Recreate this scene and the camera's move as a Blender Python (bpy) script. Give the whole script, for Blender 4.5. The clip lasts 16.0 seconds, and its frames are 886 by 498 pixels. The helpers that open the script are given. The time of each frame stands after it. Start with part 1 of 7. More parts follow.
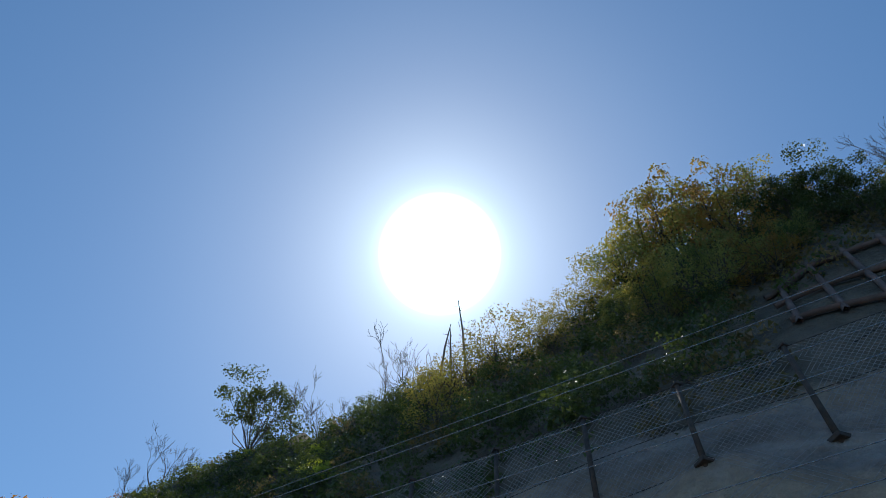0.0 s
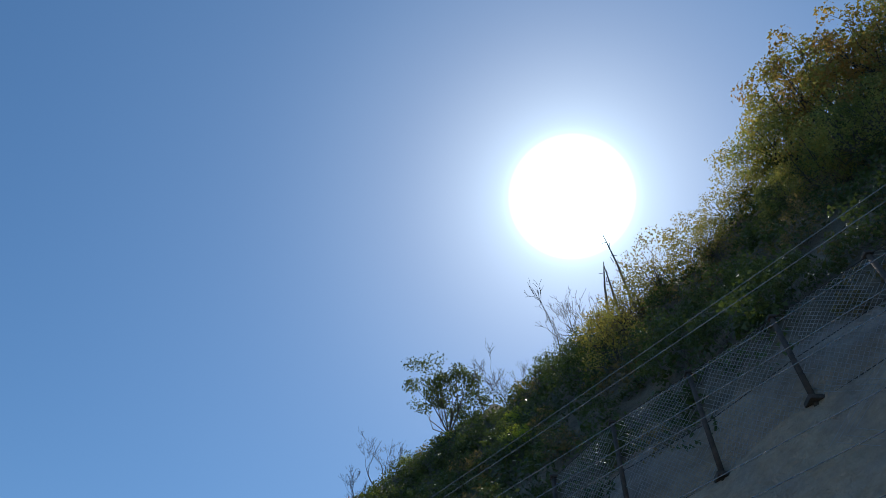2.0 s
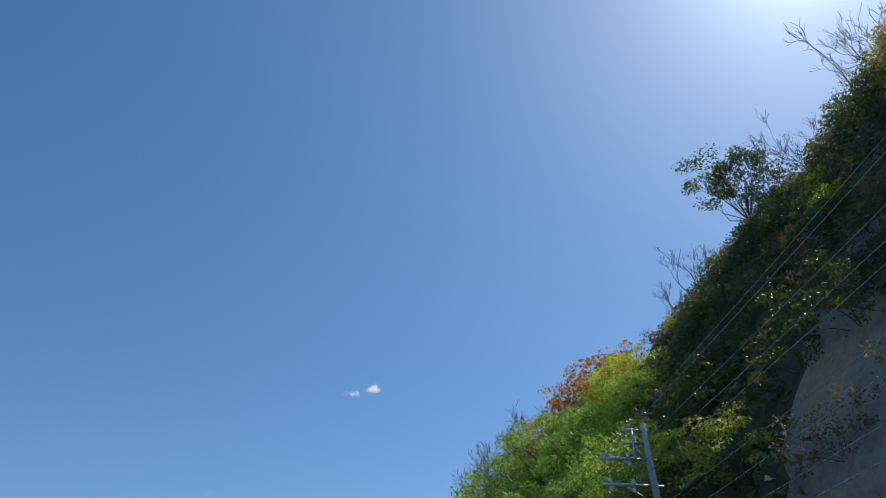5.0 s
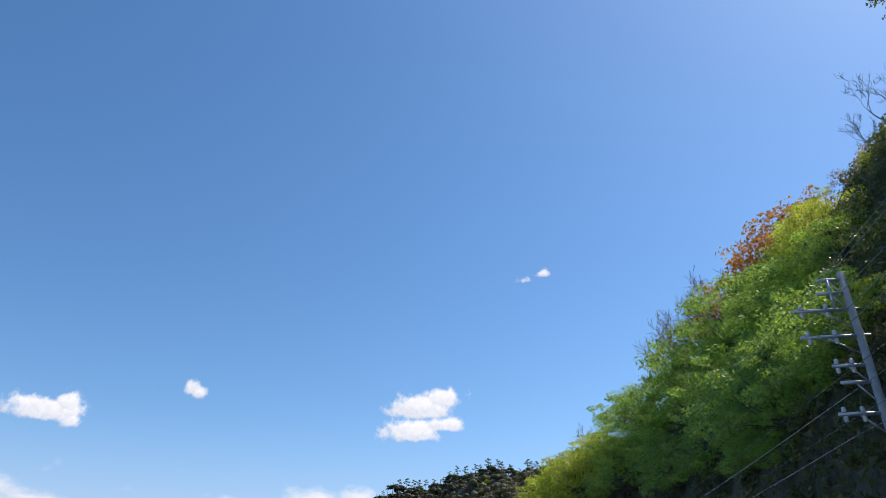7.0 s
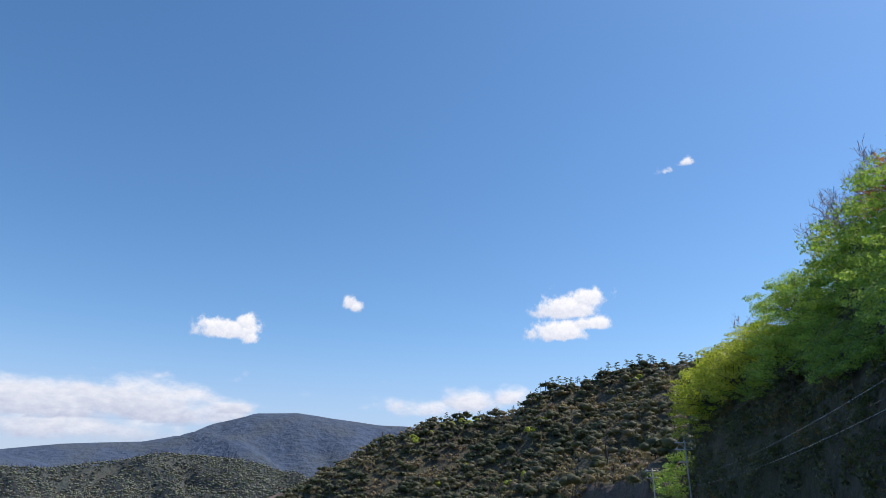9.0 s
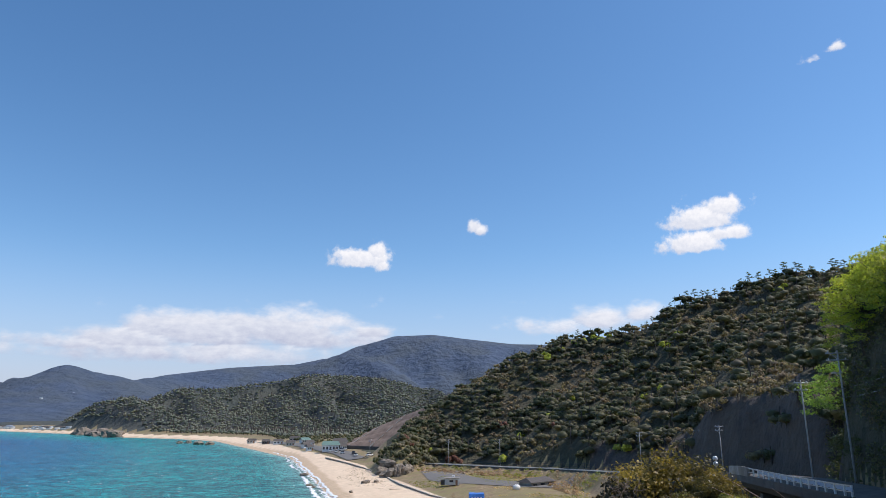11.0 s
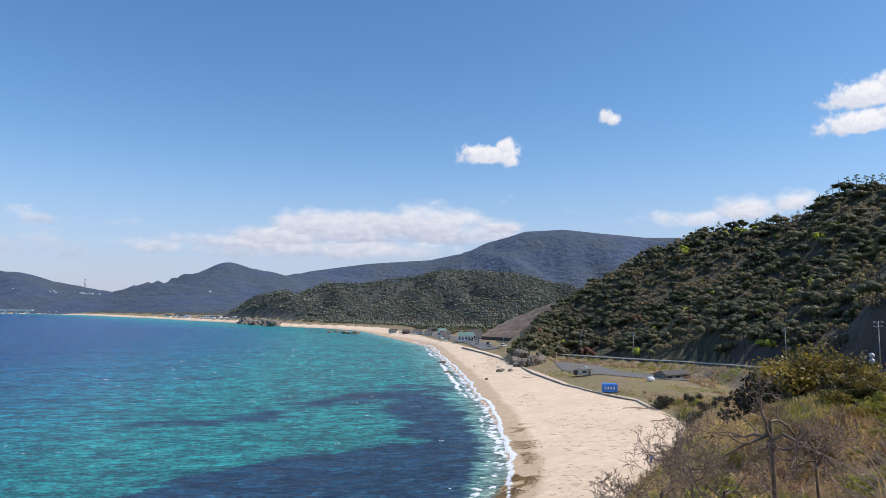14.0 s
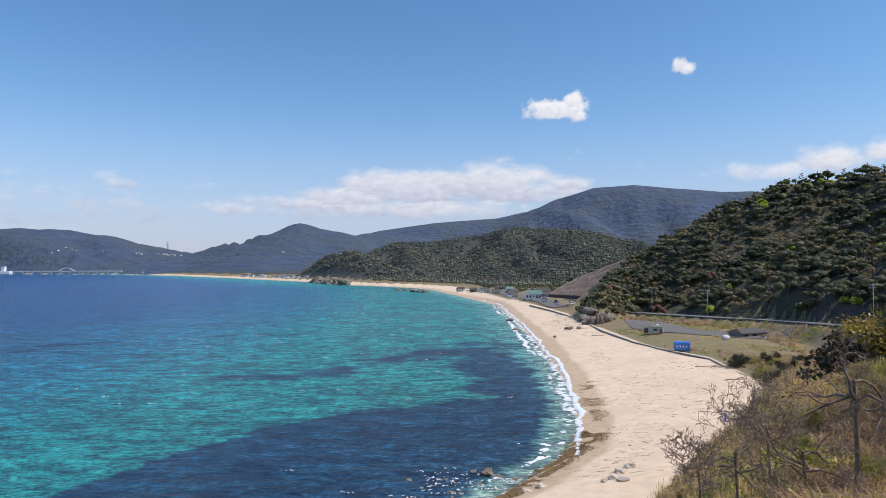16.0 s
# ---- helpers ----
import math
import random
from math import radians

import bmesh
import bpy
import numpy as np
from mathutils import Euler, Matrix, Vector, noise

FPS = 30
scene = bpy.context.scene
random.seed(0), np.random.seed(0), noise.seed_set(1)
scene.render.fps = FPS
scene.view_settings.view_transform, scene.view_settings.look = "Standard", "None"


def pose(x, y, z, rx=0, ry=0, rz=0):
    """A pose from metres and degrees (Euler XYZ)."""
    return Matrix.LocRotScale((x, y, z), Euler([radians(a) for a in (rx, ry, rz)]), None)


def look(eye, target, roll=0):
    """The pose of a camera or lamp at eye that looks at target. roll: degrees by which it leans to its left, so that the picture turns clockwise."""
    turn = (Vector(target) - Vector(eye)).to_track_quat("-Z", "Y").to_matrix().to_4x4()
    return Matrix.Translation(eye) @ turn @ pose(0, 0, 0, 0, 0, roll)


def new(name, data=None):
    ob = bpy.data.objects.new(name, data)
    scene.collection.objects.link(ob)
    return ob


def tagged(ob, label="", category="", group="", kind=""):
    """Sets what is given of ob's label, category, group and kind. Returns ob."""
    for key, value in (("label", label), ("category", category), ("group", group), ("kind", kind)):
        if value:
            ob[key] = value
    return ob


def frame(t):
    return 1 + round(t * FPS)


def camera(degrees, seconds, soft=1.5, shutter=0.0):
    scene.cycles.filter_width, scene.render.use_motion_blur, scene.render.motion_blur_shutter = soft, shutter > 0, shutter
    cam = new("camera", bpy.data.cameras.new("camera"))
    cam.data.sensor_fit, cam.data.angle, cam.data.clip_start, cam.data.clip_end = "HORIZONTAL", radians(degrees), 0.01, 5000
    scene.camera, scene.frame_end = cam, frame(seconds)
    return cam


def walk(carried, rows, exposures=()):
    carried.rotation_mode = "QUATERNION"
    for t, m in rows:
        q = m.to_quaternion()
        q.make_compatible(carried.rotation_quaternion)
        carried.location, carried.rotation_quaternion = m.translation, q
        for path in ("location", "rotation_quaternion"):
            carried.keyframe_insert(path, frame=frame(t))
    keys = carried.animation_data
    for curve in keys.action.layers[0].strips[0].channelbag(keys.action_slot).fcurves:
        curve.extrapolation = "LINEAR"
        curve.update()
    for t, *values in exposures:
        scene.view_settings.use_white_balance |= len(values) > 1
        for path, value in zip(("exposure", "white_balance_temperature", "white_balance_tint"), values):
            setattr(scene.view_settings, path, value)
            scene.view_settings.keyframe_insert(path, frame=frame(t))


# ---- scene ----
EYE = 24.0
cam = camera(67.63, 16.0, 0.85)
PATH = [
    (0.0, pose(0, 0, EYE, 146.14, -1.01, -109.60)),
    (0.5, pose(0, 0, EYE, 145.76, -0.92, -106.14)),
    (1.0, pose(0, 0, EYE, 145.03, -0.60, -100.76)),
    (1.5, pose(0, 0, EYE, 144.08, -0.44, -94.82)),
    (2.0, pose(0, 0, EYE, 142.62, -0.45, -88.64)),
    (2.5, pose(0, 0, EYE, 140.56, -0.25, -82.28)),
    (3.0, pose(0, 0, EYE, 138.06, -0.02, -76.02)),
    (3.5, pose(0, 0, EYE, 135.69, 0.19, -70.29)),
    (4.0, pose(0, 0, EYE, 133.37, 0.06, -66.33)),
    (4.2, pose(0, 0, EYE, 132.48, -0.02, -64.60)),
    (6.3, pose(0, 0, EYE, 122.48, -0.51, -46.12)),
    (6.5, pose(0, 0, EYE, 121.46, -0.50, -44.52)),
    (7.0, pose(0, 0, EYE, 119.07, -0.20, -41.15)),
    (7.5, pose(0, 0, EYE, 116.75, -0.33, -38.17)),
    (8.0, pose(0, 0, EYE, 114.65, -0.33, -35.25)),
    (8.5, pose(0, 0, EYE, 112.67, -0.40, -31.84)),
    (9.0, pose(0, 0, EYE, 110.89, -0.28, -28.30)),
    (9.5, pose(0, 0, EYE, 109.10, -0.09, -24.97)),
    (11.8, pose(0, 0, EYE, 101.73, 0.10, -13.76)),
    (12.0, pose(0, 0, EYE, 101.14, 0.08, -12.99)),
    (12.5, pose(0, 0, EYE, 99.49, -0.02, -11.00)),
    (13.0, pose(0, 0, EYE, 97.82, -0.15, -9.21)),
    (13.5, pose(0, 0, EYE, 96.44, -0.20, -7.44)),
    (14.0, pose(0, 0, EYE, 95.14, -0.22, -5.80)),
    (14.5, pose(0, 0, EYE, 93.96, -0.18, -4.13)),
    (15.0, pose(0, 0, EYE, 92.93, -0.08, -2.52)),
    (15.5, pose(0, 0, EYE, 92.32, 0.05, -0.98)),
    (16.0, pose(0, 0, EYE, 91.55, 0.20, -0.00)),
]
walk(cam, PATH, exposures=[(0.0, -0.12, 6500, 10), (4.2, -0.26, 6500, 10), (6.3, 0.14, 6500, 15), (8.0, 0.2, 6500, 16), (9.7, 0.15, 6500, 16), (11.8, 0.12, 6500, 16), (16.0, 0.06, 6500, 16)])

# ---- sky, sun and light ----
SUN_AZ, SUN_EL = radians(107.6), radians(55.7)
SUN_DIR = Vector((math.sin(SUN_AZ) * math.cos(SUN_EL), math.cos(SUN_AZ) * math.cos(SUN_EL), math.sin(SUN_EL)))
world = bpy.data.worlds.new("clear_sky")
scene.world = world
world.use_nodes = True
wt = world.node_tree
wt.nodes.clear()
w_out = wt.nodes.new("ShaderNodeOutputWorld")
w_bg = wt.nodes.new("ShaderNodeBackground")
w_sky = wt.nodes.new("ShaderNodeTexSky")
w_sky.sky_type = "NISHITA"
w_sky.sun_disc = False
w_sky.sun_elevation, w_sky.sun_rotation = SUN_EL, SUN_AZ
w_sky.air_density, w_sky.dust_density, w_sky.ozone_density = 1.0, 0.3, 3.2
w_bg.inputs["Strength"].default_value = 0.14
# the glare of the sun itself and the bright sky close round it
w_co = wt.nodes.new("ShaderNodeTexCoord")
w_dot = wt.nodes.new("ShaderNodeVectorMath")
w_dot.operation = "DOT_PRODUCT"
w_dot.inputs[1].default_value = SUN_DIR
wt.links.new(w_co.outputs["Generated"], w_dot.inputs[0])
w_ac = wt.nodes.new("ShaderNodeMath")
w_ac.operation = "ARCCOSINE"
wt.links.new(w_dot.outputs["Value"], w_ac.inputs[0])
w_ramp = wt.nodes.new("ShaderNodeFloatCurve")
for p, q in zip(w_ramp.mapping.curves[0].points, ((0.0, 1.0), (1.0, 0.0))):
    p.location = q
for q in ((0.080, 0.9), (0.094, 0.34), (0.135, 0.15), (0.21, 0.072), (0.36, 0.034), (0.65, 0.010)):
    w_ramp.mapping.curves[0].points.new(*q)
w_ramp.mapping.update()
wt.links.new(w_ac.outputs[0], w_ramp.inputs["Value"])
w_add = wt.nodes.new("ShaderNodeAddShader")
w_glow = wt.nodes.new("ShaderNodeBackground")
w_glow.inputs["Color"].default_value = (0.62, 0.92, 1.0, 1)
w_gain = wt.nodes.new("ShaderNodeMath")
w_gain.operation = "MULTIPLY"
w_gain.inputs[1].default_value = 2.0
wt.links.new(w_ramp.outputs[0], w_gain.inputs[0])
wt.links.new(w_gain.outputs[0], w_glow.inputs["Strength"])
w_hue = wt.nodes.new("ShaderNodeHueSaturation")
w_hue.inputs["Saturation"].default_value = 1.18
w_hue.inputs["Hue"].default_value = 0.4955
wt.links.new(w_sky.outputs[0], w_hue.inputs["Color"])
# pale lilac haze low over the horizon
w_sep = wt.nodes.new("ShaderNodeSeparateXYZ")
wt.links.new(w_co.outputs["Generated"], w_sep.inputs[0])
w_low = wt.nodes.new("ShaderNodeMapRange")
w_low.interpolation_type = "SMOOTHSTEP"
w_low.inputs["From Min"].default_value, w_low.inputs["From Max"].default_value = -0.02, 0.25
w_low.inputs["To Min"].default_value, w_low.inputs["To Max"].default_value = 0.78, 0.0
wt.links.new(w_sep.outputs["Z"], w_low.inputs["Value"])
w_mix = wt.nodes.new("ShaderNodeMix")
w_mix.data_type = "RGBA"
w_mix.inputs[7].default_value = (2.75, 3.25, 4.7, 1)
wt.links.new(w_low.outputs[0], w_mix.inputs[0])
wt.links.new(w_hue.outputs[0], w_mix.inputs[6])
wt.links.new(w_mix.outputs[2], w_bg.inputs["Color"])
wt.links.new(w_bg.outputs[0], w_add.inputs[0])
wt.links.new(w_glow.outputs[0], w_add.inputs[1])
wt.links.new(w_add.outputs[0], w_out.inputs["Surface"])

sun_data = bpy.data.lights.new("sun", "SUN")
sun_data.energy, sun_data.angle, sun_data.color = 3.6, radians(0.53), (1.0, 0.95, 0.87)
sun_lamp = new("sun", sun_data)
sun_lamp.matrix_world = look(SUN_DIR * 300, (0, 0, 0))


# ---- materials ----
def ramp(nt, fac, stops):
    n = nt.nodes.new("ShaderNodeValToRGB")
    els = n.color_ramp.elements
    while len(els) < len(stops):
        els.new(0.5)
    for e, (p, c) in zip(els, stops):
        e.position, e.color = p, (*c, 1)
    nt.links.new(fac, n.inputs["Fac"])
    return n.outputs["Color"]


def tex_noise(nt, scale, detail=4.0, rough=0.55, vec=None, stretch=None):
    n = nt.nodes.new("ShaderNodeTexNoise")
    n.inputs["Scale"].default_value, n.inputs["Detail"].default_value, n.inputs["Roughness"].default_value = scale, detail, rough
    if vec is None:
        vec = nt.nodes.new("ShaderNodeNewGeometry").outputs["Position"]
    if stretch:
        m = nt.nodes.new("ShaderNodeMapping")
        m.inputs["Scale"].default_value = stretch
        nt.links.new(vec, m.inputs["Vector"])
        vec = m.outputs["Vector"]
    nt.links.new(vec, n.inputs["Vector"])
    return n.outputs["Fac"]


def mix(nt, fac, a, b, mode="MIX"):
    n = nt.nodes.new("ShaderNodeMix")
    n.data_type, n.blend_type = "RGBA", mode
    for value, slot in ((fac, n.inputs[0]), (a, n.inputs[6]), (b, n.inputs[7])):
        if isinstance(value, (int, float)):
            slot.default_value = value
        elif isinstance(value, tuple):
            slot.default_value = (*value, 1)
        else:
            nt.links.new(value, slot)
    return n.outputs[2]


def blank(name, rough=0.8, metal=0.0):
    m = bpy.data.materials.new(name)
    m.use_nodes = True
    b = m.node_tree.nodes["Principled BSDF"]
    b.inputs["Roughness"].default_value, b.inputs["Metallic"].default_value = rough, metal
    return m, m.node_tree, b


def bumped(nt, bsdf, fac, strength=0.4, dist=0.05):
    n = nt.nodes.new("ShaderNodeBump")
    n.inputs["Strength"].default_value, n.inputs["Distance"].default_value = strength, dist
    nt.links.new(fac, n.inputs["Height"])
    nt.links.new(n.outputs[0], bsdf.inputs["Normal"])


def grainy(name, a, b, scale=3.0, rough=0.85, metal=0.0, bump=0.3, bump_scale=20.0, dist=0.02, big=0.0, c=None):
    """Two tones by fine noise, a third tone by broad patches, and a fine relief."""
    m, nt, p = blank(name, rough, metal)
    col = ramp(nt, tex_noise(nt, scale, 6), [(0.32, a), (0.68, b)])
    if big:
        col = mix(nt, ramp(nt, tex_noise(nt, big, 3), [(0.42, (0, 0, 0)), (0.6, (1, 1, 1))]), col, c)
    nt.links.new(col, p.inputs["Base Color"])
    bumped(nt, p, tex_noise(nt, bump_scale, 5), bump, dist)
    return m


def leafy(name, tones, through_light=0.35, rough=0.5, patch=0.9, single=0.5, by_tree=0.0):
    """Leaves: tones that change from plant to plant and a little from leaf to leaf, light coming through the blade."""
    m, nt, p = blank(name, rough)
    isl = nt.nodes.new("ShaderNodeNewGeometry").outputs["Random Per Island"]
    spread = nt.nodes.new("ShaderNodeMapRange")
    spread.inputs["From Min"].default_value, spread.inputs["From Max"].default_value = 0.32, 0.68
    nt.links.new(tex_noise(nt, patch, 3), spread.inputs["Value"])
    share = nt.nodes.new("ShaderNodeMix")
    share.inputs[0].default_value = single
    nt.links.new(spread.outputs[0], share.inputs[2])
    nt.links.new(isl, share.inputs[3])
    tone = share.outputs[0]
    if by_tree:
        own = nt.nodes.new("ShaderNodeAttribute")
        own.attribute_name = "tone"
        both = nt.nodes.new("ShaderNodeMix")
        both.inputs[0].default_value = by_tree
        nt.links.new(tone, both.inputs[2])
        nt.links.new(own.outputs["Fac"], both.inputs[3])
        tone = both.outputs[0]
    col = ramp(nt, tone, [(i / max(1, len(tones) - 1), t) for i, t in enumerate(tones)])
    big = tex_noise(nt, 0.35, 2)
    col = mix(nt, 0.55, col, ramp(nt, big, [(0.35, (0.55, 0.55, 0.55)), (0.65, (1.35, 1.3, 1.1))]), "MULTIPLY")
    nt.links.new(col, p.inputs["Base Color"])
    tr = nt.nodes.new("ShaderNodeBsdfTranslucent")
    nt.links.new(mix(nt, 1.0, col, (1.25, 1.3, 0.7), "MULTIPLY"), tr.inputs["Color"])
    mx = nt.nodes.new("ShaderNodeMixShader")
    mx.inputs[0].default_value = through_light
    nt.links.new(p.outputs[0], mx.inputs[1])
    nt.links.new(tr.outputs[0], mx.inputs[2])
    nt.links.new(mx.outputs[0], nt.nodes["Material Output"].inputs["Surface"])
    return m


def shore_material():
    """Dry grass and soil, pale dry sand and darker wet sand, parted by uneven edges."""
    m, nt, p = blank("shore_ground", 0.95)
    soil = ramp(nt, tex_noise(nt, 1.2, 6), [(0.32, (0.18, 0.125, 0.07)), (0.68, (0.36, 0.27, 0.15))])
    soil = mix(nt, ramp(nt, tex_noise(nt, 0.1, 4), [(0.40, (0, 0, 0)), (0.60, (1, 1, 1))]), soil, (0.22, 0.19, 0.08))
    soil = mix(nt, ramp(nt, tex_noise(nt, 0.32, 5, 0.65), [(0.48, (0, 0, 0)), (0.66, (1, 1, 1))]), soil, (0.21, 0.145, 0.085))
    sand = ramp(nt, tex_noise(nt, 0.6, 6), [(0.32, (0.70, 0.53, 0.36)), (0.68, (0.82, 0.64, 0.455))])
    sand = mix(nt, ramp(nt, tex_noise(nt, 0.12, 5, 0.65), [(0.45, (0, 0, 0)), (0.70, (0.6, 0.6, 0.6))]), sand, (0.62, 0.47, 0.31))
    wet = ramp(nt, tex_noise(nt, 0.8, 5), [(0.32, (0.49, 0.35, 0.215)), (0.68, (0.62, 0.455, 0.295))])

    def edge(name, lo, hi, size, amount):
        at = nt.nodes.new("ShaderNodeAttribute")
        at.attribute_name = name
        wob = nt.nodes.new("ShaderNodeMath")
        wob.operation = "MULTIPLY_ADD"
        nt.links.new(tex_noise(nt, size, 5, 0.6), wob.inputs[0])
        wob.inputs[1].default_value, wob.inputs[2].default_value = amount, -0.5 * amount
        tot = nt.nodes.new("ShaderNodeMath")
        nt.links.new(at.outputs["Fac"], tot.inputs[0])
        nt.links.new(wob.outputs[0], tot.inputs[1])
        mr = nt.nodes.new("ShaderNodeMapRange")
        mr.inputs["From Min"].default_value, mr.inputs["From Max"].default_value = lo, hi
        nt.links.new(tot.outputs[0], mr.inputs["Value"])
        return mr.outputs[0]
    dry, damp = edge("sandy", 0.44, 0.56, 0.9, 0.35), edge("damp", 0.25, 0.75, 0.25, 0.6)
    col = mix(nt, damp, mix(nt, dry, soil, sand), wet)
    nt.links.new(col, p.inputs["Base Color"])
    bumped(nt, p, tex_noise(nt, 4.0, 6, 0.6), 0.7, 0.12)
    return m


SHORE = shore_material()


def rock_material():
    """Sprayed grey and tan rock that gives way to leaf litter and soil above, with an uneven edge."""
    m, nt, p = blank("sprayed_rock_face", 0.9)
    rock = ramp(nt, tex_noise(nt, 0.55, 7, 0.62), [(0.32, (0.21, 0.18, 0.16)), (0.68, (0.46, 0.40, 0.345))])
    rock = mix(nt, ramp(nt, tex_noise(nt, 0.26, 4), [(0.42, (0, 0, 0)), (0.60, (1, 1, 1))]), rock, (0.46, 0.345, 0.24))
    rock = mix(nt, 0.45, rock, ramp(nt, tex_noise(nt, 2.6, 6, 0.7), [(0.35, (0.55, 0.53, 0.52)), (0.65, (1.2, 1.18, 1.15))]), "MULTIPLY")
    soil = ramp(nt, tex_noise(nt, 0.8, 6), [(0.32, (0.09, 0.072, 0.048)), (0.68, (0.21, 0.165, 0.115))])
    at = nt.nodes.new("ShaderNodeAttribute")
    at.attribute_name = "bare"
    wob = nt.nodes.new("ShaderNodeMath")
    wob.operation = "MULTIPLY_ADD"
    nt.links.new(tex_noise(nt, 0.7, 6, 0.65), wob.inputs[0])
    wob.inputs[1].default_value, wob.inputs[2].default_value = 1.2, -0.6
    tot = nt.nodes.new("ShaderNodeMath")
    nt.links.new(at.outputs["Fac"], tot.inputs[0])
    nt.links.new(wob.outputs[0], tot.inputs[1])
    mr = nt.nodes.new("ShaderNodeMapRange")
    mr.inputs["From Min"].default_value, mr.inputs["From Max"].default_value = 0.40, 0.60
    nt.links.new(tot.outputs[0], mr.inputs["Value"])
    nt.links.new(mix(nt, mr.outputs[0], soil, rock), p.inputs["Base Color"])
    bumped(nt, p, tex_noise(nt, 1.6, 7, 0.6), 1.0, 0.6)
    return m


ROCK = rock_material()
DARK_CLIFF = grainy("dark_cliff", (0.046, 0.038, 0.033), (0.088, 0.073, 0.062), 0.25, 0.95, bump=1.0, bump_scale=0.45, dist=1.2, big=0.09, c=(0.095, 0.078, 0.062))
FOREST_FLOOR = grainy("forest_floor", (0.045, 0.043, 0.026), (0.105, 0.092, 0.058), 0.5, 0.95, bump=1.0, bump_scale=0.8, dist=0.8, big=0.06, c=(0.058, 0.058, 0.03))
# far ground colour is darkened to stand for shade in gaps between trees
FAR_WOOD = grainy("darkened_far_woodland", (0.034, 0.044, 0.040), (0.060, 0.070, 0.058), 0.05, 0.95, bump=1.0, bump_scale=0.07, dist=6.0, big=0.012, c=(0.065, 0.068, 0.056))
# the blue haze of distance is mixed into the mountain colour
MOUNTAIN = grainy("hazed_mountain_woodland", (0.034, 0.058, 0.100), (0.066, 0.094, 0.146), 0.02, 0.95, bump=1.0, bump_scale=0.02, dist=26.0, big=0.004, c=(0.060, 0.080, 0.105))
ASPHALT = grainy("asphalt", (0.125, 0.117, 0.107), (0.19, 0.178, 0.16), 4.0, 0.9)
CONCRETE = grainy("weathered_concrete", (0.24, 0.23, 0.21), (0.40, 0.38, 0.35), 1.0, 0.85, big=0.3, c=(0.20, 0.18, 0.15))


# ---- ground ----
def lattice(ix, iy, seed):
    h = (ix * 374761393 + iy * 668265263 + seed * 974634777) & 0x7FFFFFFF
    h = ((h ^ (h >> 13)) * 1274126177) & 0x7FFFFFFF
    return ((h ^ (h >> 16)) & 0xFFFF) / 65535.0


def value_noise(x, y, seed=0):
    ix, iy = np.floor(x).astype(np.int64), np.floor(y).astype(np.int64)
    fx, fy = x - ix, y - iy
    fx, fy = fx * fx * (3 - 2 * fx), fy * fy * (3 - 2 * fy)
    a, b = lattice(ix, iy, seed), lattice(ix + 1, iy, seed)
    c, d = lattice(ix, iy + 1, seed), lattice(ix + 1, iy + 1, seed)
    return (a * (1 - fx) + b * fx) * (1 - fy) + (c * (1 - fx) + d * fx) * fy - 0.5


def fbm(x, y, size, octaves=4, seed=0):
    t, amp, k = 0.0, 1.0, 1.0 / size
    for i in range(octaves):
        t = t + amp * value_noise(x * k + 17.3 * i, y * k - 9.1 * i, seed + i)
        amp, k = amp * 0.5, k * 2.03
    return t


SHORE_Y = [-4900, -400, 0, 40, 58, 70, 83, 98, 124, 159, 220, 321, 416, 507, 717, 803, 886, 1060, 1263, 1564, 2062, 2480, 3000, 4900]
SHORE_X = [-500, -90, -26, -14, -4, 6, 15, 20, 24, 27, 30, 33, 34, 20, -15, -58, -124, -203, -328, -513, -852, -1205, -2400, -5200]
BACK_Y = [-400, 0, 40, 62, 86, 113, 138, 153, 172, 228, 251, 297, 338, 442, 579, 763, 900, 1060, 2480]
BACK_W = [10, 8, 18, 24, 22, 32, 34, 34, 26, 23, 19, 23, 19, 10, 22, 26, 24, 16, 40]
ROAD_Y = [-170, -41, -2.7, 10, 23, 36, 47, 62, 81, 117, 159, 180, 200, 212, 222, 237, 252, 275, 300]
ROAD_X = [-197, -43.7, 2.25, 17.5, 32.9, 45, 50.5, 58, 70, 87, 98, 102, 103, 101, 95, 86, 77, 70, 66]
ROAD_Z = [25, 23.4, 22.3, 21.2, 19.4, 18.0, 17.6, 17.2, 15.8, 12.6, 9.4, 8.2, 7.2, 6.8, 6.5, 6.3, 6.1, 5.6, 5.0]
ROAD_SLANT = 1 / np.sqrt(1 + np.gradient(ROAD_X, ROAD_Y) ** 2)


def smooth(t):
    t = np.clip(t, 0, 1)
    return t * t * (3 - 2 * t)


def from_road(x, y):
    """Distance from the road's middle, landward positive."""
    return (x - np.interp(y, ROAD_Y, ROAD_X)) * np.interp(y, ROAD_Y, ROAD_SLANT)


def shore_x(y):
    return np.interp(y, SHORE_Y, SHORE_X)


def polar(az, r, z, w):
    return (r * math.sin(radians(az)), r * math.cos(radians(az)), z, w)


def along(s, n, z, w):
    """A point of the near spur: s along the hillside, n into it."""
    return (0.766 * s + 0.643 * n, 0.643 * s - 0.766 * n, z, w)


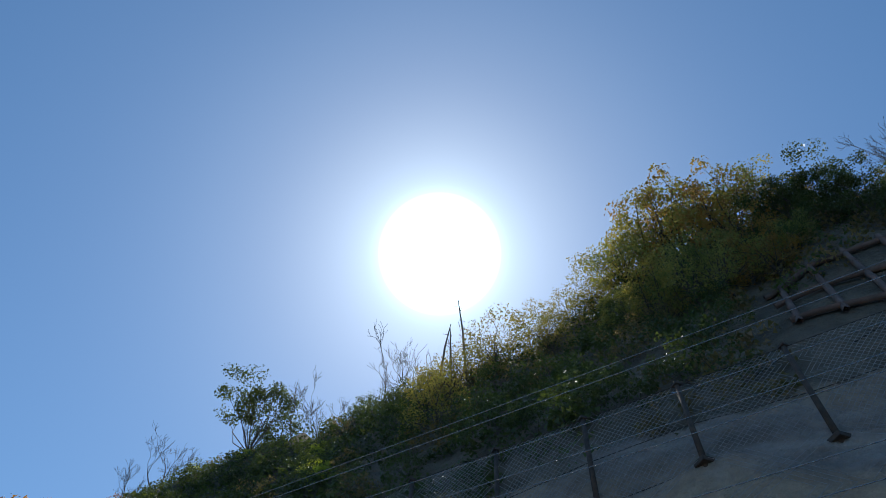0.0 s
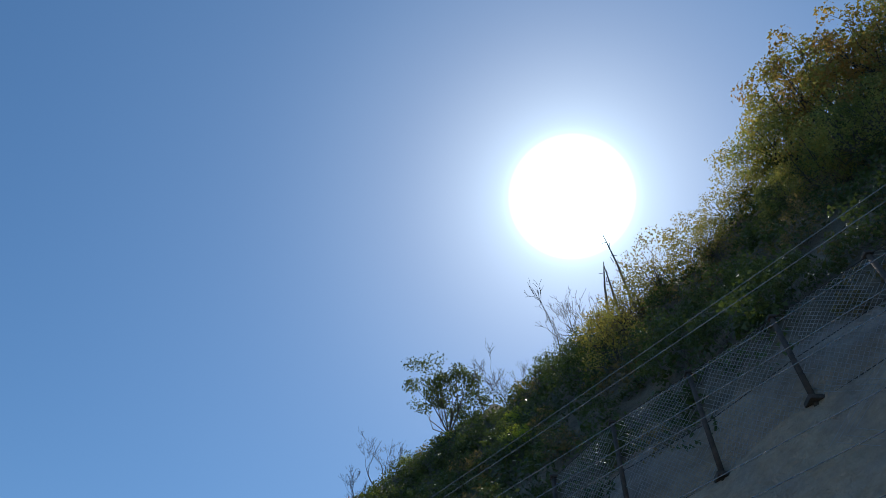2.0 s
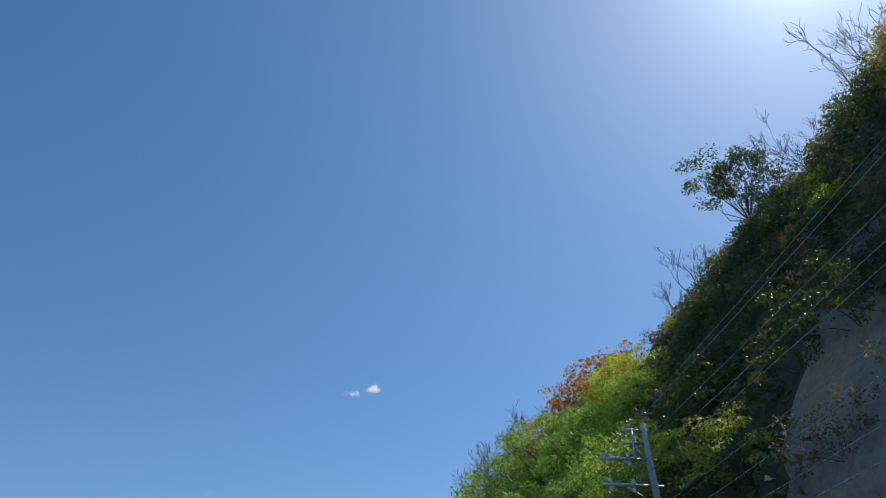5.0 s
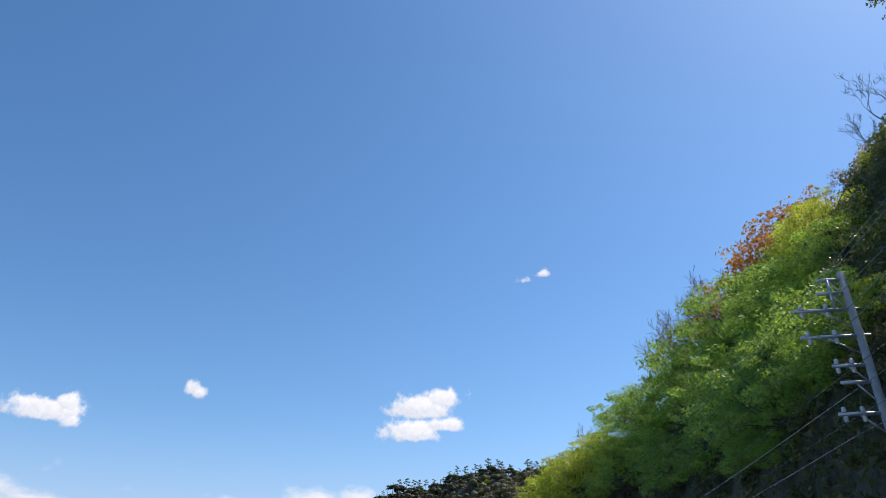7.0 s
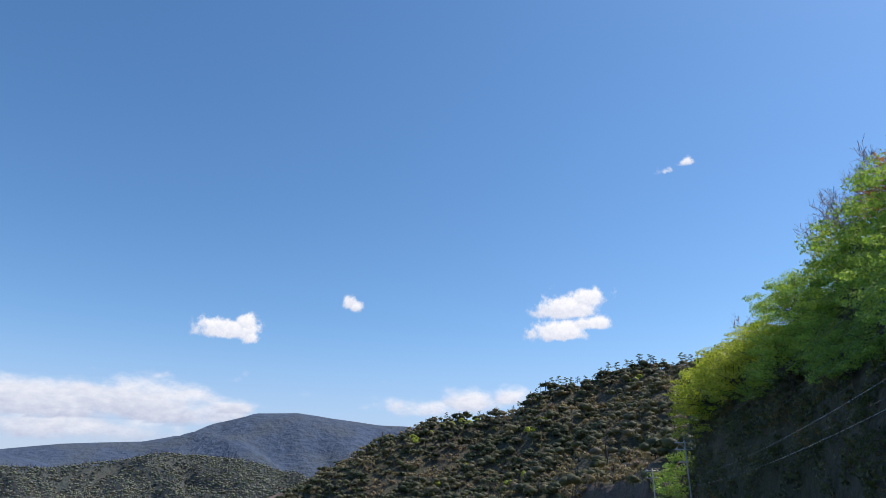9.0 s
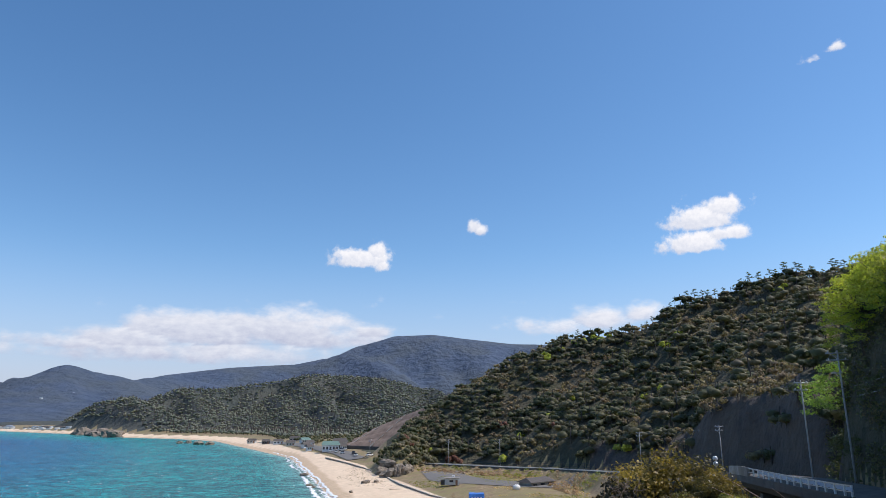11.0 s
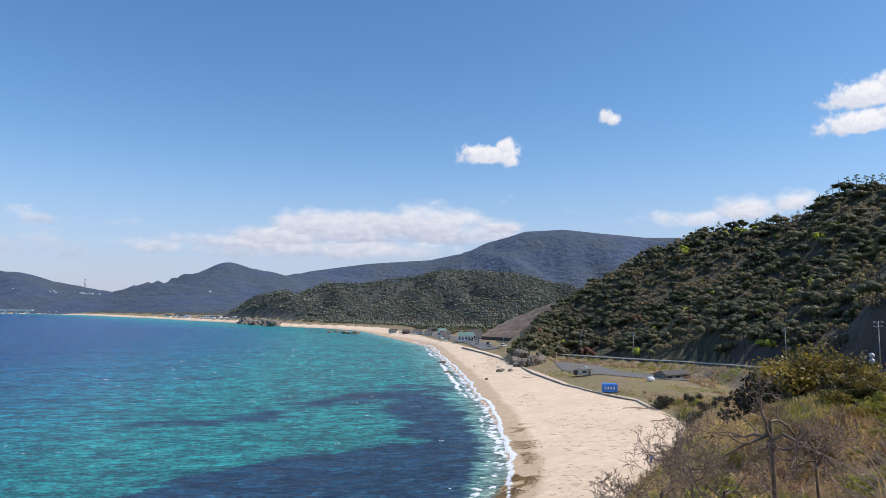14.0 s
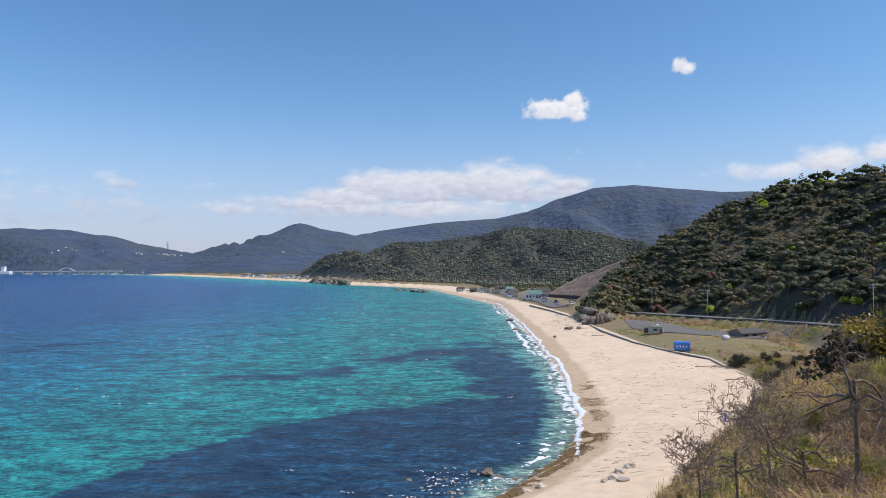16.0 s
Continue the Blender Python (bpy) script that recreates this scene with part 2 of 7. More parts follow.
def ridge(x, y, crest, power=1.0, share=False):
    """Height of a ridge with a crest line of (x, y, z, half width), and how near the crest it is, from 0 to 1."""
    best, part_up = np.full(np.shape(x), -1e9), np.zeros(np.shape(x))
    for (x0, y0, z0, w0), (x1, y1, z1, w1) in zip(crest, crest[1:]):
        dx, dy = x1 - x0, y1 - y0
        t = np.clip(((x - x0) * dx + (y - y0) * dy) / (dx * dx + dy * dy), 0, 1)
        d = np.hypot(x - x0 - t * dx, y - y0 - t * dy) / (w0 + t * (w1 - w0))
        z = (z0 + t * (z1 - z0)) * np.sign(1 - d) * np.abs(1 - d) ** power
        part_up = np.where(z > best, np.clip(1 - d, 0, 1), part_up)
        best = np.maximum(best, z)
    return (best, part_up) if share else best


SPUR = [along(-140, 26, 55, 31.5), along(-10, 26, 55, 31.5), along(25, 25, 54, 31), along(50, 22, 49.5, 29), along(68, 13, 44, 26), along(85, 1, 36.5, 19), along(97, -2, 16, 11)]
SPUR_BACK = [along(-140, 60, 58, 70), along(30, 60, 56, 70), along(60, 50, 46, 50)]
FAR_HILL = [(61, 254, 10, 13), (70, 288, 14, 16), (96, 334, 26, 18), (114, 345, 37, 45), (140, 325, 51, 78), (170, 312, 60, 92), (198, 285, 69, 110), (226, 240, 82.5, 135), (236, 180, 87.5, 140), (236, 90, 87.5, 140)]
MID_HILLS = [polar(-10.6, 1060, 14, 60), polar(-9.4, 1090, 38, 130), polar(-7, 1140, 58, 260), polar(-3.8, 1180, 74, 320), polar(-1.0, 1200, 76, 330), polar(3, 1230, 88, 360), polar(6.5, 1250, 104, 380), polar(9.5, 1290, 103, 420), polar(13, 1290, 93, 420), polar(16.5, 1200, 66, 420), polar(26, 1000, 66, 420)]
MID_SPURS = [polar(3, 1000, 40, 120), polar(5, 1240, 90, 200), polar(9, 900, 36, 120), polar(11, 1240, 98, 220), polar(14, 760, 34, 140), polar(20, 700, 60, 200)]
LOW_HILLS = [polar(-20, 2500, 46, 200), polar(-17, 2400, 68, 320), polar(-13, 2300, 64, 420), polar(-8, 2300, 70, 420)]
PEAK_HILL = [polar(-23, 3300, 88, 500), polar(-18.2, 3400, 92, 500), polar(-16.8, 3400, 120, 520), polar(-14.6, 3400, 198, 600), polar(-12.2, 3400, 246, 700), polar(-9.4, 3450, 214, 700), polar(-7.7, 3500, 190, 700), polar(-5, 3700, 230, 800)]
RANGE = [polar(-5, 4200, 260, 700), polar(-0.7, 4200, 302, 800), polar(4.7, 4200, 330, 900), polar(7.1, 4200, 368, 900), polar(10.2, 4200, 452, 900), polar(13.0, 4200, 512, 1000), polar(16.2, 4200, 522, 1000), polar(19.0, 4200, 494, 1000), polar(23, 4200, 458, 1000), polar(40, 4200, 380, 1000)]
WEST_HILLS = [polar(-48, 4000, 150, 600), polar(-40, 4000, 215, 700), polar(-33.8, 3900, 220, 800), polar(-30.7, 3800, 222, 800), polar(-27.3, 3700, 192, 700), polar(-24.1, 3700, 134, 700), polar(-20, 3600, 96, 600)]


def ground_z(x, y):
    x, y = np.asarray(x, float), np.asarray(y, float)
    xs = shore_x(y)
    w = np.interp(y, BACK_Y, BACK_W)
    f = x - xs
    inland = 3.0 + np.clip((f - w) * 0.12, 0, 1.6)
    z = np.where(f < 0, np.maximum(-8, f * 0.07), np.where(f < w, 3.0 * np.clip(f / w, 0, 1) ** 0.75, inland))
    # the headland below the viewpoint, sinking towards the lot behind the beach
    cap = np.interp(y, [-400, 0, 6, 14, 22, 30, 47, 62, 90, 112, 128, 140], [22.4, 22.4, 21.4, 18.4, 16.4, 14.8, 12.8, 12.0, 9.5, 7.0, 4.6, 3.0])
    d = (x - 21) * 0.83 - (y - 62) * 0.55
    z = np.where(d > 0, np.maximum(z, np.minimum(3 + 0.95 * d, cap + 0.9 * fbm(x, y, 9, 3, 5))), z)
    z = np.maximum(z, 17.9 + 1.6 * fbm(x, y, 6, 3, 6) - (np.hypot((x - 30.5) / 1.15, y - 37.5) / 8.5) ** 2 * 3.4)
    # the embankment of the coast road, but for the stretch that the viaduct spans
    rz, off = np.interp(y, ROAD_Y, ROAD_Z), from_road(x, y)
    span = smooth((y - 36) / 8) * smooth((80 - y) / 10)
    bank = rz - np.maximum(0, np.abs(off) - 4.2) * 0.8 - 30 * span - 60 * (y > 330)
    z = np.maximum(z, bank)
    # hills
    rough = fbm(x, y, 34, 5, 11)
    spur = np.maximum(ridge(x, y, SPUR), ridge(x, y, SPUR_BACK)) + 2.0 * fbm(x, y, 11, 4, 3) + 1.1 * np.abs(fbm(x, y, 4.5, 3, 13)) + 0.5 * fbm(x, y, 1.7, 2, 14)
    hill = ridge(x, y, FAR_HILL, 0.85) * (1 + 0.16 * rough) + 2.5 * rough
    cut = np.interp(y, [70, 95, 125, 160, 182, 205], [0, 17, 16, 10, 4, 0])
    inside = smooth((off - 5.5 + 3 * fbm(x, y, 26, 2, 8) - 7 * np.abs(fbm(x * 0.4, y, 17, 3, 18))) / 11.0)
    hill = np.maximum(hill, (rz + cut * (1 + 0.28 * fbm(x, y, 22, 3, 9))) * inside + np.clip(off - 18, 0, 60) * 0.45 * inside - 40 * smooth((66 - y) / 16) - 40 * smooth((y - 205) / 30))
    gate = np.maximum(smooth((off - 4.4) / 4.0), smooth((y - 244) / 16) * smooth((x - 46) / 8))
    z = z + gate * (np.maximum(z, np.maximum(spur, hill)) - z)
    # spurs and gullies that run down the far slopes
    deg, dist = np.degrees(np.arctan2(x, y)), np.hypot(x, y)
    fold = np.abs(fbm(deg + 0.010 * dist + 2.0 * fbm(x, y, 240, 2, 24), dist / 180, 3.4, 3, 25))
    mid, up = ridge(x, y, MID_HILLS, 0.8, True)
    far = (np.maximum(mid, ridge(x, y, MID_SPURS, 0.9)) - 8) * (0.99 - 1.5 * fold * smooth((0.97 - up) / 0.3)) + 5 * fbm(x, y, 90, 3, 22)
    far = np.maximum(far, ridge(x, y, LOW_HILLS, 0.8) * (1 + 0.2 * fbm(x, y, 200, 4, 23)))
    for k, crest in enumerate((PEAK_HILL, RANGE, WEST_HILLS)):
        h, up = ridge(x, y, crest, 0.75, True)
        fold = np.abs(fbm(deg + 0.0075 * dist + 1.6 * fbm(x, y, 700, 2, 55 + k), dist / 420, 4.2, 4, 51 + k))
        far = np.maximum(far, h * np.where(h > 0, 1.01 - 0.8 * fold * smooth((0.95 - up) / 0.45) + 0.012 * fbm(x, y, 330, 4, 31 + k), 1))
    return z + smooth((f - w - 5) / (50 + np.clip(y - 1200, 0, 3000) * 0.2)) * smooth((y - 380) / 60) * (np.maximum(z, far) - z)


AZ = np.radians(np.concatenate([np.arange(-40, 52, 0.34), np.arange(52, 172, 0.5), np.arange(172, 320, 3.0)]))
RINGS = np.concatenate([[0.0], np.geomspace(1.2, 36, 66), np.geomspace(37, 430, 165), np.geomspace(440, 4900, 92)])


def build_ground():
    az, r = np.meshgrid(AZ, RINGS[1:], indexing="ij")
    x, y = r * np.sin(az), r * np.cos(az)
    z = ground_z(x, y)
    n, k = z.shape
    co = np.stack([x, y, z], -1).reshape(-1, 3)
    co = np.vstack([co, [[0, 0, float(ground_z(0.0, 0.0))]]])
    i, j = np.meshgrid(np.arange(n), np.arange(k - 1), indexing="ij")
    a, b = i * k + j, ((i + 1) % n) * k + j
    quads = np.stack([a, a + 1, b + 1, b], -1).reshape(-1, 4)
    fan = [(len(co) - 1, m * k, ((m + 1) % n) * k) for m in range(n)]
    mesh = bpy.data.meshes.new("ground")
    mesh.from_pydata(co.tolist(), [], quads.tolist() + fan)
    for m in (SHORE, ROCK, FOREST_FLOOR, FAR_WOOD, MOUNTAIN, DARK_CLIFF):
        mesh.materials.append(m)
    c = co[quads].mean(1)
    cx, cy, cz = c.T
    span = co[quads]
    steep = np.cross(span[:, 1] - span[:, 0], span[:, 3] - span[:, 0])
    steep = np.abs(steep[:, 2]) / np.maximum(1e-9, np.linalg.norm(steep, axis=1))
    f = cx - shore_x(cy)
    wid = np.interp(cy, BACK_Y, BACK_W)
    rr = np.hypot(cx, cy)
    off = from_road(cx, cy)
    idx = np.zeros(len(c), int)
    land = (f > wid + 1.5) & (cz >= 3.0)
    idx[land & (off > 6) & (rr < 520)] = 2
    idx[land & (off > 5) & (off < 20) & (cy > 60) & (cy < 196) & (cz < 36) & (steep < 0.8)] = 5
    idx[land & (off > 3.5) & (cy < 14) & (rr < 48) & (0.766 * cx + 0.643 * cy < 17)] = 1
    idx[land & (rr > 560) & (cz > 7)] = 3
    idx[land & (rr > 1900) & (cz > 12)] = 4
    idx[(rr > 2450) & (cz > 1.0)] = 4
    vx, vy, vz = co.T
    vf, vw = vx - shore_x(vy), np.interp(vy, BACK_Y, BACK_W)
    sandy = np.minimum(np.clip(0.5 + (vw + 0.6 - vf) / 5, 0, 1), np.clip(0.5 + (3.25 - vz) / 1.6, 0, 1))
    damp = np.clip(0.5 + (5.2 + 1.4 * fbm(vx, vy, 14, 3, 2) - vf) / 2.6, 0, 1) * (vz < 1.7)
    mesh.attributes.new("sandy", "FLOAT", "POINT").data.foreach_set("value", sandy.astype(np.float32))
    bare = np.clip(0.5 + (36.0 + 2.0 * fbm(vx, vy, 6, 3, 15) - vz) / 3, 0, 1)
    mesh.attributes.new("bare", "FLOAT", "POINT").data.foreach_set("value", bare.astype(np.float32))
    mesh.attributes.new("damp", "FLOAT", "POINT").data.foreach_set("value", damp.astype(np.float32))
    mesh.polygons.foreach_set("material_index", np.concatenate([idx, np.zeros(n, int)]).astype(np.int32))
    mesh.polygons.foreach_set("use_smooth", np.ones(len(mesh.polygons), bool))
    mesh.update()
    return tagged(new("ground", mesh), "sandy beach, grassy headland and wooded hills beside the sea", "ground", kind="structure")


ground = build_ground()


# ---- sea ----
def sea_material():
    """Clear water over pale sand and dark weed, with a choppy wind-ruffled surface."""
    m, nt, p = blank("sea_water", 0.24)
    p.inputs["IOR"].default_value = 1.33
    p.inputs["Specular IOR Level"].default_value = 0.2
    at = nt.nodes.new("ShaderNodeAttribute")
    at.attribute_name = "offshore"
    col = ramp(nt, at.outputs["Fac"], [(0.0, (0.32, 0.42, 0.36)), (0.010, (0.11, 0.34, 0.32)), (0.03, (0.018, 0.24, 0.24)), (0.12, (0.008, 0.235, 0.255)), (0.20, (0.006, 0.155, 0.255)), (0.34, (0.004, 0.078, 0.21)), (1.0, (0.004, 0.050, 0.18))])
    # weed beds with ragged edges and clear holes
    weed = nt.nodes.new("ShaderNodeAttribute")
    weed.attribute_name = "weed"
    ragged = nt.nodes.new("ShaderNodeMath")
    ragged.operation = "MULTIPLY_ADD"
    nt.links.new(tex_noise(nt, 0.14, 6, 0.68, stretch=(0.7, 1.1, 1)), ragged.inputs[0])
    ragged.inputs[1].default_value, ragged.inputs[2].default_value = 2.3, -1.12
    bed = nt.nodes.new("ShaderNodeMath")
    nt.links.new(weed.outputs["Fac"], bed.inputs[0])
    nt.links.new(ragged.outputs[0], bed.inputs[1])
    amount = nt.nodes.new("ShaderNodeMapRange")
    amount.interpolation_type = "SMOOTHSTEP"
    amount.inputs["From Min"].default_value, amount.inputs["From Max"].default_value = 0.2, 0.75
    amount.inputs["To Max"].default_value = 0.9
    nt.links.new(bed.outputs[0], amount.inputs["Value"])
    col = mix(nt, amount.outputs[0], col, (0.008, 0.042, 0.115))
    # swell, chop and ripples: lit and dark wave faces painted into the colour
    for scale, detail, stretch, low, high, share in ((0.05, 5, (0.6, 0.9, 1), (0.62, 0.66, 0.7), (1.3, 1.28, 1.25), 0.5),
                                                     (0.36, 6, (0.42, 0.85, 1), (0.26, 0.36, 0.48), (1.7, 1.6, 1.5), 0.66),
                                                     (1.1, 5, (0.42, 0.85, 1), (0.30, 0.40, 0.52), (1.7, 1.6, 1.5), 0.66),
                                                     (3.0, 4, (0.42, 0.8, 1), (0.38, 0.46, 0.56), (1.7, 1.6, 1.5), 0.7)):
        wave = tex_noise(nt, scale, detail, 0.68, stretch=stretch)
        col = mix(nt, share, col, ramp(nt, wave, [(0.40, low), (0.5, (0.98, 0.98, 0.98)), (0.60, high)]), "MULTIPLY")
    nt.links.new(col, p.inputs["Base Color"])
    both = nt.nodes.new("ShaderNodeMath")
    both.operation = "ADD"
    nt.links.new(tex_noise(nt, 0.9, 5, 0.62, stretch=(0.42, 0.85, 1)), both.inputs[0])
    nt.links.new(tex_noise(nt, 0.2, 3, 0.6, stretch=(0.5, 1.2, 1)), both.inputs[1])
    bumped(nt, p, both.outputs[0], 1.0, 2.0)
    return m


def build_sea():
    az = np.radians(np.concatenate([np.arange(-40, 46, 0.5), np.arange(46, 320, 4.0)]))
    rings = np.geomspace(30, 4900, 170)
    a, r = np.meshgrid(az, rings, indexing="ij")
    x, y = r * np.sin(a), r * np.cos(a)
    n, k = x.shape
    co = np.stack([x, y, np.zeros_like(x)], -1).reshape(-1, 3)
    i, j = np.meshgrid(np.arange(n), np.arange(k - 1), indexing="ij")
    p, q = i * k + j, ((i + 1) % n) * k + j
    quads = np.stack([p, p + 1, q + 1, q], -1).reshape(-1, 4)
    mesh = bpy.data.meshes.new("sea")
    mesh.from_pydata(co.tolist(), [], quads.tolist())
    off = (shore_x(co[:, 1]) - co[:, 0])
    mesh.attributes.new("offshore", "FLOAT", "POINT").data.foreach_set("value", np.clip(off / 600, 0, 1).astype(np.float32))
    x, y = co[:, 0], co[:, 1]
    bed = 0.5 * fbm(x, y, 30, 4, 41) + 0.35 * fbm(x * 0.6, y * 1.5, 12, 3, 42)
    south = smooth((np.interp(x, [-70, -42, -27, -16, 3], [42, 74, 105, 115, 127]) - y) / 11)
    east = 0.95 * np.exp(-(((x - 13) / 14) ** 2 + ((y - 152) / 48) ** 2))
    wide = np.interp(x, [-90, -40, 10], [5, 11, 24])
    streak = 0.58 * np.exp(-((y - 181 - 0.86 * x) / wide) ** 2) * smooth((x + 62) / 45) + 0.3 * np.exp(-((y - 262 - 0.5 * x) / 18) ** 2)
    weed = np.clip(np.maximum(np.maximum(south, east), streak) + 1.1 * bed - 0.22, 0, 1) * 0.93
    weed = smooth(weed * 1.5) * 0.93 * np.clip(off / 6 - 0.2, 0, 1) * np.clip((420 - y) / 150, 0, 1)
    mesh.attributes.new("weed", "FLOAT", "POINT").data.foreach_set("value", weed.astype(np.float32))
    mesh.polygons.foreach_set("use_smooth", np.ones(len(quads), bool))
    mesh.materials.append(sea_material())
    return tagged(new("sea", mesh), "clear turquoise and deep blue sea with small ripples", "sea", kind="structure")


sea = build_sea()


# ---- building helpers ----
def mesh_of(name, verts, faces, mats, index=None, smooth_shade=False):
    """A mesh from arrays: verts (n, 3), faces a list of arrays (m, k)."""
    me = bpy.data.meshes.new(name)
    verts = np.asarray(verts, np.float32).reshape(-1, 3)
    faces = [np.asarray(f, np.int32) for f in (faces if isinstance(faces, list) else [faces]) if len(f)]
    me.vertices.add(len(verts))
    me.vertices.foreach_set("co", verts.ravel())
    loops = np.concatenate([f.ravel() for f in faces])
    sizes = np.concatenate([np.full(len(f), f.shape[1]) for f in faces])
    me.loops.add(len(loops))
    me.loops.foreach_set("vertex_index", loops.astype(np.int32))
    me.polygons.add(len(sizes))
    me.polygons.foreach_set("loop_start", np.concatenate([[0], np.cumsum(sizes)[:-1]]).astype(np.int32))
    for m in (mats if isinstance(mats, (list, tuple)) else [mats]):
        me.materials.append(m)
    if index is not None:
        me.polygons.foreach_set("material_index", np.asarray(index, np.int32))
    if smooth_shade:
        me.polygons.foreach_set("use_smooth", np.ones(len(sizes), bool))
    me.update(calc_edges=True)
    return me


def thing(name, label, category, group="", at=(0, 0, 0), turn=0.0, size=1.0):
    ob = new(name)
    ob.matrix_basis = Matrix.LocRotScale(at, Euler((0, 0, turn)), Vector((size,) * 3))
    return tagged(ob, label, category, group)


def under(name, me, parent, label=""):
    ob = new(name, me)
    ob.parent = parent
    return tagged(ob, label) if label else ob


def part(name, bm, material, parent, label=""):
    me = bpy.data.meshes.new(name)
    bm.to_mesh(me)
    bm.free()
    me.materials.append(material)
    return under(name, me, parent, label)


def box_bm(size, at=(0, 0, 0), bevel=0.0, turn=0.0):
    bm = bmesh.new()
    bmesh.ops.create_cube(bm, size=1, matrix=Matrix.Translation(at) @ Matrix.Rotation(turn, 4, "Z") @ Matrix.Diagonal((*size, 1)))
    if bevel:
        bmesh.ops.bevel(bm, geom=bm.edges[:], offset=bevel, segments=2, affect="EDGES", profile=0.6)
    return bm


def tubes(segs, sides=5):
    """Tapered prisms for an array of segments (n, 8): two ends and two radii. Returns verts and quads."""
    segs = np.asarray(segs, float)
    a, b, ra, rb = segs[:, :3], segs[:, 3:6], segs[:, 6], segs[:, 7]
    d = b - a
    d /= np.maximum(1e-9, np.linalg.norm(d, axis=1))[:, None]
    side = np.cross(d, np.where(np.abs(d[:, 2:3]) > 0.9, [[1.0, 0, 0]], [[0, 0, 1.0]]))
    side /= np.linalg.norm(side, axis=1)[:, None]
    up = np.cross(d, side)
    ang = np.arange(sides) * 2 * math.pi / sides
    ring = side[:, None] * np.cos(ang)[None, :, None] + up[:, None] * np.sin(ang)[None, :, None]
    v = np.concatenate([a[:, None] + ring * ra[:, None, None], b[:, None] + ring * rb[:, None, None]], 1)
    base = np.arange(len(segs))[:, None] * (2 * sides)
    k = np.arange(sides)
    q = np.stack([base + k, base + (k + 1) % sides, base + sides + (k + 1) % sides, base + sides + k], -1).reshape(-1, 4)
    return v.reshape(-1, 3), q


def leaves(rng, centres, normals, size, aspect=0.55, droop=0.0, wild=0.75, simple=False):
    """A bent pointed blade at each centre, or a plain pointed one, turned at random about a rough outward normal."""
    n = len(centres)
    s = size * rng.uniform(0.6, 1.3, n)
    a = normals + rng.normal(0, wild, (n, 3))
    a /= np.linalg.norm(a, axis=1)[:, None]
    t = np.cross(a, rng.normal(0, 1, (n, 3)))
    t /= np.maximum(1e-6, np.linalg.norm(t, axis=1))[:, None]
    t[:, 2] -= droop
    b = np.cross(a, t)
    if simple:
        w = b * (s * aspect)[:, None] * 0.6
        v = np.stack([centres - t * s[:, None] * 0.4 - w, centres - t * s[:, None] * 0.4 + w, centres + t * s[:, None] * 0.6], 1)
        return v.reshape(-1, 3), np.arange(3 * n).reshape(-1, 3)
    v = np.stack([centres - t * s[:, None] * 0.5, centres + b * (s * aspect)[:, None] * 0.5 + a * (s * 0.12)[:, None],
                  centres + t * s[:, None] * 0.5, centres - b * (s * aspect)[:, None] * 0.5 + a * (s * 0.12)[:, None]], 1)
    return v.reshape(-1, 3), np.arange(4 * n).reshape(-1, 4)


def clumps(rng, centres, radii, per, size, flat=0.8, aspect=0.55, wild=0.75, simple=False):
    """Leaves scattered through lumps, thicker towards their outside."""
    c = np.repeat(np.asarray(centres, float), per, 0)
    r = np.repeat(np.asarray(radii, float), per)
    d = rng.normal(0, 1, (len(c), 3))
    d /= np.linalg.norm(d, axis=1)[:, None]
    rad = r * rng.uniform(0.15, 1.0, len(c)) ** 0.45
    p = c + d * rad[:, None] * [1, 1, flat]
    return leaves(rng, p, d + [0, 0, 0.5], size, aspect, 0.0, wild, simple)


def limbs(rng, start, way, length, radius, depth, kids=(3, 5), bend=0.35, lift=0.15, shrink=0.62, out=None, tips=None, splay=0.9):
    """Crooked branches, level by level; fills segments and tips."""
    p, d = np.array(start, float), np.array(way, float)
    d /= np.linalg.norm(d)
    steps = 4 if depth > 1 else 3
    r0 = radius
    nodes = []
    for i in range(steps):
        d = d + rng.normal(0, bend, 3) * 0.6 + np.array([0, 0, lift])
        d /= np.linalg.norm(d)
        q = p + d * length / steps
        r1 = radius * (1 - 0.55 * (i + 1) / steps)
        out.append((*p, *q, r0, r1))
        nodes.append((q, d.copy(), r1))
        p, r0 = q, r1
    if depth == 0:
        tips.append(p)
        return
    for i in range(rng.integers(kids[0], kids[1] + 1)):
        q, dd, rr = nodes[-1] if i == 0 else nodes[rng.integers(1 if depth > 1 else 0, steps)]
        side = rng.normal(0, 1, 3)
        side -= dd * side.dot(dd)
        side /= np.linalg.norm(side)
        limbs(rng, q, dd + side * splay * rng.uniform(0.5, 1.1), length * shrink * rng.uniform(0.7, 1.15), rr * 0.75, depth - 1, kids, bend, lift, shrink, out, tips, splay)


BARK = grainy("bark", (0.055, 0.045, 0.035), (0.14, 0.115, 0.09), 6.0, 0.9, bump=0.6, bump_scale=25.0)
PURPLE_BARK = grainy("grey_purple_twigs", (0.24, 0.185, 0.18), (0.34, 0.27, 0.26), 5.0, 0.9)
TWIG_BARK = grainy("grey_brown_bark", (0.13, 0.098, 0.078), (0.34, 0.26, 0.205), 5.0, 0.9, bump=0.5, bump_scale=25.0)
PALE_BARK = grainy("pale_bark", (0.17, 0.115, 0.085), (0.40, 0.285, 0.215), 5.0, 0.9, bump=0.5, bump_scale=25.0)
DEAD_WOOD = grainy("dead_wood", (0.10, 0.085, 0.07), (0.20, 0.17, 0.14), 5.0, 0.9)
FRESH = leafy("fresh_green_leaves", [(0.15, 0.265, 0.058), (0.24, 0.375, 0.082), (0.35, 0.485, 0.11), (0.47, 0.585, 0.15)], 0.5)
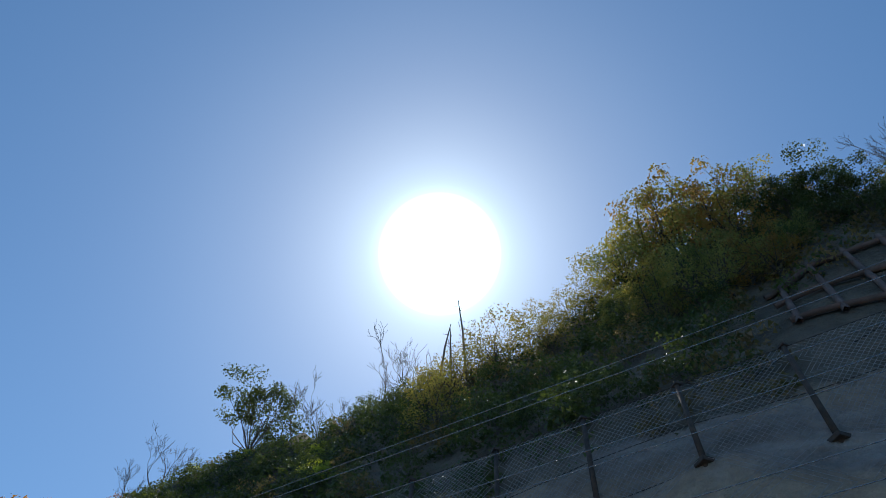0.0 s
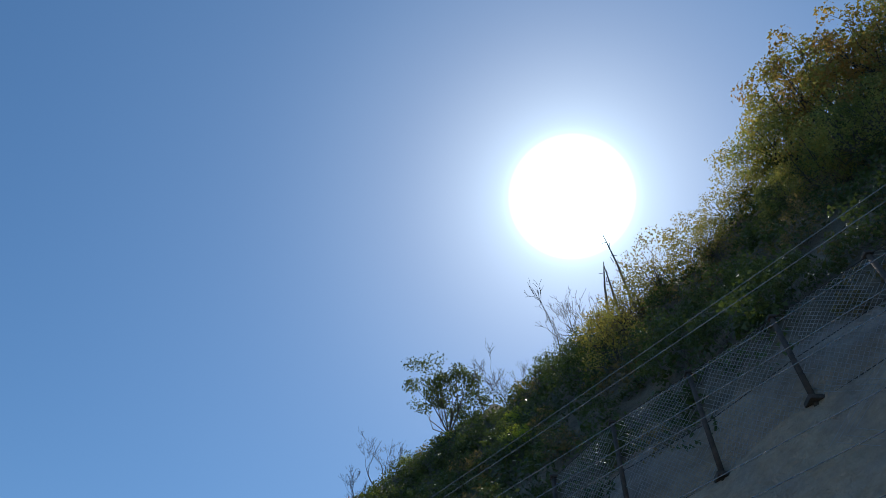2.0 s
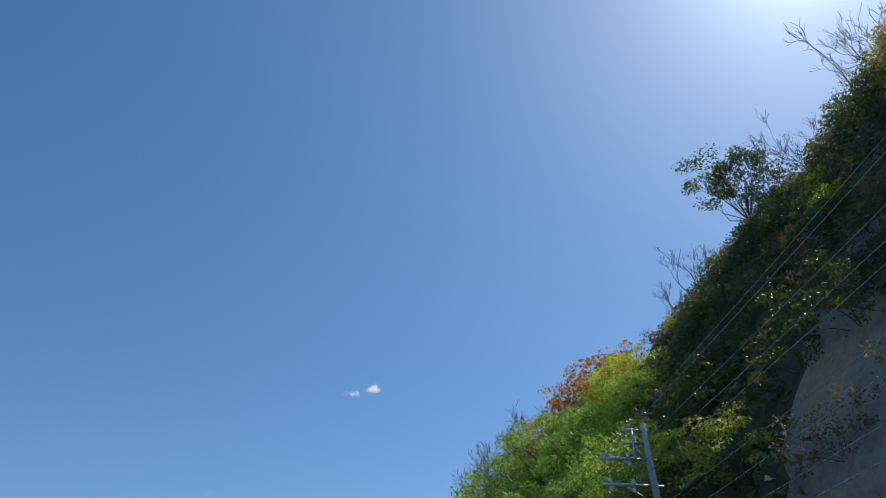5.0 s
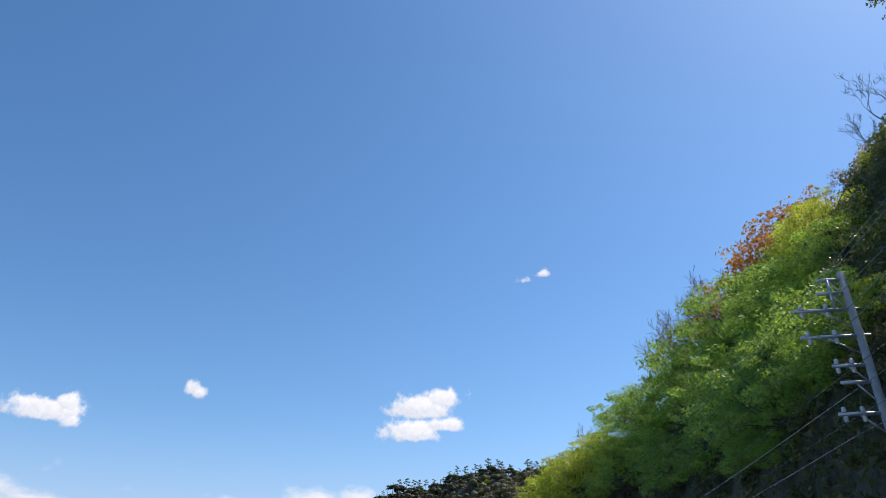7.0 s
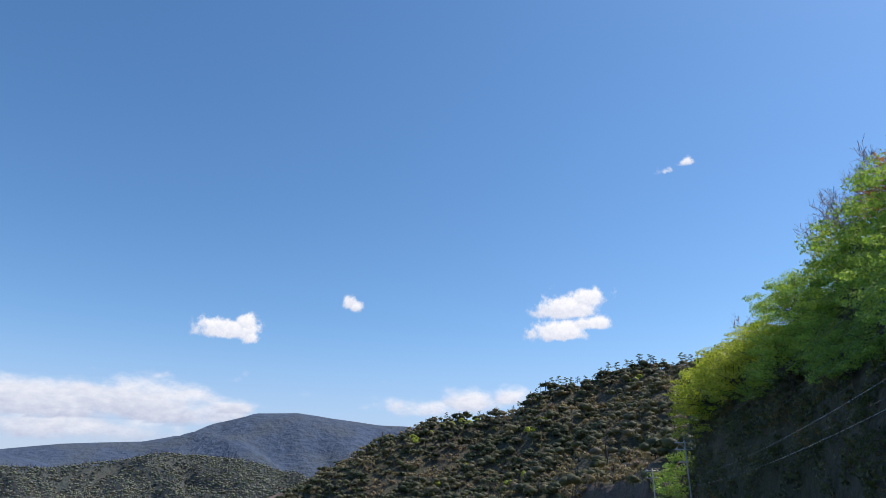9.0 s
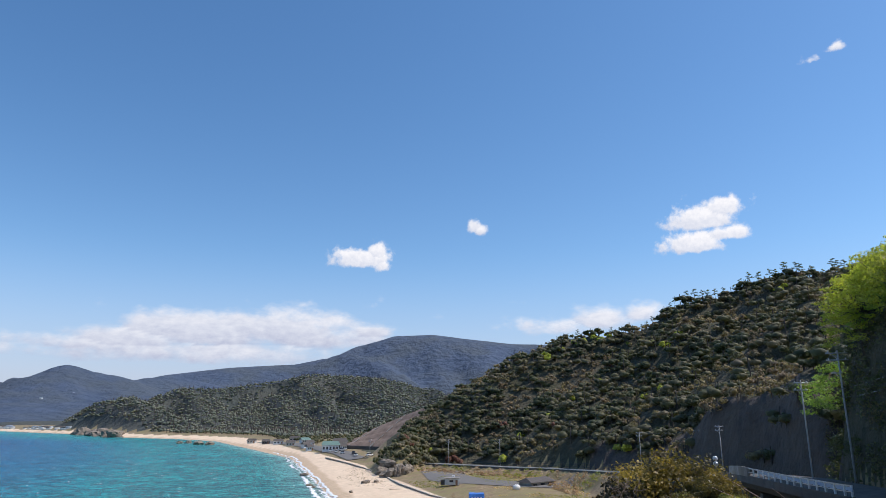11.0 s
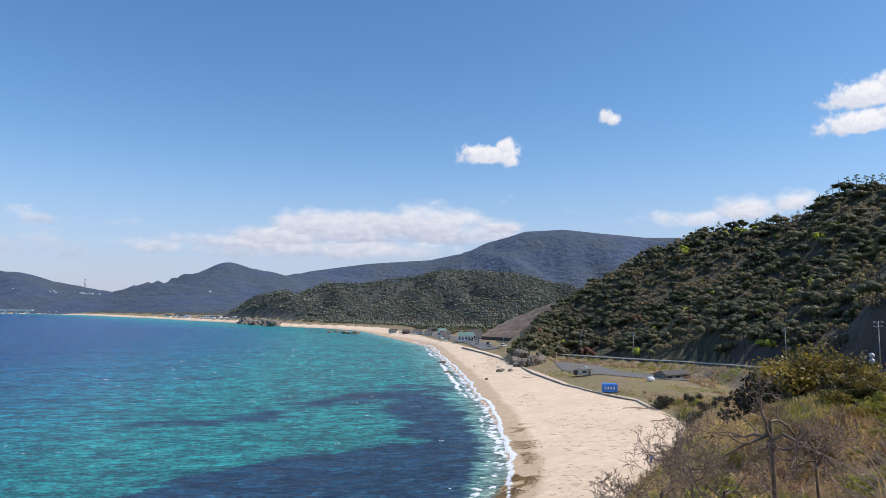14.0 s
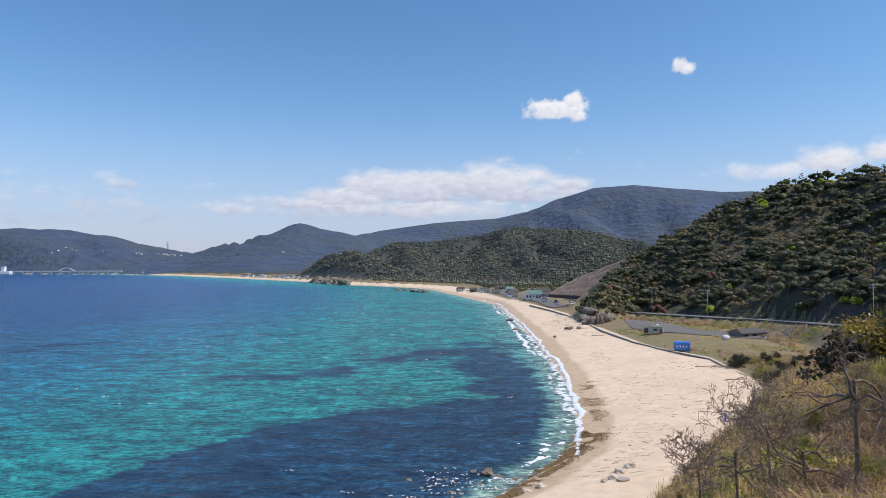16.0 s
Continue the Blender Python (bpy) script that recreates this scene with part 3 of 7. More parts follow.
LIGHT = leafy("yellow_green_leaves", [(0.30, 0.36, 0.06), (0.44, 0.48, 0.085), (0.58, 0.58, 0.15)], 0.6)
IVY = leafy("ivy_leaves", [(0.06, 0.078, 0.032), (0.11, 0.125, 0.05), (0.16, 0.15, 0.08), (0.20, 0.16, 0.10)], 0.42, 0.6)
DARK = leafy("evergreen_leaves", [(0.045, 0.062, 0.026), (0.075, 0.102, 0.036), (0.11, 0.14, 0.05), (0.13, 0.125, 0.065)], 0.48, 0.36)
UNDER = leafy("bramble_leaves", [(0.095, 0.092, 0.042), (0.17, 0.135, 0.068), (0.27, 0.19, 0.105), (0.34, 0.235, 0.17)], 0.5, 0.6)
GOLD = leafy("golden_young_leaves", [(0.24, 0.18, 0.06), (0.36, 0.27, 0.09), (0.28, 0.27, 0.09), (0.40, 0.30, 0.15)], 0.6)
RUST = leafy("russet_young_leaves", [(0.38, 0.15, 0.055), (0.48, 0.215, 0.075), (0.40, 0.25, 0.11)], 0.58)
OLIVE = leafy("mixed_woodland_leaves", [(0.050, 0.066, 0.036), (0.10, 0.115, 0.058), (0.15, 0.152, 0.080), (0.205, 0.187, 0.112), (0.31, 0.255, 0.18)], 0.48, 0.6, 0.2, 0.35, 0.6)
# pale grey distance haze is put into these leaf tones
HAZY = leafy("hazed_woodland_leaves", [(0.155, 0.185, 0.165), (0.21, 0.235, 0.20), (0.275, 0.288, 0.24), (0.345, 0.335, 0.285)], 0.45, 0.9, 0.03, 0.25, 0.45)
MELLOW = leafy("russet_and_green_leaves", [(0.13, 0.13, 0.04), (0.24, 0.19, 0.06), (0.36, 0.20, 0.08), (0.40, 0.24, 0.12)], 0.6, 0.5, 0.3, 0.3)
SUNNY = leafy("thin_sunlit_leaves", [(0.14, 0.17, 0.07), (0.23, 0.25, 0.10), (0.34, 0.31, 0.13), (0.48, 0.31, 0.15)], 0.65, 0.5, 0.3, 0.3)
BUD = leafy("russet_buds", [(0.20, 0.095, 0.075), (0.30, 0.15, 0.115)], 0.4, 0.8)
TAN = leafy("bare_twigs_and_buds", [(0.22, 0.17, 0.115), (0.30, 0.23, 0.165), (0.27, 0.235, 0.13), (0.40, 0.285, 0.24)], 0.4, 0.8, 0.5, 0.35, 0.6)


# ---- trees of the near hillside ----
def make_tree(rng, height, leaf_mat, leaf_size, per, kind="round", bark=None, sparse=1.0, wood_min=0.02, flat=0.65, simple=True, most=95):
    """Segments of the wood and leaves of the crown of one tree, standing on the origin."""
    segs, tips = [], []
    bark = bark or BARK
    if kind == "shrub":
        for k in range(7):
            a = k * 0.9 + rng.uniform(0, 0.5)
            limbs(rng, (0.1 * math.cos(a), 0.1 * math.sin(a), -0.3), (0.7 * math.cos(a), 0.7 * math.sin(a), 0.9), height * 0.5, 0.04, 2, (2, 4), 0.35, 0.1, 0.6, segs, tips)
        centres = np.array(tips)
    else:
        limbs(rng, (0, 0, -0.5), (rng.normal(0, 0.12), rng.normal(0, 0.12), 1), height * 0.5, 0.035 * height * 0.6, 3, (3, 4), 0.28, 0.08, 0.66, segs, tips, 1.0)
        centres = np.array(tips)
    segs = np.array(segs)
    if len(centres) > most:
        centres = centres[rng.permutation(len(centres))[:most]]
    rad = rng.uniform(0.075, 0.14, len(centres)) * height * sparse
    lv, lf = clumps(rng, centres, rad, int(per * 1.45) if simple else per, leaf_size, flat, 0.75 if simple else 0.55, simple=simple)
    wood = segs[segs[:, 6] > min(wood_min, np.sort(segs[:, 6])[-6])]
    wv, wf = tubes(wood, 4)
    return mesh_of("trunk", wv, wf, bark, smooth_shade=True), mesh_of("crown", lv, lf, leaf_mat)


def plant(name, meshes, label, category, group, at, turn, size):
    ob = thing(name, label, category, group, at, turn, size)
    under("trunk", meshes[0], ob)
    if meshes[1] is not None:
        under("crown", meshes[1], ob)
    return ob


def make_bare(rng, height, depth=4, kids=(3, 4), stems=1, bark=None, thick=0.022, lift=0.1, splay=1.0, bend=0.45, least=0.007):
    segs, tips = [], []
    for k in range(stems):
        a = rng.uniform(0, 6.28)
        lean = 0.25 if stems == 1 else 0.6
        limbs(rng, (0.08 * math.cos(a), 0.08 * math.sin(a), -0.3), (lean * math.cos(a), lean * math.sin(a), 1), height * 0.42, thick * height, depth, kids, bend, lift, 0.66, segs, tips, splay)
    segs = np.array(segs)
    segs[:, 6:] = np.maximum(segs[:, 6:], least)
    thin = segs[:, 6] < 0.02
    v0, f0 = tubes(segs[~thin], 6)
    v1, f1 = tubes(segs[thin], 3)
    return mesh_of("trunk", np.vstack([v0, v1]), np.vstack([f0, f1 + len(v0)]), bark or PALE_BARK, smooth_shade=True), None


def make_dome(rng, height, width, leaf_mat, leaf_size, lumps, per, low=0.34, fork=0.22, flat=0.5, reach=-0.25, bark=None, thick=0.016, lump=0.30, wild=0.7):
    """A spreading crown: leafy sprays over a rough dome, each carried by a crooked bough from the fork."""
    k = np.arange(lumps)
    up = 1 - (1 - reach) * (k + 0.5) / lumps
    a = k * 2.399963 + rng.uniform(-0.4, 0.4, lumps)
    rad = np.where(rng.random(lumps) < 0.24, rng.uniform(0.35, 0.7, lumps), rng.uniform(0.76, 1.06, lumps))
    out = np.sqrt(1 - up * up) * width * 0.5 * rad * (1 + 0.22 * np.sin(2 * a + rng.uniform(0, 6)))
    c = np.column_stack([np.cos(a) * out, np.sin(a) * out, height * low + up * rad * height * (0.94 - low)])
    lv, lf = clumps(rng, c, width * 0.5 * lump * rng.uniform(0.7, 1.25, lumps), per, leaf_size, flat, 0.75, wild, True)
    root, knee = np.array([0, 0, -0.6]), np.array([rng.normal(0, 0.05) * height, rng.normal(0, 0.05) * height, height * fork])
    segs = [(*root, *knee, thick * height, thick * height * 0.75)]
    for p in c[::2]:
        m1 = knee + (p - knee) * 0.36 + rng.normal(0, 0.05, 3) * width + [0, 0, 0.05 * height]
        m2 = knee + (p - knee) * 0.72 + rng.normal(0, 0.05, 3) * width + [0, 0, 0.04 * height]
        r = thick * height * rng.uniform(0.25, 0.45)
        segs += [(*knee, *m1, r, r * 0.8), (*m1, *m2, r * 0.8, r * 0.5), (*m2, *p, r * 0.5, r * 0.25)]
    wv, wf = tubes(segs, 4)
    return mesh_of("trunk", wv, wf, bark or BARK, smooth_shade=True), mesh_of("crown", lv, lf, leaf_mat)


rng = np.random.default_rng(7)
# every kind is built 6 m tall, so that size is height / 6
KINDS = {
    "fresh": ("broadleaf_tree", "broadleaf tree with fresh bright green leaves on the hillside", "tree", [make_dome(rng, 6, 7.0, FRESH, 0.165, 54, 120, flat=0.42, lump=0.27) for _ in range(4)]),
    "light": ("broadleaf_tree", "broadleaf tree with pale yellow-green spring leaves on the hillside", "tree", [make_dome(rng, 6, 6.4, LIGHT, 0.19, 46, 74, flat=0.36, lump=0.27) for _ in range(3)]),
    "dark": ("evergreen_tree", "dark glossy evergreen tree on the shaded hillside", "tree", [make_dome(rng, 6, 6.0, DARK, 0.24, 40, 58) for _ in range(3)]),
    "gold": ("broadleaf_tree", "thin broadleaf tree with golden young leaves", "tree", [make_dome(rng, 6, 6.2, GOLD, 0.15, 42, 52, low=0.3, lump=0.27, wild=1.0) for _ in range(3)]),
    "rust": ("broadleaf_tree", "small tree with russet-orange young leaves", "tree", [make_dome(rng, 6, 6.0, RUST, 0.24, 34, 44, wild=1.0) for _ in range(2)]),
    "grove": ("broadleaf_tree", "tall broadleaf tree with thin golden-green leaves above the rock face", "tree", [make_dome(rng, 6, 4.7, m, 0.115, 64, 84, 0.36, 0.12, 0.6, -0.55, lump=0.25, wild=1.1) for m in (SUNNY, SUNNY, GOLD, MELLOW)]),
    "canopy": ("umbrella_tree", "flat-topped dark evergreen tree with many thin stems", "tree", [make_dome(rng, 6, 7.0, DARK, 0.15, 52, 130, 0.70, 0.06, 0.55, -0.05, lump=0.22) for _ in range(2)]),
    "bare": ("bare_tree", "leafless grey-brown tree with fine upright twigs", "tree", [make_bare(rng, 5, 4, (3, 3), 3, BARK, 0.011, 0.2, 0.7, 0.3) for _ in range(2)]),
    "fern": ("evergreen_bush", "low evergreen bush with small glossy leaves above the rock face", "bush", [make_dome(rng, 6, 8.5, DARK, 0.30, 30, 52, 0.2, 0.05) for _ in range(3)]),
    "brush": ("twiggy_bush", "brown twiggy bush above the rock face", "bush", [make_dome(rng, 6, 8.5, UNDER, 0.27, 26, 44, 0.2, 0.05, wild=1.2) for _ in range(2)]),
    "bright": ("broadleaf_tree", "wide broadleaf tree with bright yellow-green spring leaves", "tree", [make_dome(rng, 6, 6.2, LIGHT, 0.16, 74, 66, 0.3, 0.2, 0.34, -0.35, lump=0.24) for _ in range(2)]),
    "purple": ("bare_tree", "leafless purple-grey tree with fine dense twigs", "tree", [make_bare(rng, 6.5, 4, (3, 4), 3, PURPLE_BARK, 0.0035, 0.18, 0.9, 0.35, 0.011) for _ in range(2)]),
}
TOP = {k: max(max(v.co.z for v in (m[1] or m[0]).vertices) for m in kind[3]) for k, kind in KINDS.items()}
# height of the wooded skyline of the spur, by bearing, in degrees
SKY_AZ = [44, 46.3, 49.1, 53.6, 54.6, 57.7, 60.8, 65.5, 68, 71.3, 73.8, 76.8, 79.1, 82, 84.2, 89, 95.5, 99.7, 106, 110, 114, 124.4, 127, 129.1, 138, 146.8, 153.6, 158.7, 163, 168]
SKY_EL = [6.5, 8.4, 11.8, 13.2, 15.6, 18.4, 19.8, 23.3, 25.6, 27.9, 29.0, 30.5, 31.3, 32.5, 35.2, 37.6, 39.6, 43.0, 44.8, 48.0, 50.2, 50.9, 52.4, 54.2, 57.0, 56.7, 54.9, 53.9, 51.1, 49.8]


def by_angle(az, r):
    return r * math.sin(radians(az)), r * math.cos(radians(az))


def crest_r(az):
    r = np.arange(15, 110, 0.5)
    x, y = by_angle(az, r)
    return float(r[int(np.argmax((ground_z(x, y) - EYE) / r))])


CREST_AZ = np.arange(44, 170, 2.0)
CREST_R = [crest_r(a) for a in CREST_AZ]


def put_kind(kind, x, y, height, sink=0.25, group="hillside trees"):
    name, label, cat, meshes = KINDS[kind]
    z = float(ground_z(x, y)) - sink
    m = meshes[rng.integers(len(meshes))]
    return plant(name, m, label, cat, group, (x, y, z), rng.uniform(0, 6.28), height / TOP[kind])


def room(x, y):
    """Height left between the ground and the skyline of the wood."""
    az, r = math.degrees(math.atan2(x, y)), math.hypot(x, y)
    return EYE + r * math.tan(radians(float(np.interp(az, SKY_AZ, SKY_EL)))) - float(ground_z(x, y))


def crest_tree(kind, az, r, el, group):
    """A tree on the skyline whose top stands at the elevation el."""
    x, y = by_angle(az, r)
    put_kind(kind, x, y, min(9.5, max(1.2, EYE + r * math.tan(radians(el)) - float(ground_z(x, y)) + 0.2)), 0.2, group)


def spur_trees():
    """Woods on the near spur: dark bushes over the rock face, fresh green domes towards its end."""
    for s in np.arange(-14, 100, 3.7):
        for n in np.arange(-10, 30, 3.2):
            ss, nn = s + rng.uniform(-1.1, 1.1), n + rng.uniform(-1.1, 1.1)
            x, y = 0.766 * ss + 0.643 * nn, 0.643 * ss - 0.766 * nn
            az, r = math.degrees(math.atan2(x, y)), math.hypot(x, y)
            if from_road(x, y) < 7.0 or az > 83 or (ss > 88 and nn > 10) or r > np.interp(az, CREST_AZ, CREST_R) + 4:
                continue
            z, most = float(ground_z(x, y)), room(x, y)
            if z < 18 or most < 1.3:
                continue
            u = rng.random()
            near_crest = r > np.interp(az, CREST_AZ, CREST_R) - 5
            height = rng.uniform(4.6, 8.2)
            if az < 56:
                kind = "light" if u < 0.7 else "fresh"
            elif az > 75:
                kind = "light" if u < 0.45 else ("fresh" if u < 0.7 else ("dark" if u < 0.88 else "brush"))
                height *= 0.6
            else:
                kind = "fresh" if u < 0.86 else ("light" if u < 0.93 else "dark")
            if z < 27 and az > 53:
                kind = "dark" if u < 0.55 else ("brush" if u < 0.75 else "fern")
                height = rng.uniform(1.8, 4.2)
            if near_crest and 59 < az < 68 and u < 0.6:
                continue
            if near_crest and 64 < az < 75.5:
                most = max(1.3, most - 1.9)
            put_kind(kind, x, y, min(height, most), 0.3)
    # the dark growth above the fence, and golden bushes along the crest
    for s in np.arange(-22, 44, 1.9):
        for n in np.arange(15.9, 29, 1.8):
            ss, nn = s + rng.uniform(-0.8, 0.8), n + rng.uniform(-0.8, 0.8)
            x, y = 0.766 * ss + 0.643 * nn, 0.643 * ss - 0.766 * nn
            az, r = math.degrees(math.atan2(x, y)), math.hypot(x, y)
            if az < 81 or az > 168 or r > np.interp(az, CREST_AZ, CREST_R) + 3 or (az > 146 and nn < 19.5 and ss < 0):
                continue
            most, u = room(x, y), rng.random()
            if most < 0.6:
                continue
            kind = "fern" if u < 0.8 else "brush"
            height = rng.uniform(1.1, 2.3)
            if 106 < az < 127 and most < 5.4 and u < 0.8:
                kind, height = "gold", rng.uniform(2.4, 4.6)
            elif az < 97 and u > 0.9:
                kind, height = "light", 1.6
            put_kind(kind, x, y, min(height, most), 0.3, "bushes above the rock face")
    # bushes that cling to the shaded face
    for s in np.arange(12, 98, 2.6):
        for n in np.arange(-10, 16, 2.4):
            ss, nn = s + rng.uniform(-0.8, 0.8), n + rng.uniform(-0.8, 0.8)
            x, y = 0.766 * ss + 0.643 * nn, 0.643 * ss - 0.766 * nn
            az, z = math.degrees(math.atan2(x, y)), float(ground_z(x, y))
            if az > 97 or from_road(x, y) < 5.5 or z < 17 or (nn > 10 and ss > 40) or z > 40 or (ss > 76 and nn > 4):
                continue
            u = rng.random()
            kind = "fresh" if z > 30 and az < 76 and u < 0.5 else ("fern" if u < 0.7 else "brush")
            put_kind(kind, x, y, rng.uniform(2.4, 3.6) if kind == "fresh" else rng.uniform(1.5, 2.6), 0.25, "bushes on the rock face")


spur_trees()
# creepers and low growth over the steep foot of the spur
c = []
for y in np.arange(2, 84, 1.0):
    for o in np.arange(4.8, 21, 1.15):
        oo, yy = o + rng.uniform(-0.5, 0.5), y + rng.uniform(-0.5, 0.5)
        x = float(np.interp(yy, ROAD_Y, ROAD_X) + oo / np.interp(yy, ROAD_Y, ROAD_SLANT))
        z = float(ground_z(x, yy))
        if 17.4 < z < 40 and 0.766 * x + 0.643 * yy > 12.5:
            c += [(x, yy, z + 0.1 - 1.1 * k) for k in range(2)]
c = np.array(c)
v, f = clumps(rng, c, rng.uniform(0.7, 1.6, len(c)), 66, 0.34, 0.9, 0.7, simple=True)
tagged(new("creepers", mesh_of("creepers", v, f, IVY)), "dull green creepers and ferns over the steep rocky foot of the hill", "creeper", kind="stuff")
u = []
for s in np.arange(-26, 44, 0.9):
    for n in np.arange(15.1, 28, 0.9):
        q = along(s + rng.uniform(-0.6, 0.6), n + rng.uniform(-0.6, 0.6), 0, 0)
        if rng.random() < 0.85 and not (n < 19.4 and -9 < s < -1.6):
            u.append((q[0], q[1], float(ground_z(q[0], q[1])) + 0.2))
u = np.array(u)
green = fbm(u[:, 0], u[:, 1], 5, 3, 66) > -0.28
for name, label, sel, mat in (("undergrowth", "dark evergreen undergrowth of ferns above the rock face", green, DARK), ("brambles", "brown brambles and dead stalks above the rock face", ~green, UNDER)):
    v, f = clumps(rng, u[sel], rng.uniform(0.45, 1.0, sel.sum()), 100, 0.18, 0.9, 0.7, simple=True)
    tagged(new(name, mesh_of(name, v, f, mat)), label, "undergrowth", kind="stuff")
# the grove that crowns the face
for az, r, el in ((129.0, 25.5, 52.0), (131.8, 24.5, 53.8), (135.2, 24, 55.2), (138.6, 24.5, 56.2), (141.8, 24, 56.4), (145, 24.5, 56.2), (148.5, 24, 55.6), (152, 24.5, 54.4), (155.5, 25.5, 52.0), (129.4, 22.5, 48.8), (131.5, 21.5, 50.5), (136, 20.8, 51.5), (140.5, 20.6, 52), (145, 20.6, 52), (149.5, 21, 51), (153, 22, 50.5)):
    crest_tree("grove", az, r, el, "tall trees on the crest")
for az, r, el in ((154.4, 23, 51.8), (157.4, 23.5, 51.8), (160.6, 23.5, 50.0), (164.5, 25, 47.6)):
    crest_tree("canopy", az, r, el, "flat-topped trees")
crest_tree("canopy", 88.6, 38.5, 41.7, "flat-topped trees")
for az, r, el in ((82.3, 44, 36.8), (80.8, 46, 34.4), (94.2, 37, 42.8), (96.5, 36, 42.4), (103.0, 33, 46.4), (105.1, 31, 47.6), (163.8, 27.5, 51.2), (166.2, 27.5, 50.4), (84.0, 43, 36.6)):
    crest_tree("bare", az, r, el, "bare trees on the crest")
for az, el in ((68.6, 25.9), (69.8, 26.9), (70.9, 27.7), (72.0, 28.3), (73.2, 28.8), (74.3, 29.2), (65.0, 23.0), (66.6, 24.2), (80.2, 31.6)):
    crest_tree("rust", az, crest_r(az) + 1.0, el + 0.1, "russet trees on the crest")
for az, r, el in ((49.6, 83, 10.6), (51.4, 81, 12.2), (53.4, 79, 13.0), (54.6, 77, 13.4)):
    crest_tree("bright", az, r, el, "bright trees at the end of the hill")
for az, el in ((61.6, 21.6), (62.6, 22.4), (63.6, 23.3), (64.7, 24.2), (65.8, 25.0), (66.8, 25.7), (54.6, 14.8)):
    crest_tree("purple", az, crest_r(az) + 1.5, el, "bare purple-grey trees on the crest")
# dead snags against the sky
for az, r, el, lean in ((111.4, 28.5, 51.9, 0.5), (109.5, 29.5, 49.3, 0.05), (108.2, 29.5, 49.4, -0.7)):
    x, y = by_angle(az, r)
    h = EYE + r * math.tan(radians(el)) - float(ground_z(x, y))
    segs = [(0, 0, -0.4, lean * 0.4, 0, h * 0.55, 0.09, 0.065), (lean * 0.4, 0, h * 0.55, lean, 0.05, h, 0.065, 0.025)]
    for k in range(5):
        z0 = h * (0.5 + 0.1 * k)
        a = rng.uniform(0, 6.28)
        segs.append((lean * 0.8, 0, z0, lean * 0.8 + 0.4 * math.cos(a), 0.4 * math.sin(a), z0 + 0.1, 0.025, 0.015))
    v, f = tubes(segs, 6)
    plant("dead_snag", (mesh_of("trunk", v, f, DEAD_WOOD, smooth_shade=True), None), "thin dead tree trunk with broken side twigs", "dead tree", "dead snags", (x, y, float(ground_z(x, y))), 0.9, 1.0)


# ---- woods on the far hill and beyond ----
def far_wood(name, label, pts, sizes, mat, per, leaf, rng, lumps=5, squash=0.85, solid=0.86):
    """A whole wood as one object: each tree a domed crown of leafy lumps on a short stem, with a tone of its own."""
    pts, sizes = np.asarray(pts), np.asarray(sizes)
    n = len(pts) * lumps
    big = np.repeat(sizes, lumps)
    a = rng.uniform(0, 6.283, n)
    up = rng.uniform(0.0, 1.0, n)
    out = np.sqrt(1 - up * up) * 0.62
    c = np.repeat(pts, lumps, 0) + np.column_stack([np.cos(a) * out, np.sin(a) * out, (0.45 + 0.55 * up) * squash]) * big[:, None]
    rad = big * rng.uniform(0.30, 0.52, n)
    v, f = clumps(rng, c, rad, per, leaf, squash, 0.95, 0.3, True)
    ico = bmesh.new()
    bmesh.ops.create_icosphere(ico, subdivisions=1, radius=1)
    ball = np.array([p.co for p in ico.verts])
    tris = np.array([[q.index for q in p.verts] for p in ico.faces])
    ico.free()
    bv = (c[:, None] + ball[None] * (rad * solid)[:, None, None] * [1, 1, squash] * rng.uniform(0.72, 1.12, (n, len(ball), 1))).reshape(-1, 3)
    bf = (tris[None] + (np.arange(n) * len(ball))[:, None, None]).reshape(-1, 3) + len(v)
    v, f = np.vstack([v, bv]), np.vstack([f, bf])
    stems = np.column_stack([pts - [0, 0, 0.6], pts + np.column_stack([np.zeros((len(pts), 2)), sizes * 0.9]), sizes * 0.05, sizes * 0.03])
    sv, sf = tubes(stems, 4)
    me = mesh_of(name, np.vstack([v, sv]), [f, sf + len(v)], [mat, BARK], np.concatenate([np.zeros(len(f)), np.ones(len(sf))]), True)
    tone = np.clip(0.5 + 0.9 * fbm(pts[:, 0], pts[:, 1], 40, 3, 64) + rng.normal(0, 0.34, len(pts)), 0, 1)
    tone = np.concatenate([np.repeat(tone, lumps * per * 3), np.repeat(tone, lumps * len(ball)), np.zeros(len(sv))])
    me.attributes.new("tone", "FLOAT", "POINT").data.foreach_set("value", tone.astype(np.float32))
    return tagged(new(name, me), label, "woodland", kind="stuff")


def sample(rng, x0, x1, y0, y1, step, keep):
    gx, gy = np.meshgrid(np.arange(x0, x1, step), np.arange(y0, y1, step))
    x = gx.ravel() + rng.uniform(-0.45, 0.45, gx.size) * step
    y = gy.ravel() + rng.uniform(-0.45, 0.45, gx.size) * step
    z = ground_z(x, y)
    ok = keep(x, y, z)
    return np.column_stack([x, y, z])[ok]


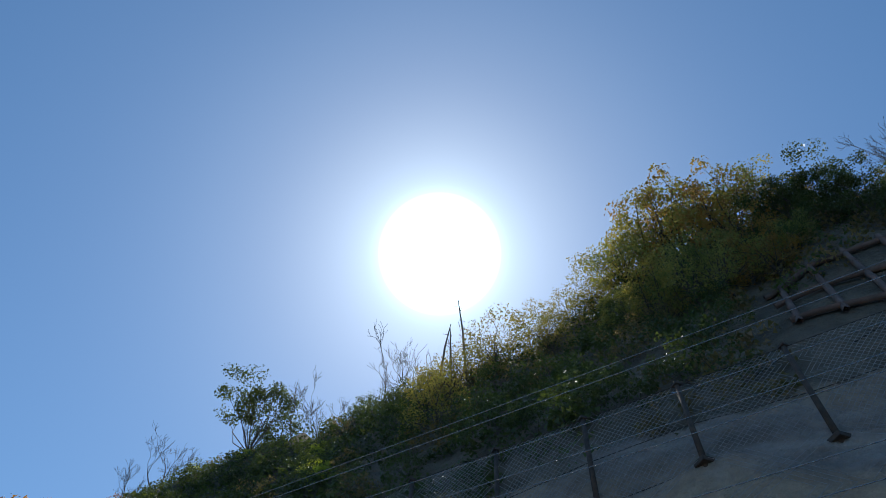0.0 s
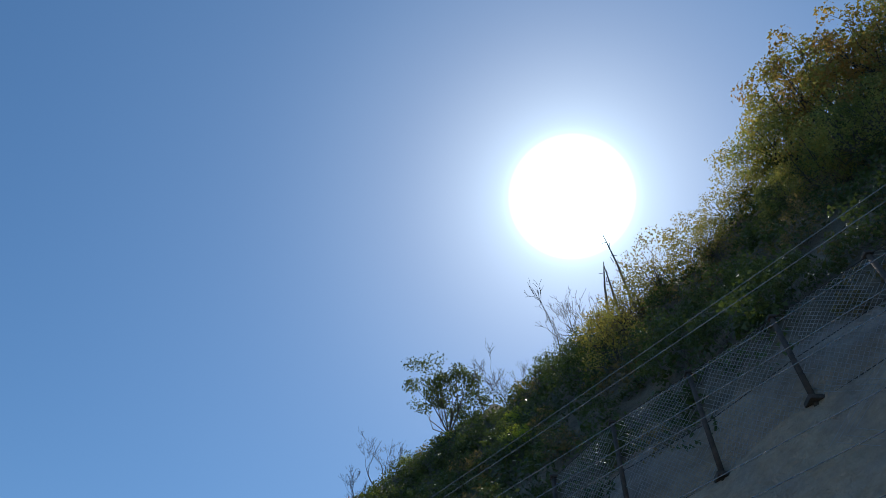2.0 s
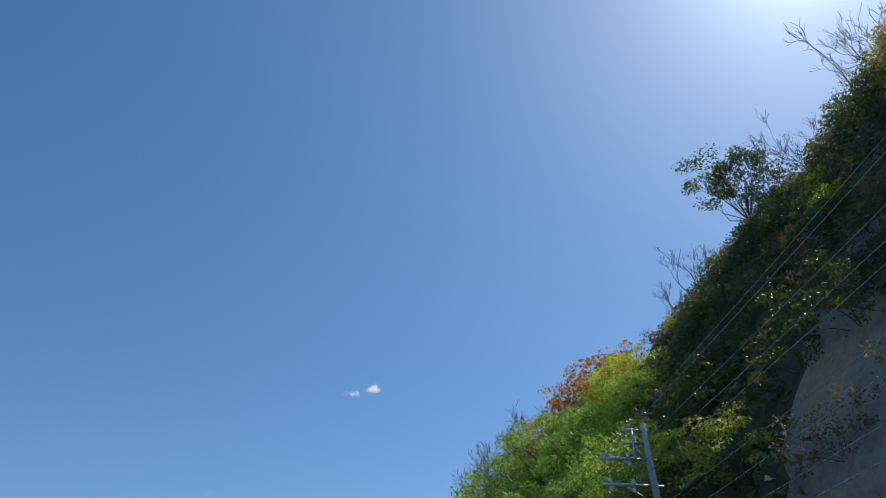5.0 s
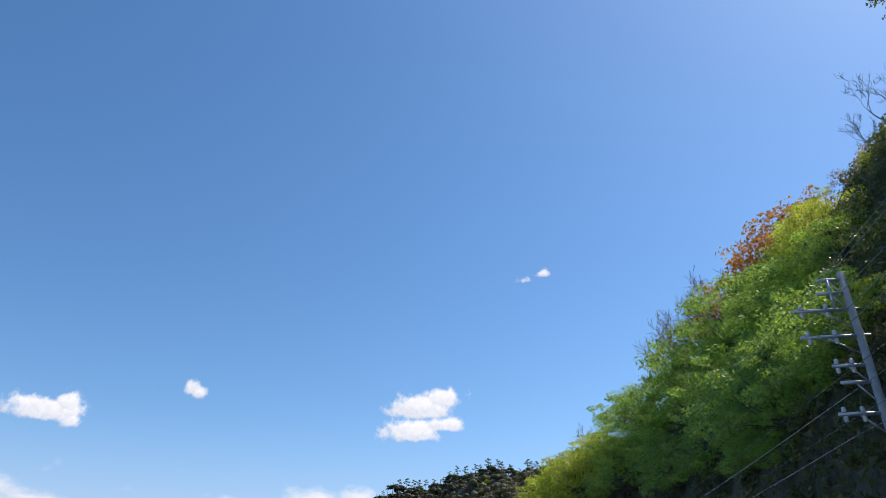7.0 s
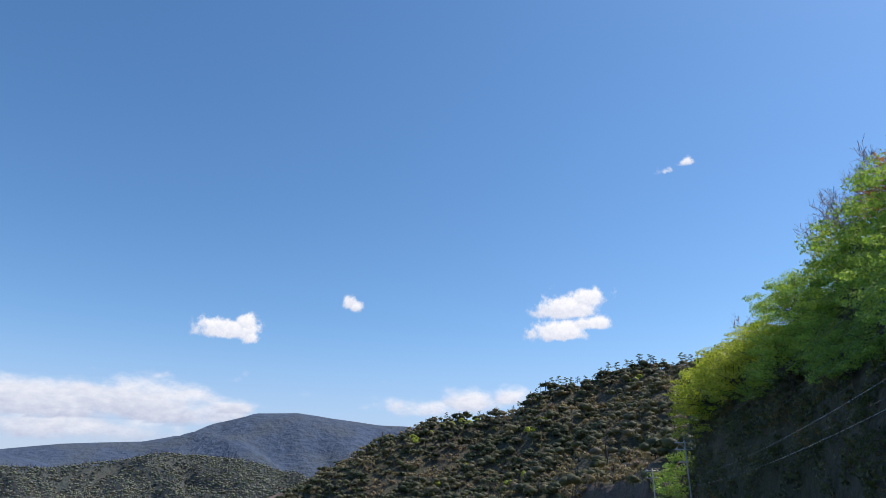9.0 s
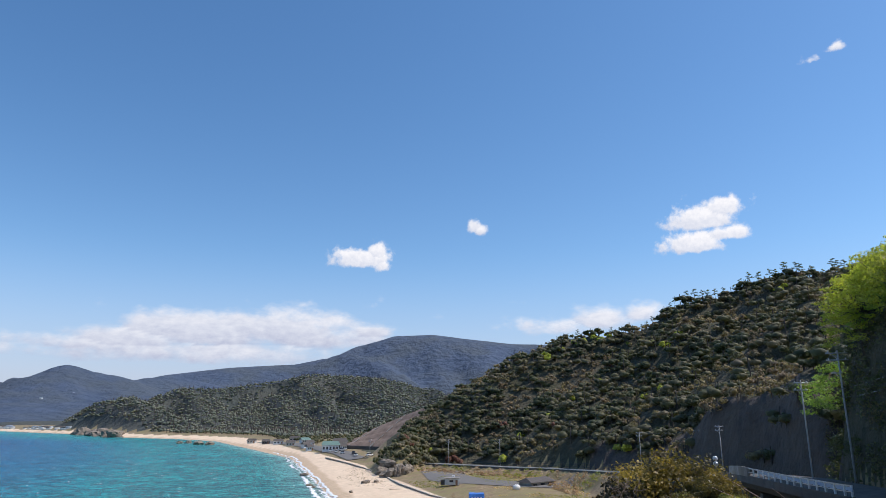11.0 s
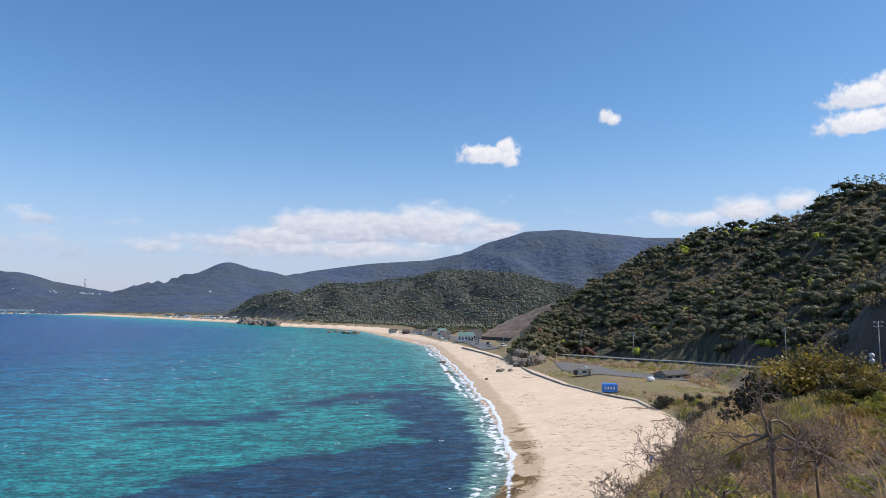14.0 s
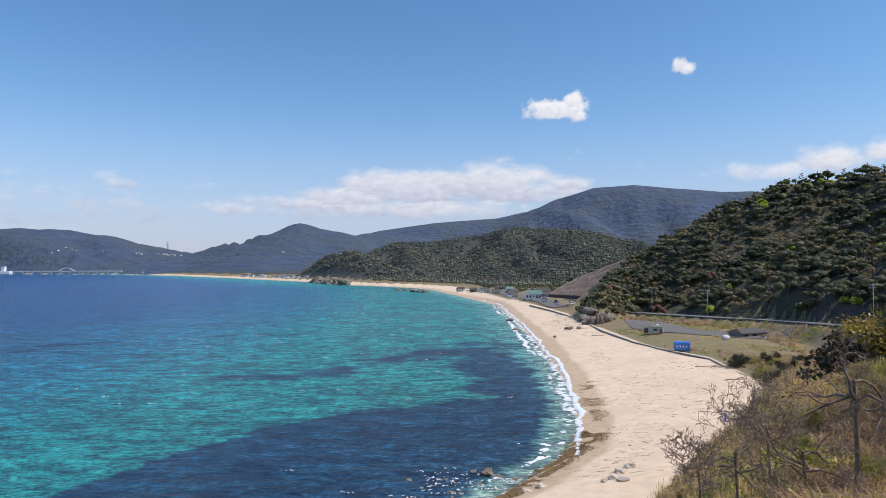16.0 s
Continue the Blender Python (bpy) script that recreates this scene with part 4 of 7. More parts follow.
pts = sample(rng, 52, 270, 60, 372, 4.0, lambda x, y, z: (from_road(x, y) > np.interp(y, [165, 190], [12.5, 6.5])) & (z > 6.2) & (ridge(x, y, FAR_HILL, 0.85) > -16) & ((ridge(x, y, SPUR) < 12) | (y > 95)) & (np.hypot(x, y) < 430) & ((np.arctan2(x, y) > 0.238) | (y < 275)))
tint = fbm(pts[:, 0], pts[:, 1], 18, 3, 61) + rng.normal(0, 0.16, len(pts)) - 0.25 * smooth((45 - pts[:, 2]) / 25) * (pts[:, 1] < 200)
bare = tint < -0.14
fresh = tint > 0.5
mid = ~bare & ~fresh
far_wood("hillside_wood", "dense mixed woodland of olive and dark green trees", pts[mid], 2.9 + 2.8 * rng.random(mid.sum()) ** 1.5, OLIVE, 24, 0.5, rng, 5, 0.6, 0.8)
far_wood("budding_wood", "pale brown budding trees among the woodland", pts[bare], rng.uniform(1.8, 3.4, bare.sum()), TAN, 20, 0.46, rng, 4, 0.8, 0.55)
far_wood("spring_wood", "yellow-green spring trees among the woodland", pts[fresh], rng.uniform(1.7, 2.9, fresh.sum()), LIGHT, 32, 0.55, rng)
tip = sample(rng, 46, 92, 240, 345, 3.4, lambda x, y, z: (z > 4.8) & (ridge(x, y, FAR_HILL, 0.85) > 0.6) & ((np.arctan2(x, y) > 0.238) | (y < 275)))
far_wood("headland_wood", "dark wood on the small headland beside the beach", tip, rng.uniform(1.8, 3.0, len(tip)), OLIVE, 26, 0.46, rng)
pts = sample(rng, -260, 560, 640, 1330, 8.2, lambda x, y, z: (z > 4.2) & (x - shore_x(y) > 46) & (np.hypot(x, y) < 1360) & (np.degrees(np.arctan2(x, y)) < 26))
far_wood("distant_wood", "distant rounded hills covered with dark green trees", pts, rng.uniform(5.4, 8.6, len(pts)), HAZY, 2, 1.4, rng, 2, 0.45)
pts = sample(rng, 40, 330, 372, 660, 9.5, lambda x, y, z: (z > 4.2) & (x - shore_x(y) > 34) & ~((np.degrees(np.arctan2(x, y)) > 6.5) & (np.degrees(np.arctan2(x, y)) < 15.5) & (y < 450)))
far_wood("village_wood", "green trees behind the village houses", pts, rng.uniform(1.8, 3.6, len(pts)), OLIVE, 8, 0.9, rng, 4)

pts = np.array([(*by_angle(a, r), 0) for a, r in ((13.6, 283), (13.9, 287), (14.3, 284), (17.4, 283), (17.9, 286), (18.3, 284), (26.5, 262), (22, 300), (31, 296))])
pts[:, 2] = ground_z(pts[:, 0], pts[:, 1])
far_wood("russet_wood", "russet-red budding trees at the edge of the woodland", pts, rng.uniform(2.0, 3.2, len(pts)), BUD, 60, 0.5, rng)


# ---- pines along the far ridge ----
def make_pine(rng, h):
    segs = [(0, 0, -0.5, 0.1, 0, h * 0.5, 0.14, 0.1), (0.1, 0, h * 0.5, 0.25, 0.1, h, 0.1, 0.03)]
    cs, rs = [], []
    for k in range(7):
        z0 = h * (0.5 + 0.08 * k)
        a = k * 2.4 + rng.uniform(0, 0.8)
        reach = (1.1 - 0.1 * k) * h * 0.24
        e = (reach * math.cos(a), reach * math.sin(a), z0 + 0.25)
        segs.append((0.15, 0.05, z0 - 0.1, *e, 0.05, 0.02))
        cs += [e, (e[0] * 0.55, e[1] * 0.55, z0 + 0.3)]
        rs += [h * 0.11, h * 0.1]
    wv, wf = tubes(segs, 5)
    lv, lf = clumps(rng, cs, rs, 44, 0.32, 0.5, 0.6, simple=True)
    return mesh_of("trunk", wv, wf, BARK, smooth_shade=True), mesh_of("crown", lv, lf, DARK)


PINES = [make_pine(rng, 7.5) for _ in range(4)]
for az in np.arange(27.5, 49.5, 0.62):
    a = az + rng.uniform(-0.25, 0.25)
    rs = np.arange(240, 400, 4.0)
    xs, ys = rs * math.sin(radians(a)), rs * math.cos(radians(a))
    k = int(np.argmax((ground_z(xs, ys) - EYE) / rs))
    size = rng.uniform(0.45, 0.85) * (1.1 if az > 37 else 0.8)
    plant("pine_tree", PINES[rng.integers(4)], "thin dark pine standing above the wooded ridge", "tree", "pines on the ridge", (xs[k], ys[k], float(ground_z(xs[k], ys[k])) - 0.3), rng.uniform(0, 6.28), size)


# ---- road, viaduct and power line ----
WHITE = grainy("white_paint", (0.68, 0.68, 0.66), (0.80, 0.80, 0.78), 1.5, 0.6)
GALV = grainy("galvanised_steel", (0.42, 0.44, 0.46), (0.58, 0.60, 0.62), 8.0, 0.42, 0.8, bump=0.1)
# patchy concrete, its colour darkened to stand for the shade under the viaduct
DIM_CONCRETE = grainy("shade_darkened_concrete", (0.06, 0.056, 0.052), (0.13, 0.122, 0.112), 0.8, 0.9, big=0.25, c=(0.11, 0.095, 0.08))
POLE_GREY = grainy("pole_concrete", (0.29, 0.29, 0.285), (0.40, 0.40, 0.385), 3.0, 0.75)
RUSTY = grainy("rusty_steel", (0.06, 0.045, 0.036), (0.12, 0.09, 0.07), 6.0, 0.75, 0.3)
NET_WIRE = grainy("dull_net_wire", (0.30, 0.28, 0.265), (0.46, 0.43, 0.41), 8.0, 0.42, 0.7, bump=0.05)
CRIB = grainy("reddish_crib_concrete", (0.13, 0.085, 0.07), (0.22, 0.15, 0.125), 1.5, 0.9, bump=0.6)
DARK_STEEL = grainy("dark_steel", (0.05, 0.05, 0.055), (0.09, 0.09, 0.095), 6.0, 0.6, 0.4)
BLACK_RUBBER = grainy("black_rubber", (0.012, 0.012, 0.012), (0.025, 0.025, 0.025), 6.0, 0.5)
CERAMIC = grainy("white_ceramic", (0.74, 0.74, 0.72), (0.82, 0.82, 0.80), 9.0, 0.2)
CABLE = grainy("cable_sheath", (0.26, 0.26, 0.27), (0.38, 0.38, 0.39), 9.0, 0.24, 0.9, bump=0.05)
GREEN_ROOF = grainy("green_sheet_roof", (0.11, 0.19, 0.155), (0.17, 0.26, 0.21), 2.0, 0.5)
DARK_ROOF = grainy("dark_tile_roof", (0.06, 0.051, 0.044), (0.115, 0.098, 0.084), 2.0, 0.7)
GLASS_DARK = grainy("window_glass", (0.02, 0.025, 0.03), (0.035, 0.04, 0.05), 1.0, 0.08, bump=0.02)
BLUE_TARP = grainy("blue_sheet", (0.03, 0.16, 0.55), (0.06, 0.25, 0.70), 2.0, 0.45, bump=0.6, bump_scale=4.0)
ORANGE_WOOD = grainy("stained_wood", (0.25, 0.12, 0.06), (0.36, 0.19, 0.10), 3.0, 0.7)
PLASTER = grainy("cream_plaster", (0.52, 0.50, 0.44), (0.66, 0.64, 0.58), 1.2, 0.85)
BLUE_PANEL = grainy("faded_blue_panel", (0.30, 0.40, 0.55), (0.45, 0.53, 0.64), 1.5, 0.6)
STONE = grainy("weathered_stone", (0.40, 0.34, 0.27), (0.64, 0.56, 0.47), 1.6, 0.9, bump=0.7, bump_scale=6.0, dist=0.06)
WALL_STONE = grainy("brown_wall_stone", (0.22, 0.17, 0.125), (0.40, 0.33, 0.255), 0.9, 0.9, bump=0.8, bump_scale=2.5, dist=0.1)
TAN_STONE = grainy("tan_coping_stone", (0.44, 0.37, 0.29), (0.62, 0.53, 0.43), 0.9, 0.9)
CRAG = grainy("brown_crag", (0.13, 0.10, 0.075), (0.30, 0.25, 0.19), 0.7, 0.95, bump=1.0, bump_scale=1.5, dist=0.4)
SEA_ROCK = grainy("sea_rock", (0.09, 0.078, 0.06), (0.30, 0.235, 0.155), 1.8, 0.75, bump=0.8, bump_scale=5.0, dist=0.08)
BROWN_SLOPE = grainy("brown_cut_slope", (0.17, 0.115, 0.085), (0.28, 0.20, 0.15), 0.25, 0.95, bump=0.6, bump_scale=0.7, dist=0.4)


def road_frame(y):
    x, z = float(np.interp(y, ROAD_Y, ROAD_X)), float(np.interp(y, ROAD_Y, ROAD_Z))
    dx = float(np.interp(y + 1, ROAD_Y, ROAD_X) - np.interp(y - 1, ROAD_Y, ROAD_X)) / 2
    k = math.hypot(1, dx)
    return Vector((x, y, z)), Vector((1 / k, -dx / k, 0))


def profile_sweep(ys, profile):
    """Sweep a closed profile of (offset from the road's middle, height over it) along the road."""
    v, f, m = [], [], len(profile)
    for y in ys:
        c, nrm = road_frame(y)
        v += [tuple(c + nrm * o + Vector((0, 0, h))) for o, h in profile]
    for i in range(len(ys) - 1):
        for j in range(m):
            a, b = i * m + j, i * m + (j + 1) % m
            f.append((a, b, b + m, a + m))
    caps = [tuple(range(m))[::-1], tuple((len(ys) - 1) * m + j for j in range(m))]
    me = bpy.data.meshes.new("sweep")
    me.from_pydata(v, [], f + caps)
    me.update()
    return me


def swept(name, ys, profile, mat, parent=None, label=""):
    me = profile_sweep(ys, profile)
    me.name = name
    me.materials.append(mat)
    return under(name, me, parent, label) if parent else new(name, me)


tagged(swept("road", np.arange(-120, 36.5, 2.0), [(-3.2, 0.10), (3.2, 0.10), (3.2, -0.5), (-3.2, -0.5)], ASPHALT), "grey asphalt coast road beside the rock face", "road", kind="structure")
tagged(swept("road", np.arange(80, 258, 2.0), [(-3.2, 0.12), (3.2, 0.12), (3.2, -0.5), (-3.2, -0.5)], ASPHALT), "grey asphalt coast road on its embankment", "road", kind="structure")
viaduct = thing("viaduct", "concrete road viaduct with a weathered railing", "bridge")
VY = np.arange(36, 81, 2.0)
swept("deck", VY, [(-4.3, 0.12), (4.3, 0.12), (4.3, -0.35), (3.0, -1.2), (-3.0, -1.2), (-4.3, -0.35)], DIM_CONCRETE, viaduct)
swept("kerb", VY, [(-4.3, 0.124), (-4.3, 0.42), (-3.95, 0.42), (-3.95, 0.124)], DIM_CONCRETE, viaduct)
swept("handrail", VY[:13], [(-4.18, 1.10), (-4.18, 1.2), (-4.06, 1.2), (-4.06, 1.10)], GALV, viaduct)
swept("handrail", VY[:13], [(-4.16, 0.72), (-4.16, 0.78), (-4.08, 0.78), (-4.08, 0.72)], GALV, viaduct)
swept("parapet_block", np.arange(60, 70.5, 2.0), [(-4.32, 0.3), (-4.32, 1.25), (-4.0, 1.25), (-4.0, 0.3)], CONCRETE, viaduct, "solid grey concrete end of the railing")
for y in np.arange(36, 60, 1.6):
    c, nrm = road_frame(y)
    p = c + nrm * -4.12
    part("railing_post", box_bm((0.13, 0.13, 0.8), (p.x, p.y, p.z + 0.8), 0.01), WHITE, viaduct)
for y in np.arange(36.8, 57, 1.6):
    c, nrm = road_frame(y)
    p = c + nrm * -4.12
    part("railing_panel", box_bm((0.05, 1.3, 0.26), (p.x, p.y, p.z + 0.95), 0.0, math.atan2(nrm.y, nrm.x)), BLUE_PANEL, viaduct, "faded blue railing panel")
for y in np.arange(40, 80, 11):
    c, nrm = road_frame(y)
    g = float(ground_z(c.x, c.y)) - 1
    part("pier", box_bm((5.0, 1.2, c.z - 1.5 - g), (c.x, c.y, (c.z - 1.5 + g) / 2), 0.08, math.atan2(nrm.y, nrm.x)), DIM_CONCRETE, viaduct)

parapet = thing("parapet_wall", "low pale concrete wall along the seaward edge of the road", "wall")
PY = np.arange(150, 262, 2.0)
swept("wall", PY, [(-4.0, -0.4), (-4.0, 0.2), (-3.8, 0.2), (-3.8, -0.4)], DIM_CONCRETE, parapet)
swept("coping", PY, [(-4.04, 0.204), (-4.04, 0.42), (-3.74, 0.42), (-3.74, 0.204)], PLASTER, parapet)
fence2 = thing("road_fence", "dark steel post-and-rail fence behind the road", "fence")
FY = np.arange(168, 246, 2.0)
for h in (0.7, 1.3, 1.8):
    swept("rail", FY, [(3.7, h), (3.7, h + 0.08), (3.78, h + 0.08), (3.78, h)], DARK_STEEL, fence2)
for y in FY[::2]:
    c, nrm = road_frame(y)
    p = c + nrm * 3.74
    part("post", box_bm((0.1, 0.1, 2.1), (p.x, p.y, p.z + 0.9), 0.01), DARK_STEEL, fence2)


def rod(a, b, r0, r1=None, sides=10):
    v, f = tubes([(*a, *b, r0, r0 if r1 is None else r1)], sides)
    n = len(v) // 2
    return v, [f, np.array([tuple(range(n))[::-1]]), np.array([tuple(range(n, 2 * n))])]


def rod_part(name, a, b, r0, mat, parent, r1=None, sides=10, label=""):
    v, f = rod(a, b, r0, r1, sides)
    return under(name, mesh_of(name, v, f, mat, smooth_shade=False), parent, label)


def insulator(parent, at, up=1):
    """A ribbed porcelain insulator, turned as one piece."""
    prof = [(0.0, 0.0), (0.045, 0.0), (0.075, 0.03), (0.04, 0.05), (0.075, 0.08), (0.04, 0.10), (0.065, 0.13), (0.03, 0.16), (0.0, 0.16)]
    n = 10
    v = [(at[0] + r * math.cos(k * 2 * math.pi / n), at[1] + r * math.sin(k * 2 * math.pi / n), at[2] + up * h) for r, h in prof for k in range(n)]
    f = [(i * n + k, i * n + (k + 1) % n, (i + 1) * n + (k + 1) % n, (i + 1) * n + k) for i in range(len(prof) - 1) for k in range(n)]
    return under("insulator", mesh_of("insulator", v, np.array(f), CERAMIC, smooth_shade=True), parent)


ARM = Vector((-0.643, 0.766, 0))


def utility_pole(at, height, arms, facing, label, detailed=False):
    """arms: (height below the top, reach to the facing side, reach to the other)."""
    ob = thing("utility_pole", label, "utility pole", "power line along the road", at)
    rod_part("pole", (0, 0, -1.0), (0, 0, height), 0.17 if detailed else 0.115, POLE_GREY, ob, 0.10 if detailed else 0.075, 12)
    f = Vector(facing).normalized()
    for drop, reach, back in arms:
        z = height - drop
        a, b = f * reach, f * -back
        v, fc = tubes([(*(b + Vector((0, 0, z))), *(a + Vector((0, 0, z))), 0.06, 0.06)], 4)
        under("crossarm", mesh_of("crossarm", v, [fc, np.array([[3, 2, 1, 0]]), np.array([[4, 5, 6, 7]])], GALV), ob)
        rod_part("brace", f * 0.1 + Vector((0, 0, z - 0.55)), f * reach * 0.55 + Vector((0, 0, z - 0.03)), 0.025, GALV, ob, sides=6)
        for k in range(3 if reach + back > 1 else 1):
            q = b + (a - b) * (0.12 + 0.38 * k)
            insulator(ob, (q.x, q.y, z + 0.05))
            if detailed:
                insulator(ob, (q.x, q.y, z - 0.06), -1)
    return ob


def span_wire(a, b, sag, r=0.009):
    """A sagging cable between two points."""
    a, b = Vector(a), Vector(b)
    pts = [a.lerp(b, k / 16) - Vector((0, 0, 4 * sag * (k / 16) * (1 - k / 16))) for k in range(17)]
    side = (b - a).cross(Vector((0, 0, 1))).normalized()
    ring = [side * (r * math.cos(k * 1.2566)) + Vector((0, 0, r * math.sin(k * 1.2566))) for k in range(5)]
    v = [tuple(p + q) for p in pts for q in ring]
    f = np.array([(i * 5 + k, i * 5 + (k + 1) % 5, (i + 1) * 5 + (k + 1) % 5, (i + 1) * 5 + k) for i in range(16) for k in range(5)])
    ob = new("power_cable", mesh_of("power_cable", v, f, CABLE, smooth_shade=True))
    return tagged(ob, "thin grey overhead cable sagging between poles", "cable", "overhead cables")


P1 = Vector((21.3, 5.7, 0))
P1.z = float(ground_z(P1.x, P1.y))
TOP1 = 33.4
main_pole = utility_pole(P1, TOP1 - P1.z, [(0.25, 0.75, 0.15), (0.7, 0.85, 0.1), (1.25, 1.65, 0.25), (2.1, 1.65, 0.3), (3.0, 1.0, 0.1), (3.5, 0.9, 0.1), (4.4, 1.2, 0.1)], ARM, "grey concrete utility pole with side crossarms and white insulators", True)
rod_part("riser", ARM * 0.45 + Vector((0, 0, TOP1 - P1.z - 1.3)), ARM * 0.45 + Vector((0, 0, TOP1 - P1.z - 0.2)), 0.045, GALV, main_pole)
P2 = Vector((58.6, 53.4, 17.2))
P0 = Vector((-9.6, -21.0, 22.5))
joint = thing("cable_joint", "black tubular splice closure hanging on an overhead cable", "cable joint")
ja, jb = [(P1 + ARM * 0.5).lerp(P0 + ARM * 0.5, k) for k in (0.066, 0.094)]
ja.z, jb.z = 30.24, 30.22
rod_part("sleeve", ja, jb, 0.075, BLACK_RUBBER, joint, sides=12)
for end, way in ((ja, ja - jb), (jb, jb - ja)):
    rod_part("collar", end, end + way.normalized() * 0.12, 0.07, BLACK_RUBBER, joint, 0.02, 12)
utility_pole(P2, 13.2, [(0.3, 1.1, 0.9), (1.0, 1.1, 0.9), (2.3, 0.8, 0.2)], (-0.8, 0.6, 0), "tall grey utility pole beside the viaduct")
utility_pole(P0, 11.0, [(0.3, 1.4, 0.2), (1.2, 1.6, 0.3)], ARM, "grey concrete utility pole beside the road")
for off, z1, z0, z2, thick in ((0.7, 33.15, 33.4, 30.0, 0.006), (1.5, 32.2, 32.2, 29.3, 0.006), (0.8, 32.15, 31.9, 29.3, 0.006), (0.7, 31.3, 31.2, 28.2, 0.006), (0.7, 29.6, 29.8, 26.4, 0.014), (0.9, 28.4, 28.2, 25.6, 0.014), (1.2, 31.3, 31.0, 28.2, 0.006), (0.5, 30.3, 30.4, 27.0, 0.006), (0.6, 29.0, 29.0, 26.0, 0.006)):
    q = P1 + ARM * off
    span_wire((P0.x + ARM.x * off, P0.y + ARM.y * off, z0), (q.x, q.y, z1), 0.25, 0.0085)
    span_wire((q.x, q.y, z1), (P2.x - 0.8 * off, P2.y + 0.6 * off, z2), 0.9, thick)
ROADSIDE = [(45.0, 88, 2.5), (39.0, 150, -0.75), (33.0, 190, -1.3), (27.3, 244, -1.6), (21.75, 255, -1.9), (17.5, 274, -1.9), (14.6, 300, -2.2), (11.0, 360, -1.9)]
prev = None
for az, r, el in ROADSIDE:
    x, y = by_angle(az, r)
    g = float(ground_z(x, y))
    if az > 15 and az < 40:
        g = min(g, float(np.interp(y, ROAD_Y, ROAD_Z)) + 0.5)
    top = EYE + r * math.tan(radians(el))
    utility_pole((x, y, g), top - g, [(0.3, 0.9, 0.9), (1.1, 0.9, 0.7)], (-0.95, 0.3, 0), "weathered grey utility pole with two crossarms beside the road")
    if prev:
        for o in (-0.7, 0.7):
            span_wire((prev[0] + o, prev[1], prev[2] - 0.2), (x + o, y, top - 0.2), 0.8, 0.01)
    prev = (x, y, top)
for o in (-0.7, 0.2, 0.7):
    x, y = by_angle(45.0, 88)
    span_wire((P2.x + o, P2.y, P2.z + 12.8), (x + o, y, EYE + 88 * math.tan(radians(2.5)) - 0.2), 0.3, 0.01)


# a round double mirror at the bend of the road
c, nrm = road_frame(84.0)
foot = c + nrm * -3.7
mirror = thing("road_mirror", "double round traffic mirror on a slim post beside the road", "traffic mirror", "", tuple(foot), math.atan2(-foot.x, foot.y))
rod_part("post", (0, 0, -0.4), (0, 0, 2.6), 0.045, GALV, mirror)
for h in (1.5, 2.25):
    disc = rod_part("mirror_back", (0, -0.06, h), (0, -0.14, h), 0.36, WHITE, mirror, 0.32, 20)
    rod_part("glass", (0, -0.144, h), (0, -0.15, h), 0.30, GALV, disc, sides=20, label="dull silver mirror face")


# ---- rockfall fence and netting on the face ----
def spur_point(s, n):
    return Vector((0.766 * s + 0.643 * n, 0.643 * s - 0.766 * n, 0))


FENCE_S = [-9.6, -6.9, -4.15, -1.42, 1.26, 3.85, 6.46, 9.2, 11.7]
FENCE_TOP = EYE + 12.15
fence = thing("rockfall_fence", "rusty rockfall fence of steel posts and diamond wire netting", "fence")
FEET, TOPS = [], []
for s in FENCE_S:
    foot = spur_point(s, 13.3)
    foot.z = float(ground_z(foot.x, foot.y)) - 0.15
    top = spur_point(s, 13.5)
    top.z = max(foot.z + 2.3, FENCE_TOP - (0.5 if s > 10 else 0))
    FEET.append(foot)
    TOPS.append(top)
    post = rod_part("post", foot, top, 0.075, RUSTY, fence, 0.065, 8)
    part("base_plate", box_bm((0.35, 0.35, 0.12), tuple(foot + Vector((0, 0, 0.16))), 0.02), RUSTY, post)
    part("cap", box_bm((0.2, 0.2, 0.08), tuple(top + Vector((0, 0, 0.04))), 0.02), RUSTY, post)
    rod_part("stay", top - Vector((0, 0, 0.2)), spur_point(s + 0.9, 16.0) + Vector((0, 0, float(ground_z(*spur_point(s + 0.9, 16.0).xy)))), 0.018, CABLE, post, sides=5)


def netting(a0, a1, b0, b1, step, r, mat, bulge):
    """Diamond wire netting over the quad of two upper and two lower corners, with a slack belly."""
    w, h = (a1 - a0).length, (a0 - b0).length
    nrm = (a1 - a0).cross(b0 - a0).normalized()
    segs = []

    def at(u, v):
        p = a0.lerp(a1, u).lerp(b0.lerp(b1, u), v)
        return p + nrm * (bulge * math.sin(math.pi * v) * math.sin(math.pi * u))
    k, slope = 0, h / w
    n = int((w + h) / (step * 1.41)) + 1
    for sign in (1, -1):
        for i in range(-n, n + 1):
            u0 = i * step * 1.41 / w
            pts = []
            for m in range(7):
                v = m / 6
                u = u0 + sign * v * slope
                pts.append((u, v))
            for (ua, va), (ub, vb) in zip(pts, pts[1:]):
                if 0 <= ua <= 1 and 0 <= ub <= 1:
                    segs.append((*at(ua, va), *at(ub, vb), r, r))
    v, f = tubes(segs, 3)
    return mesh_of("netting", v, f, mat)


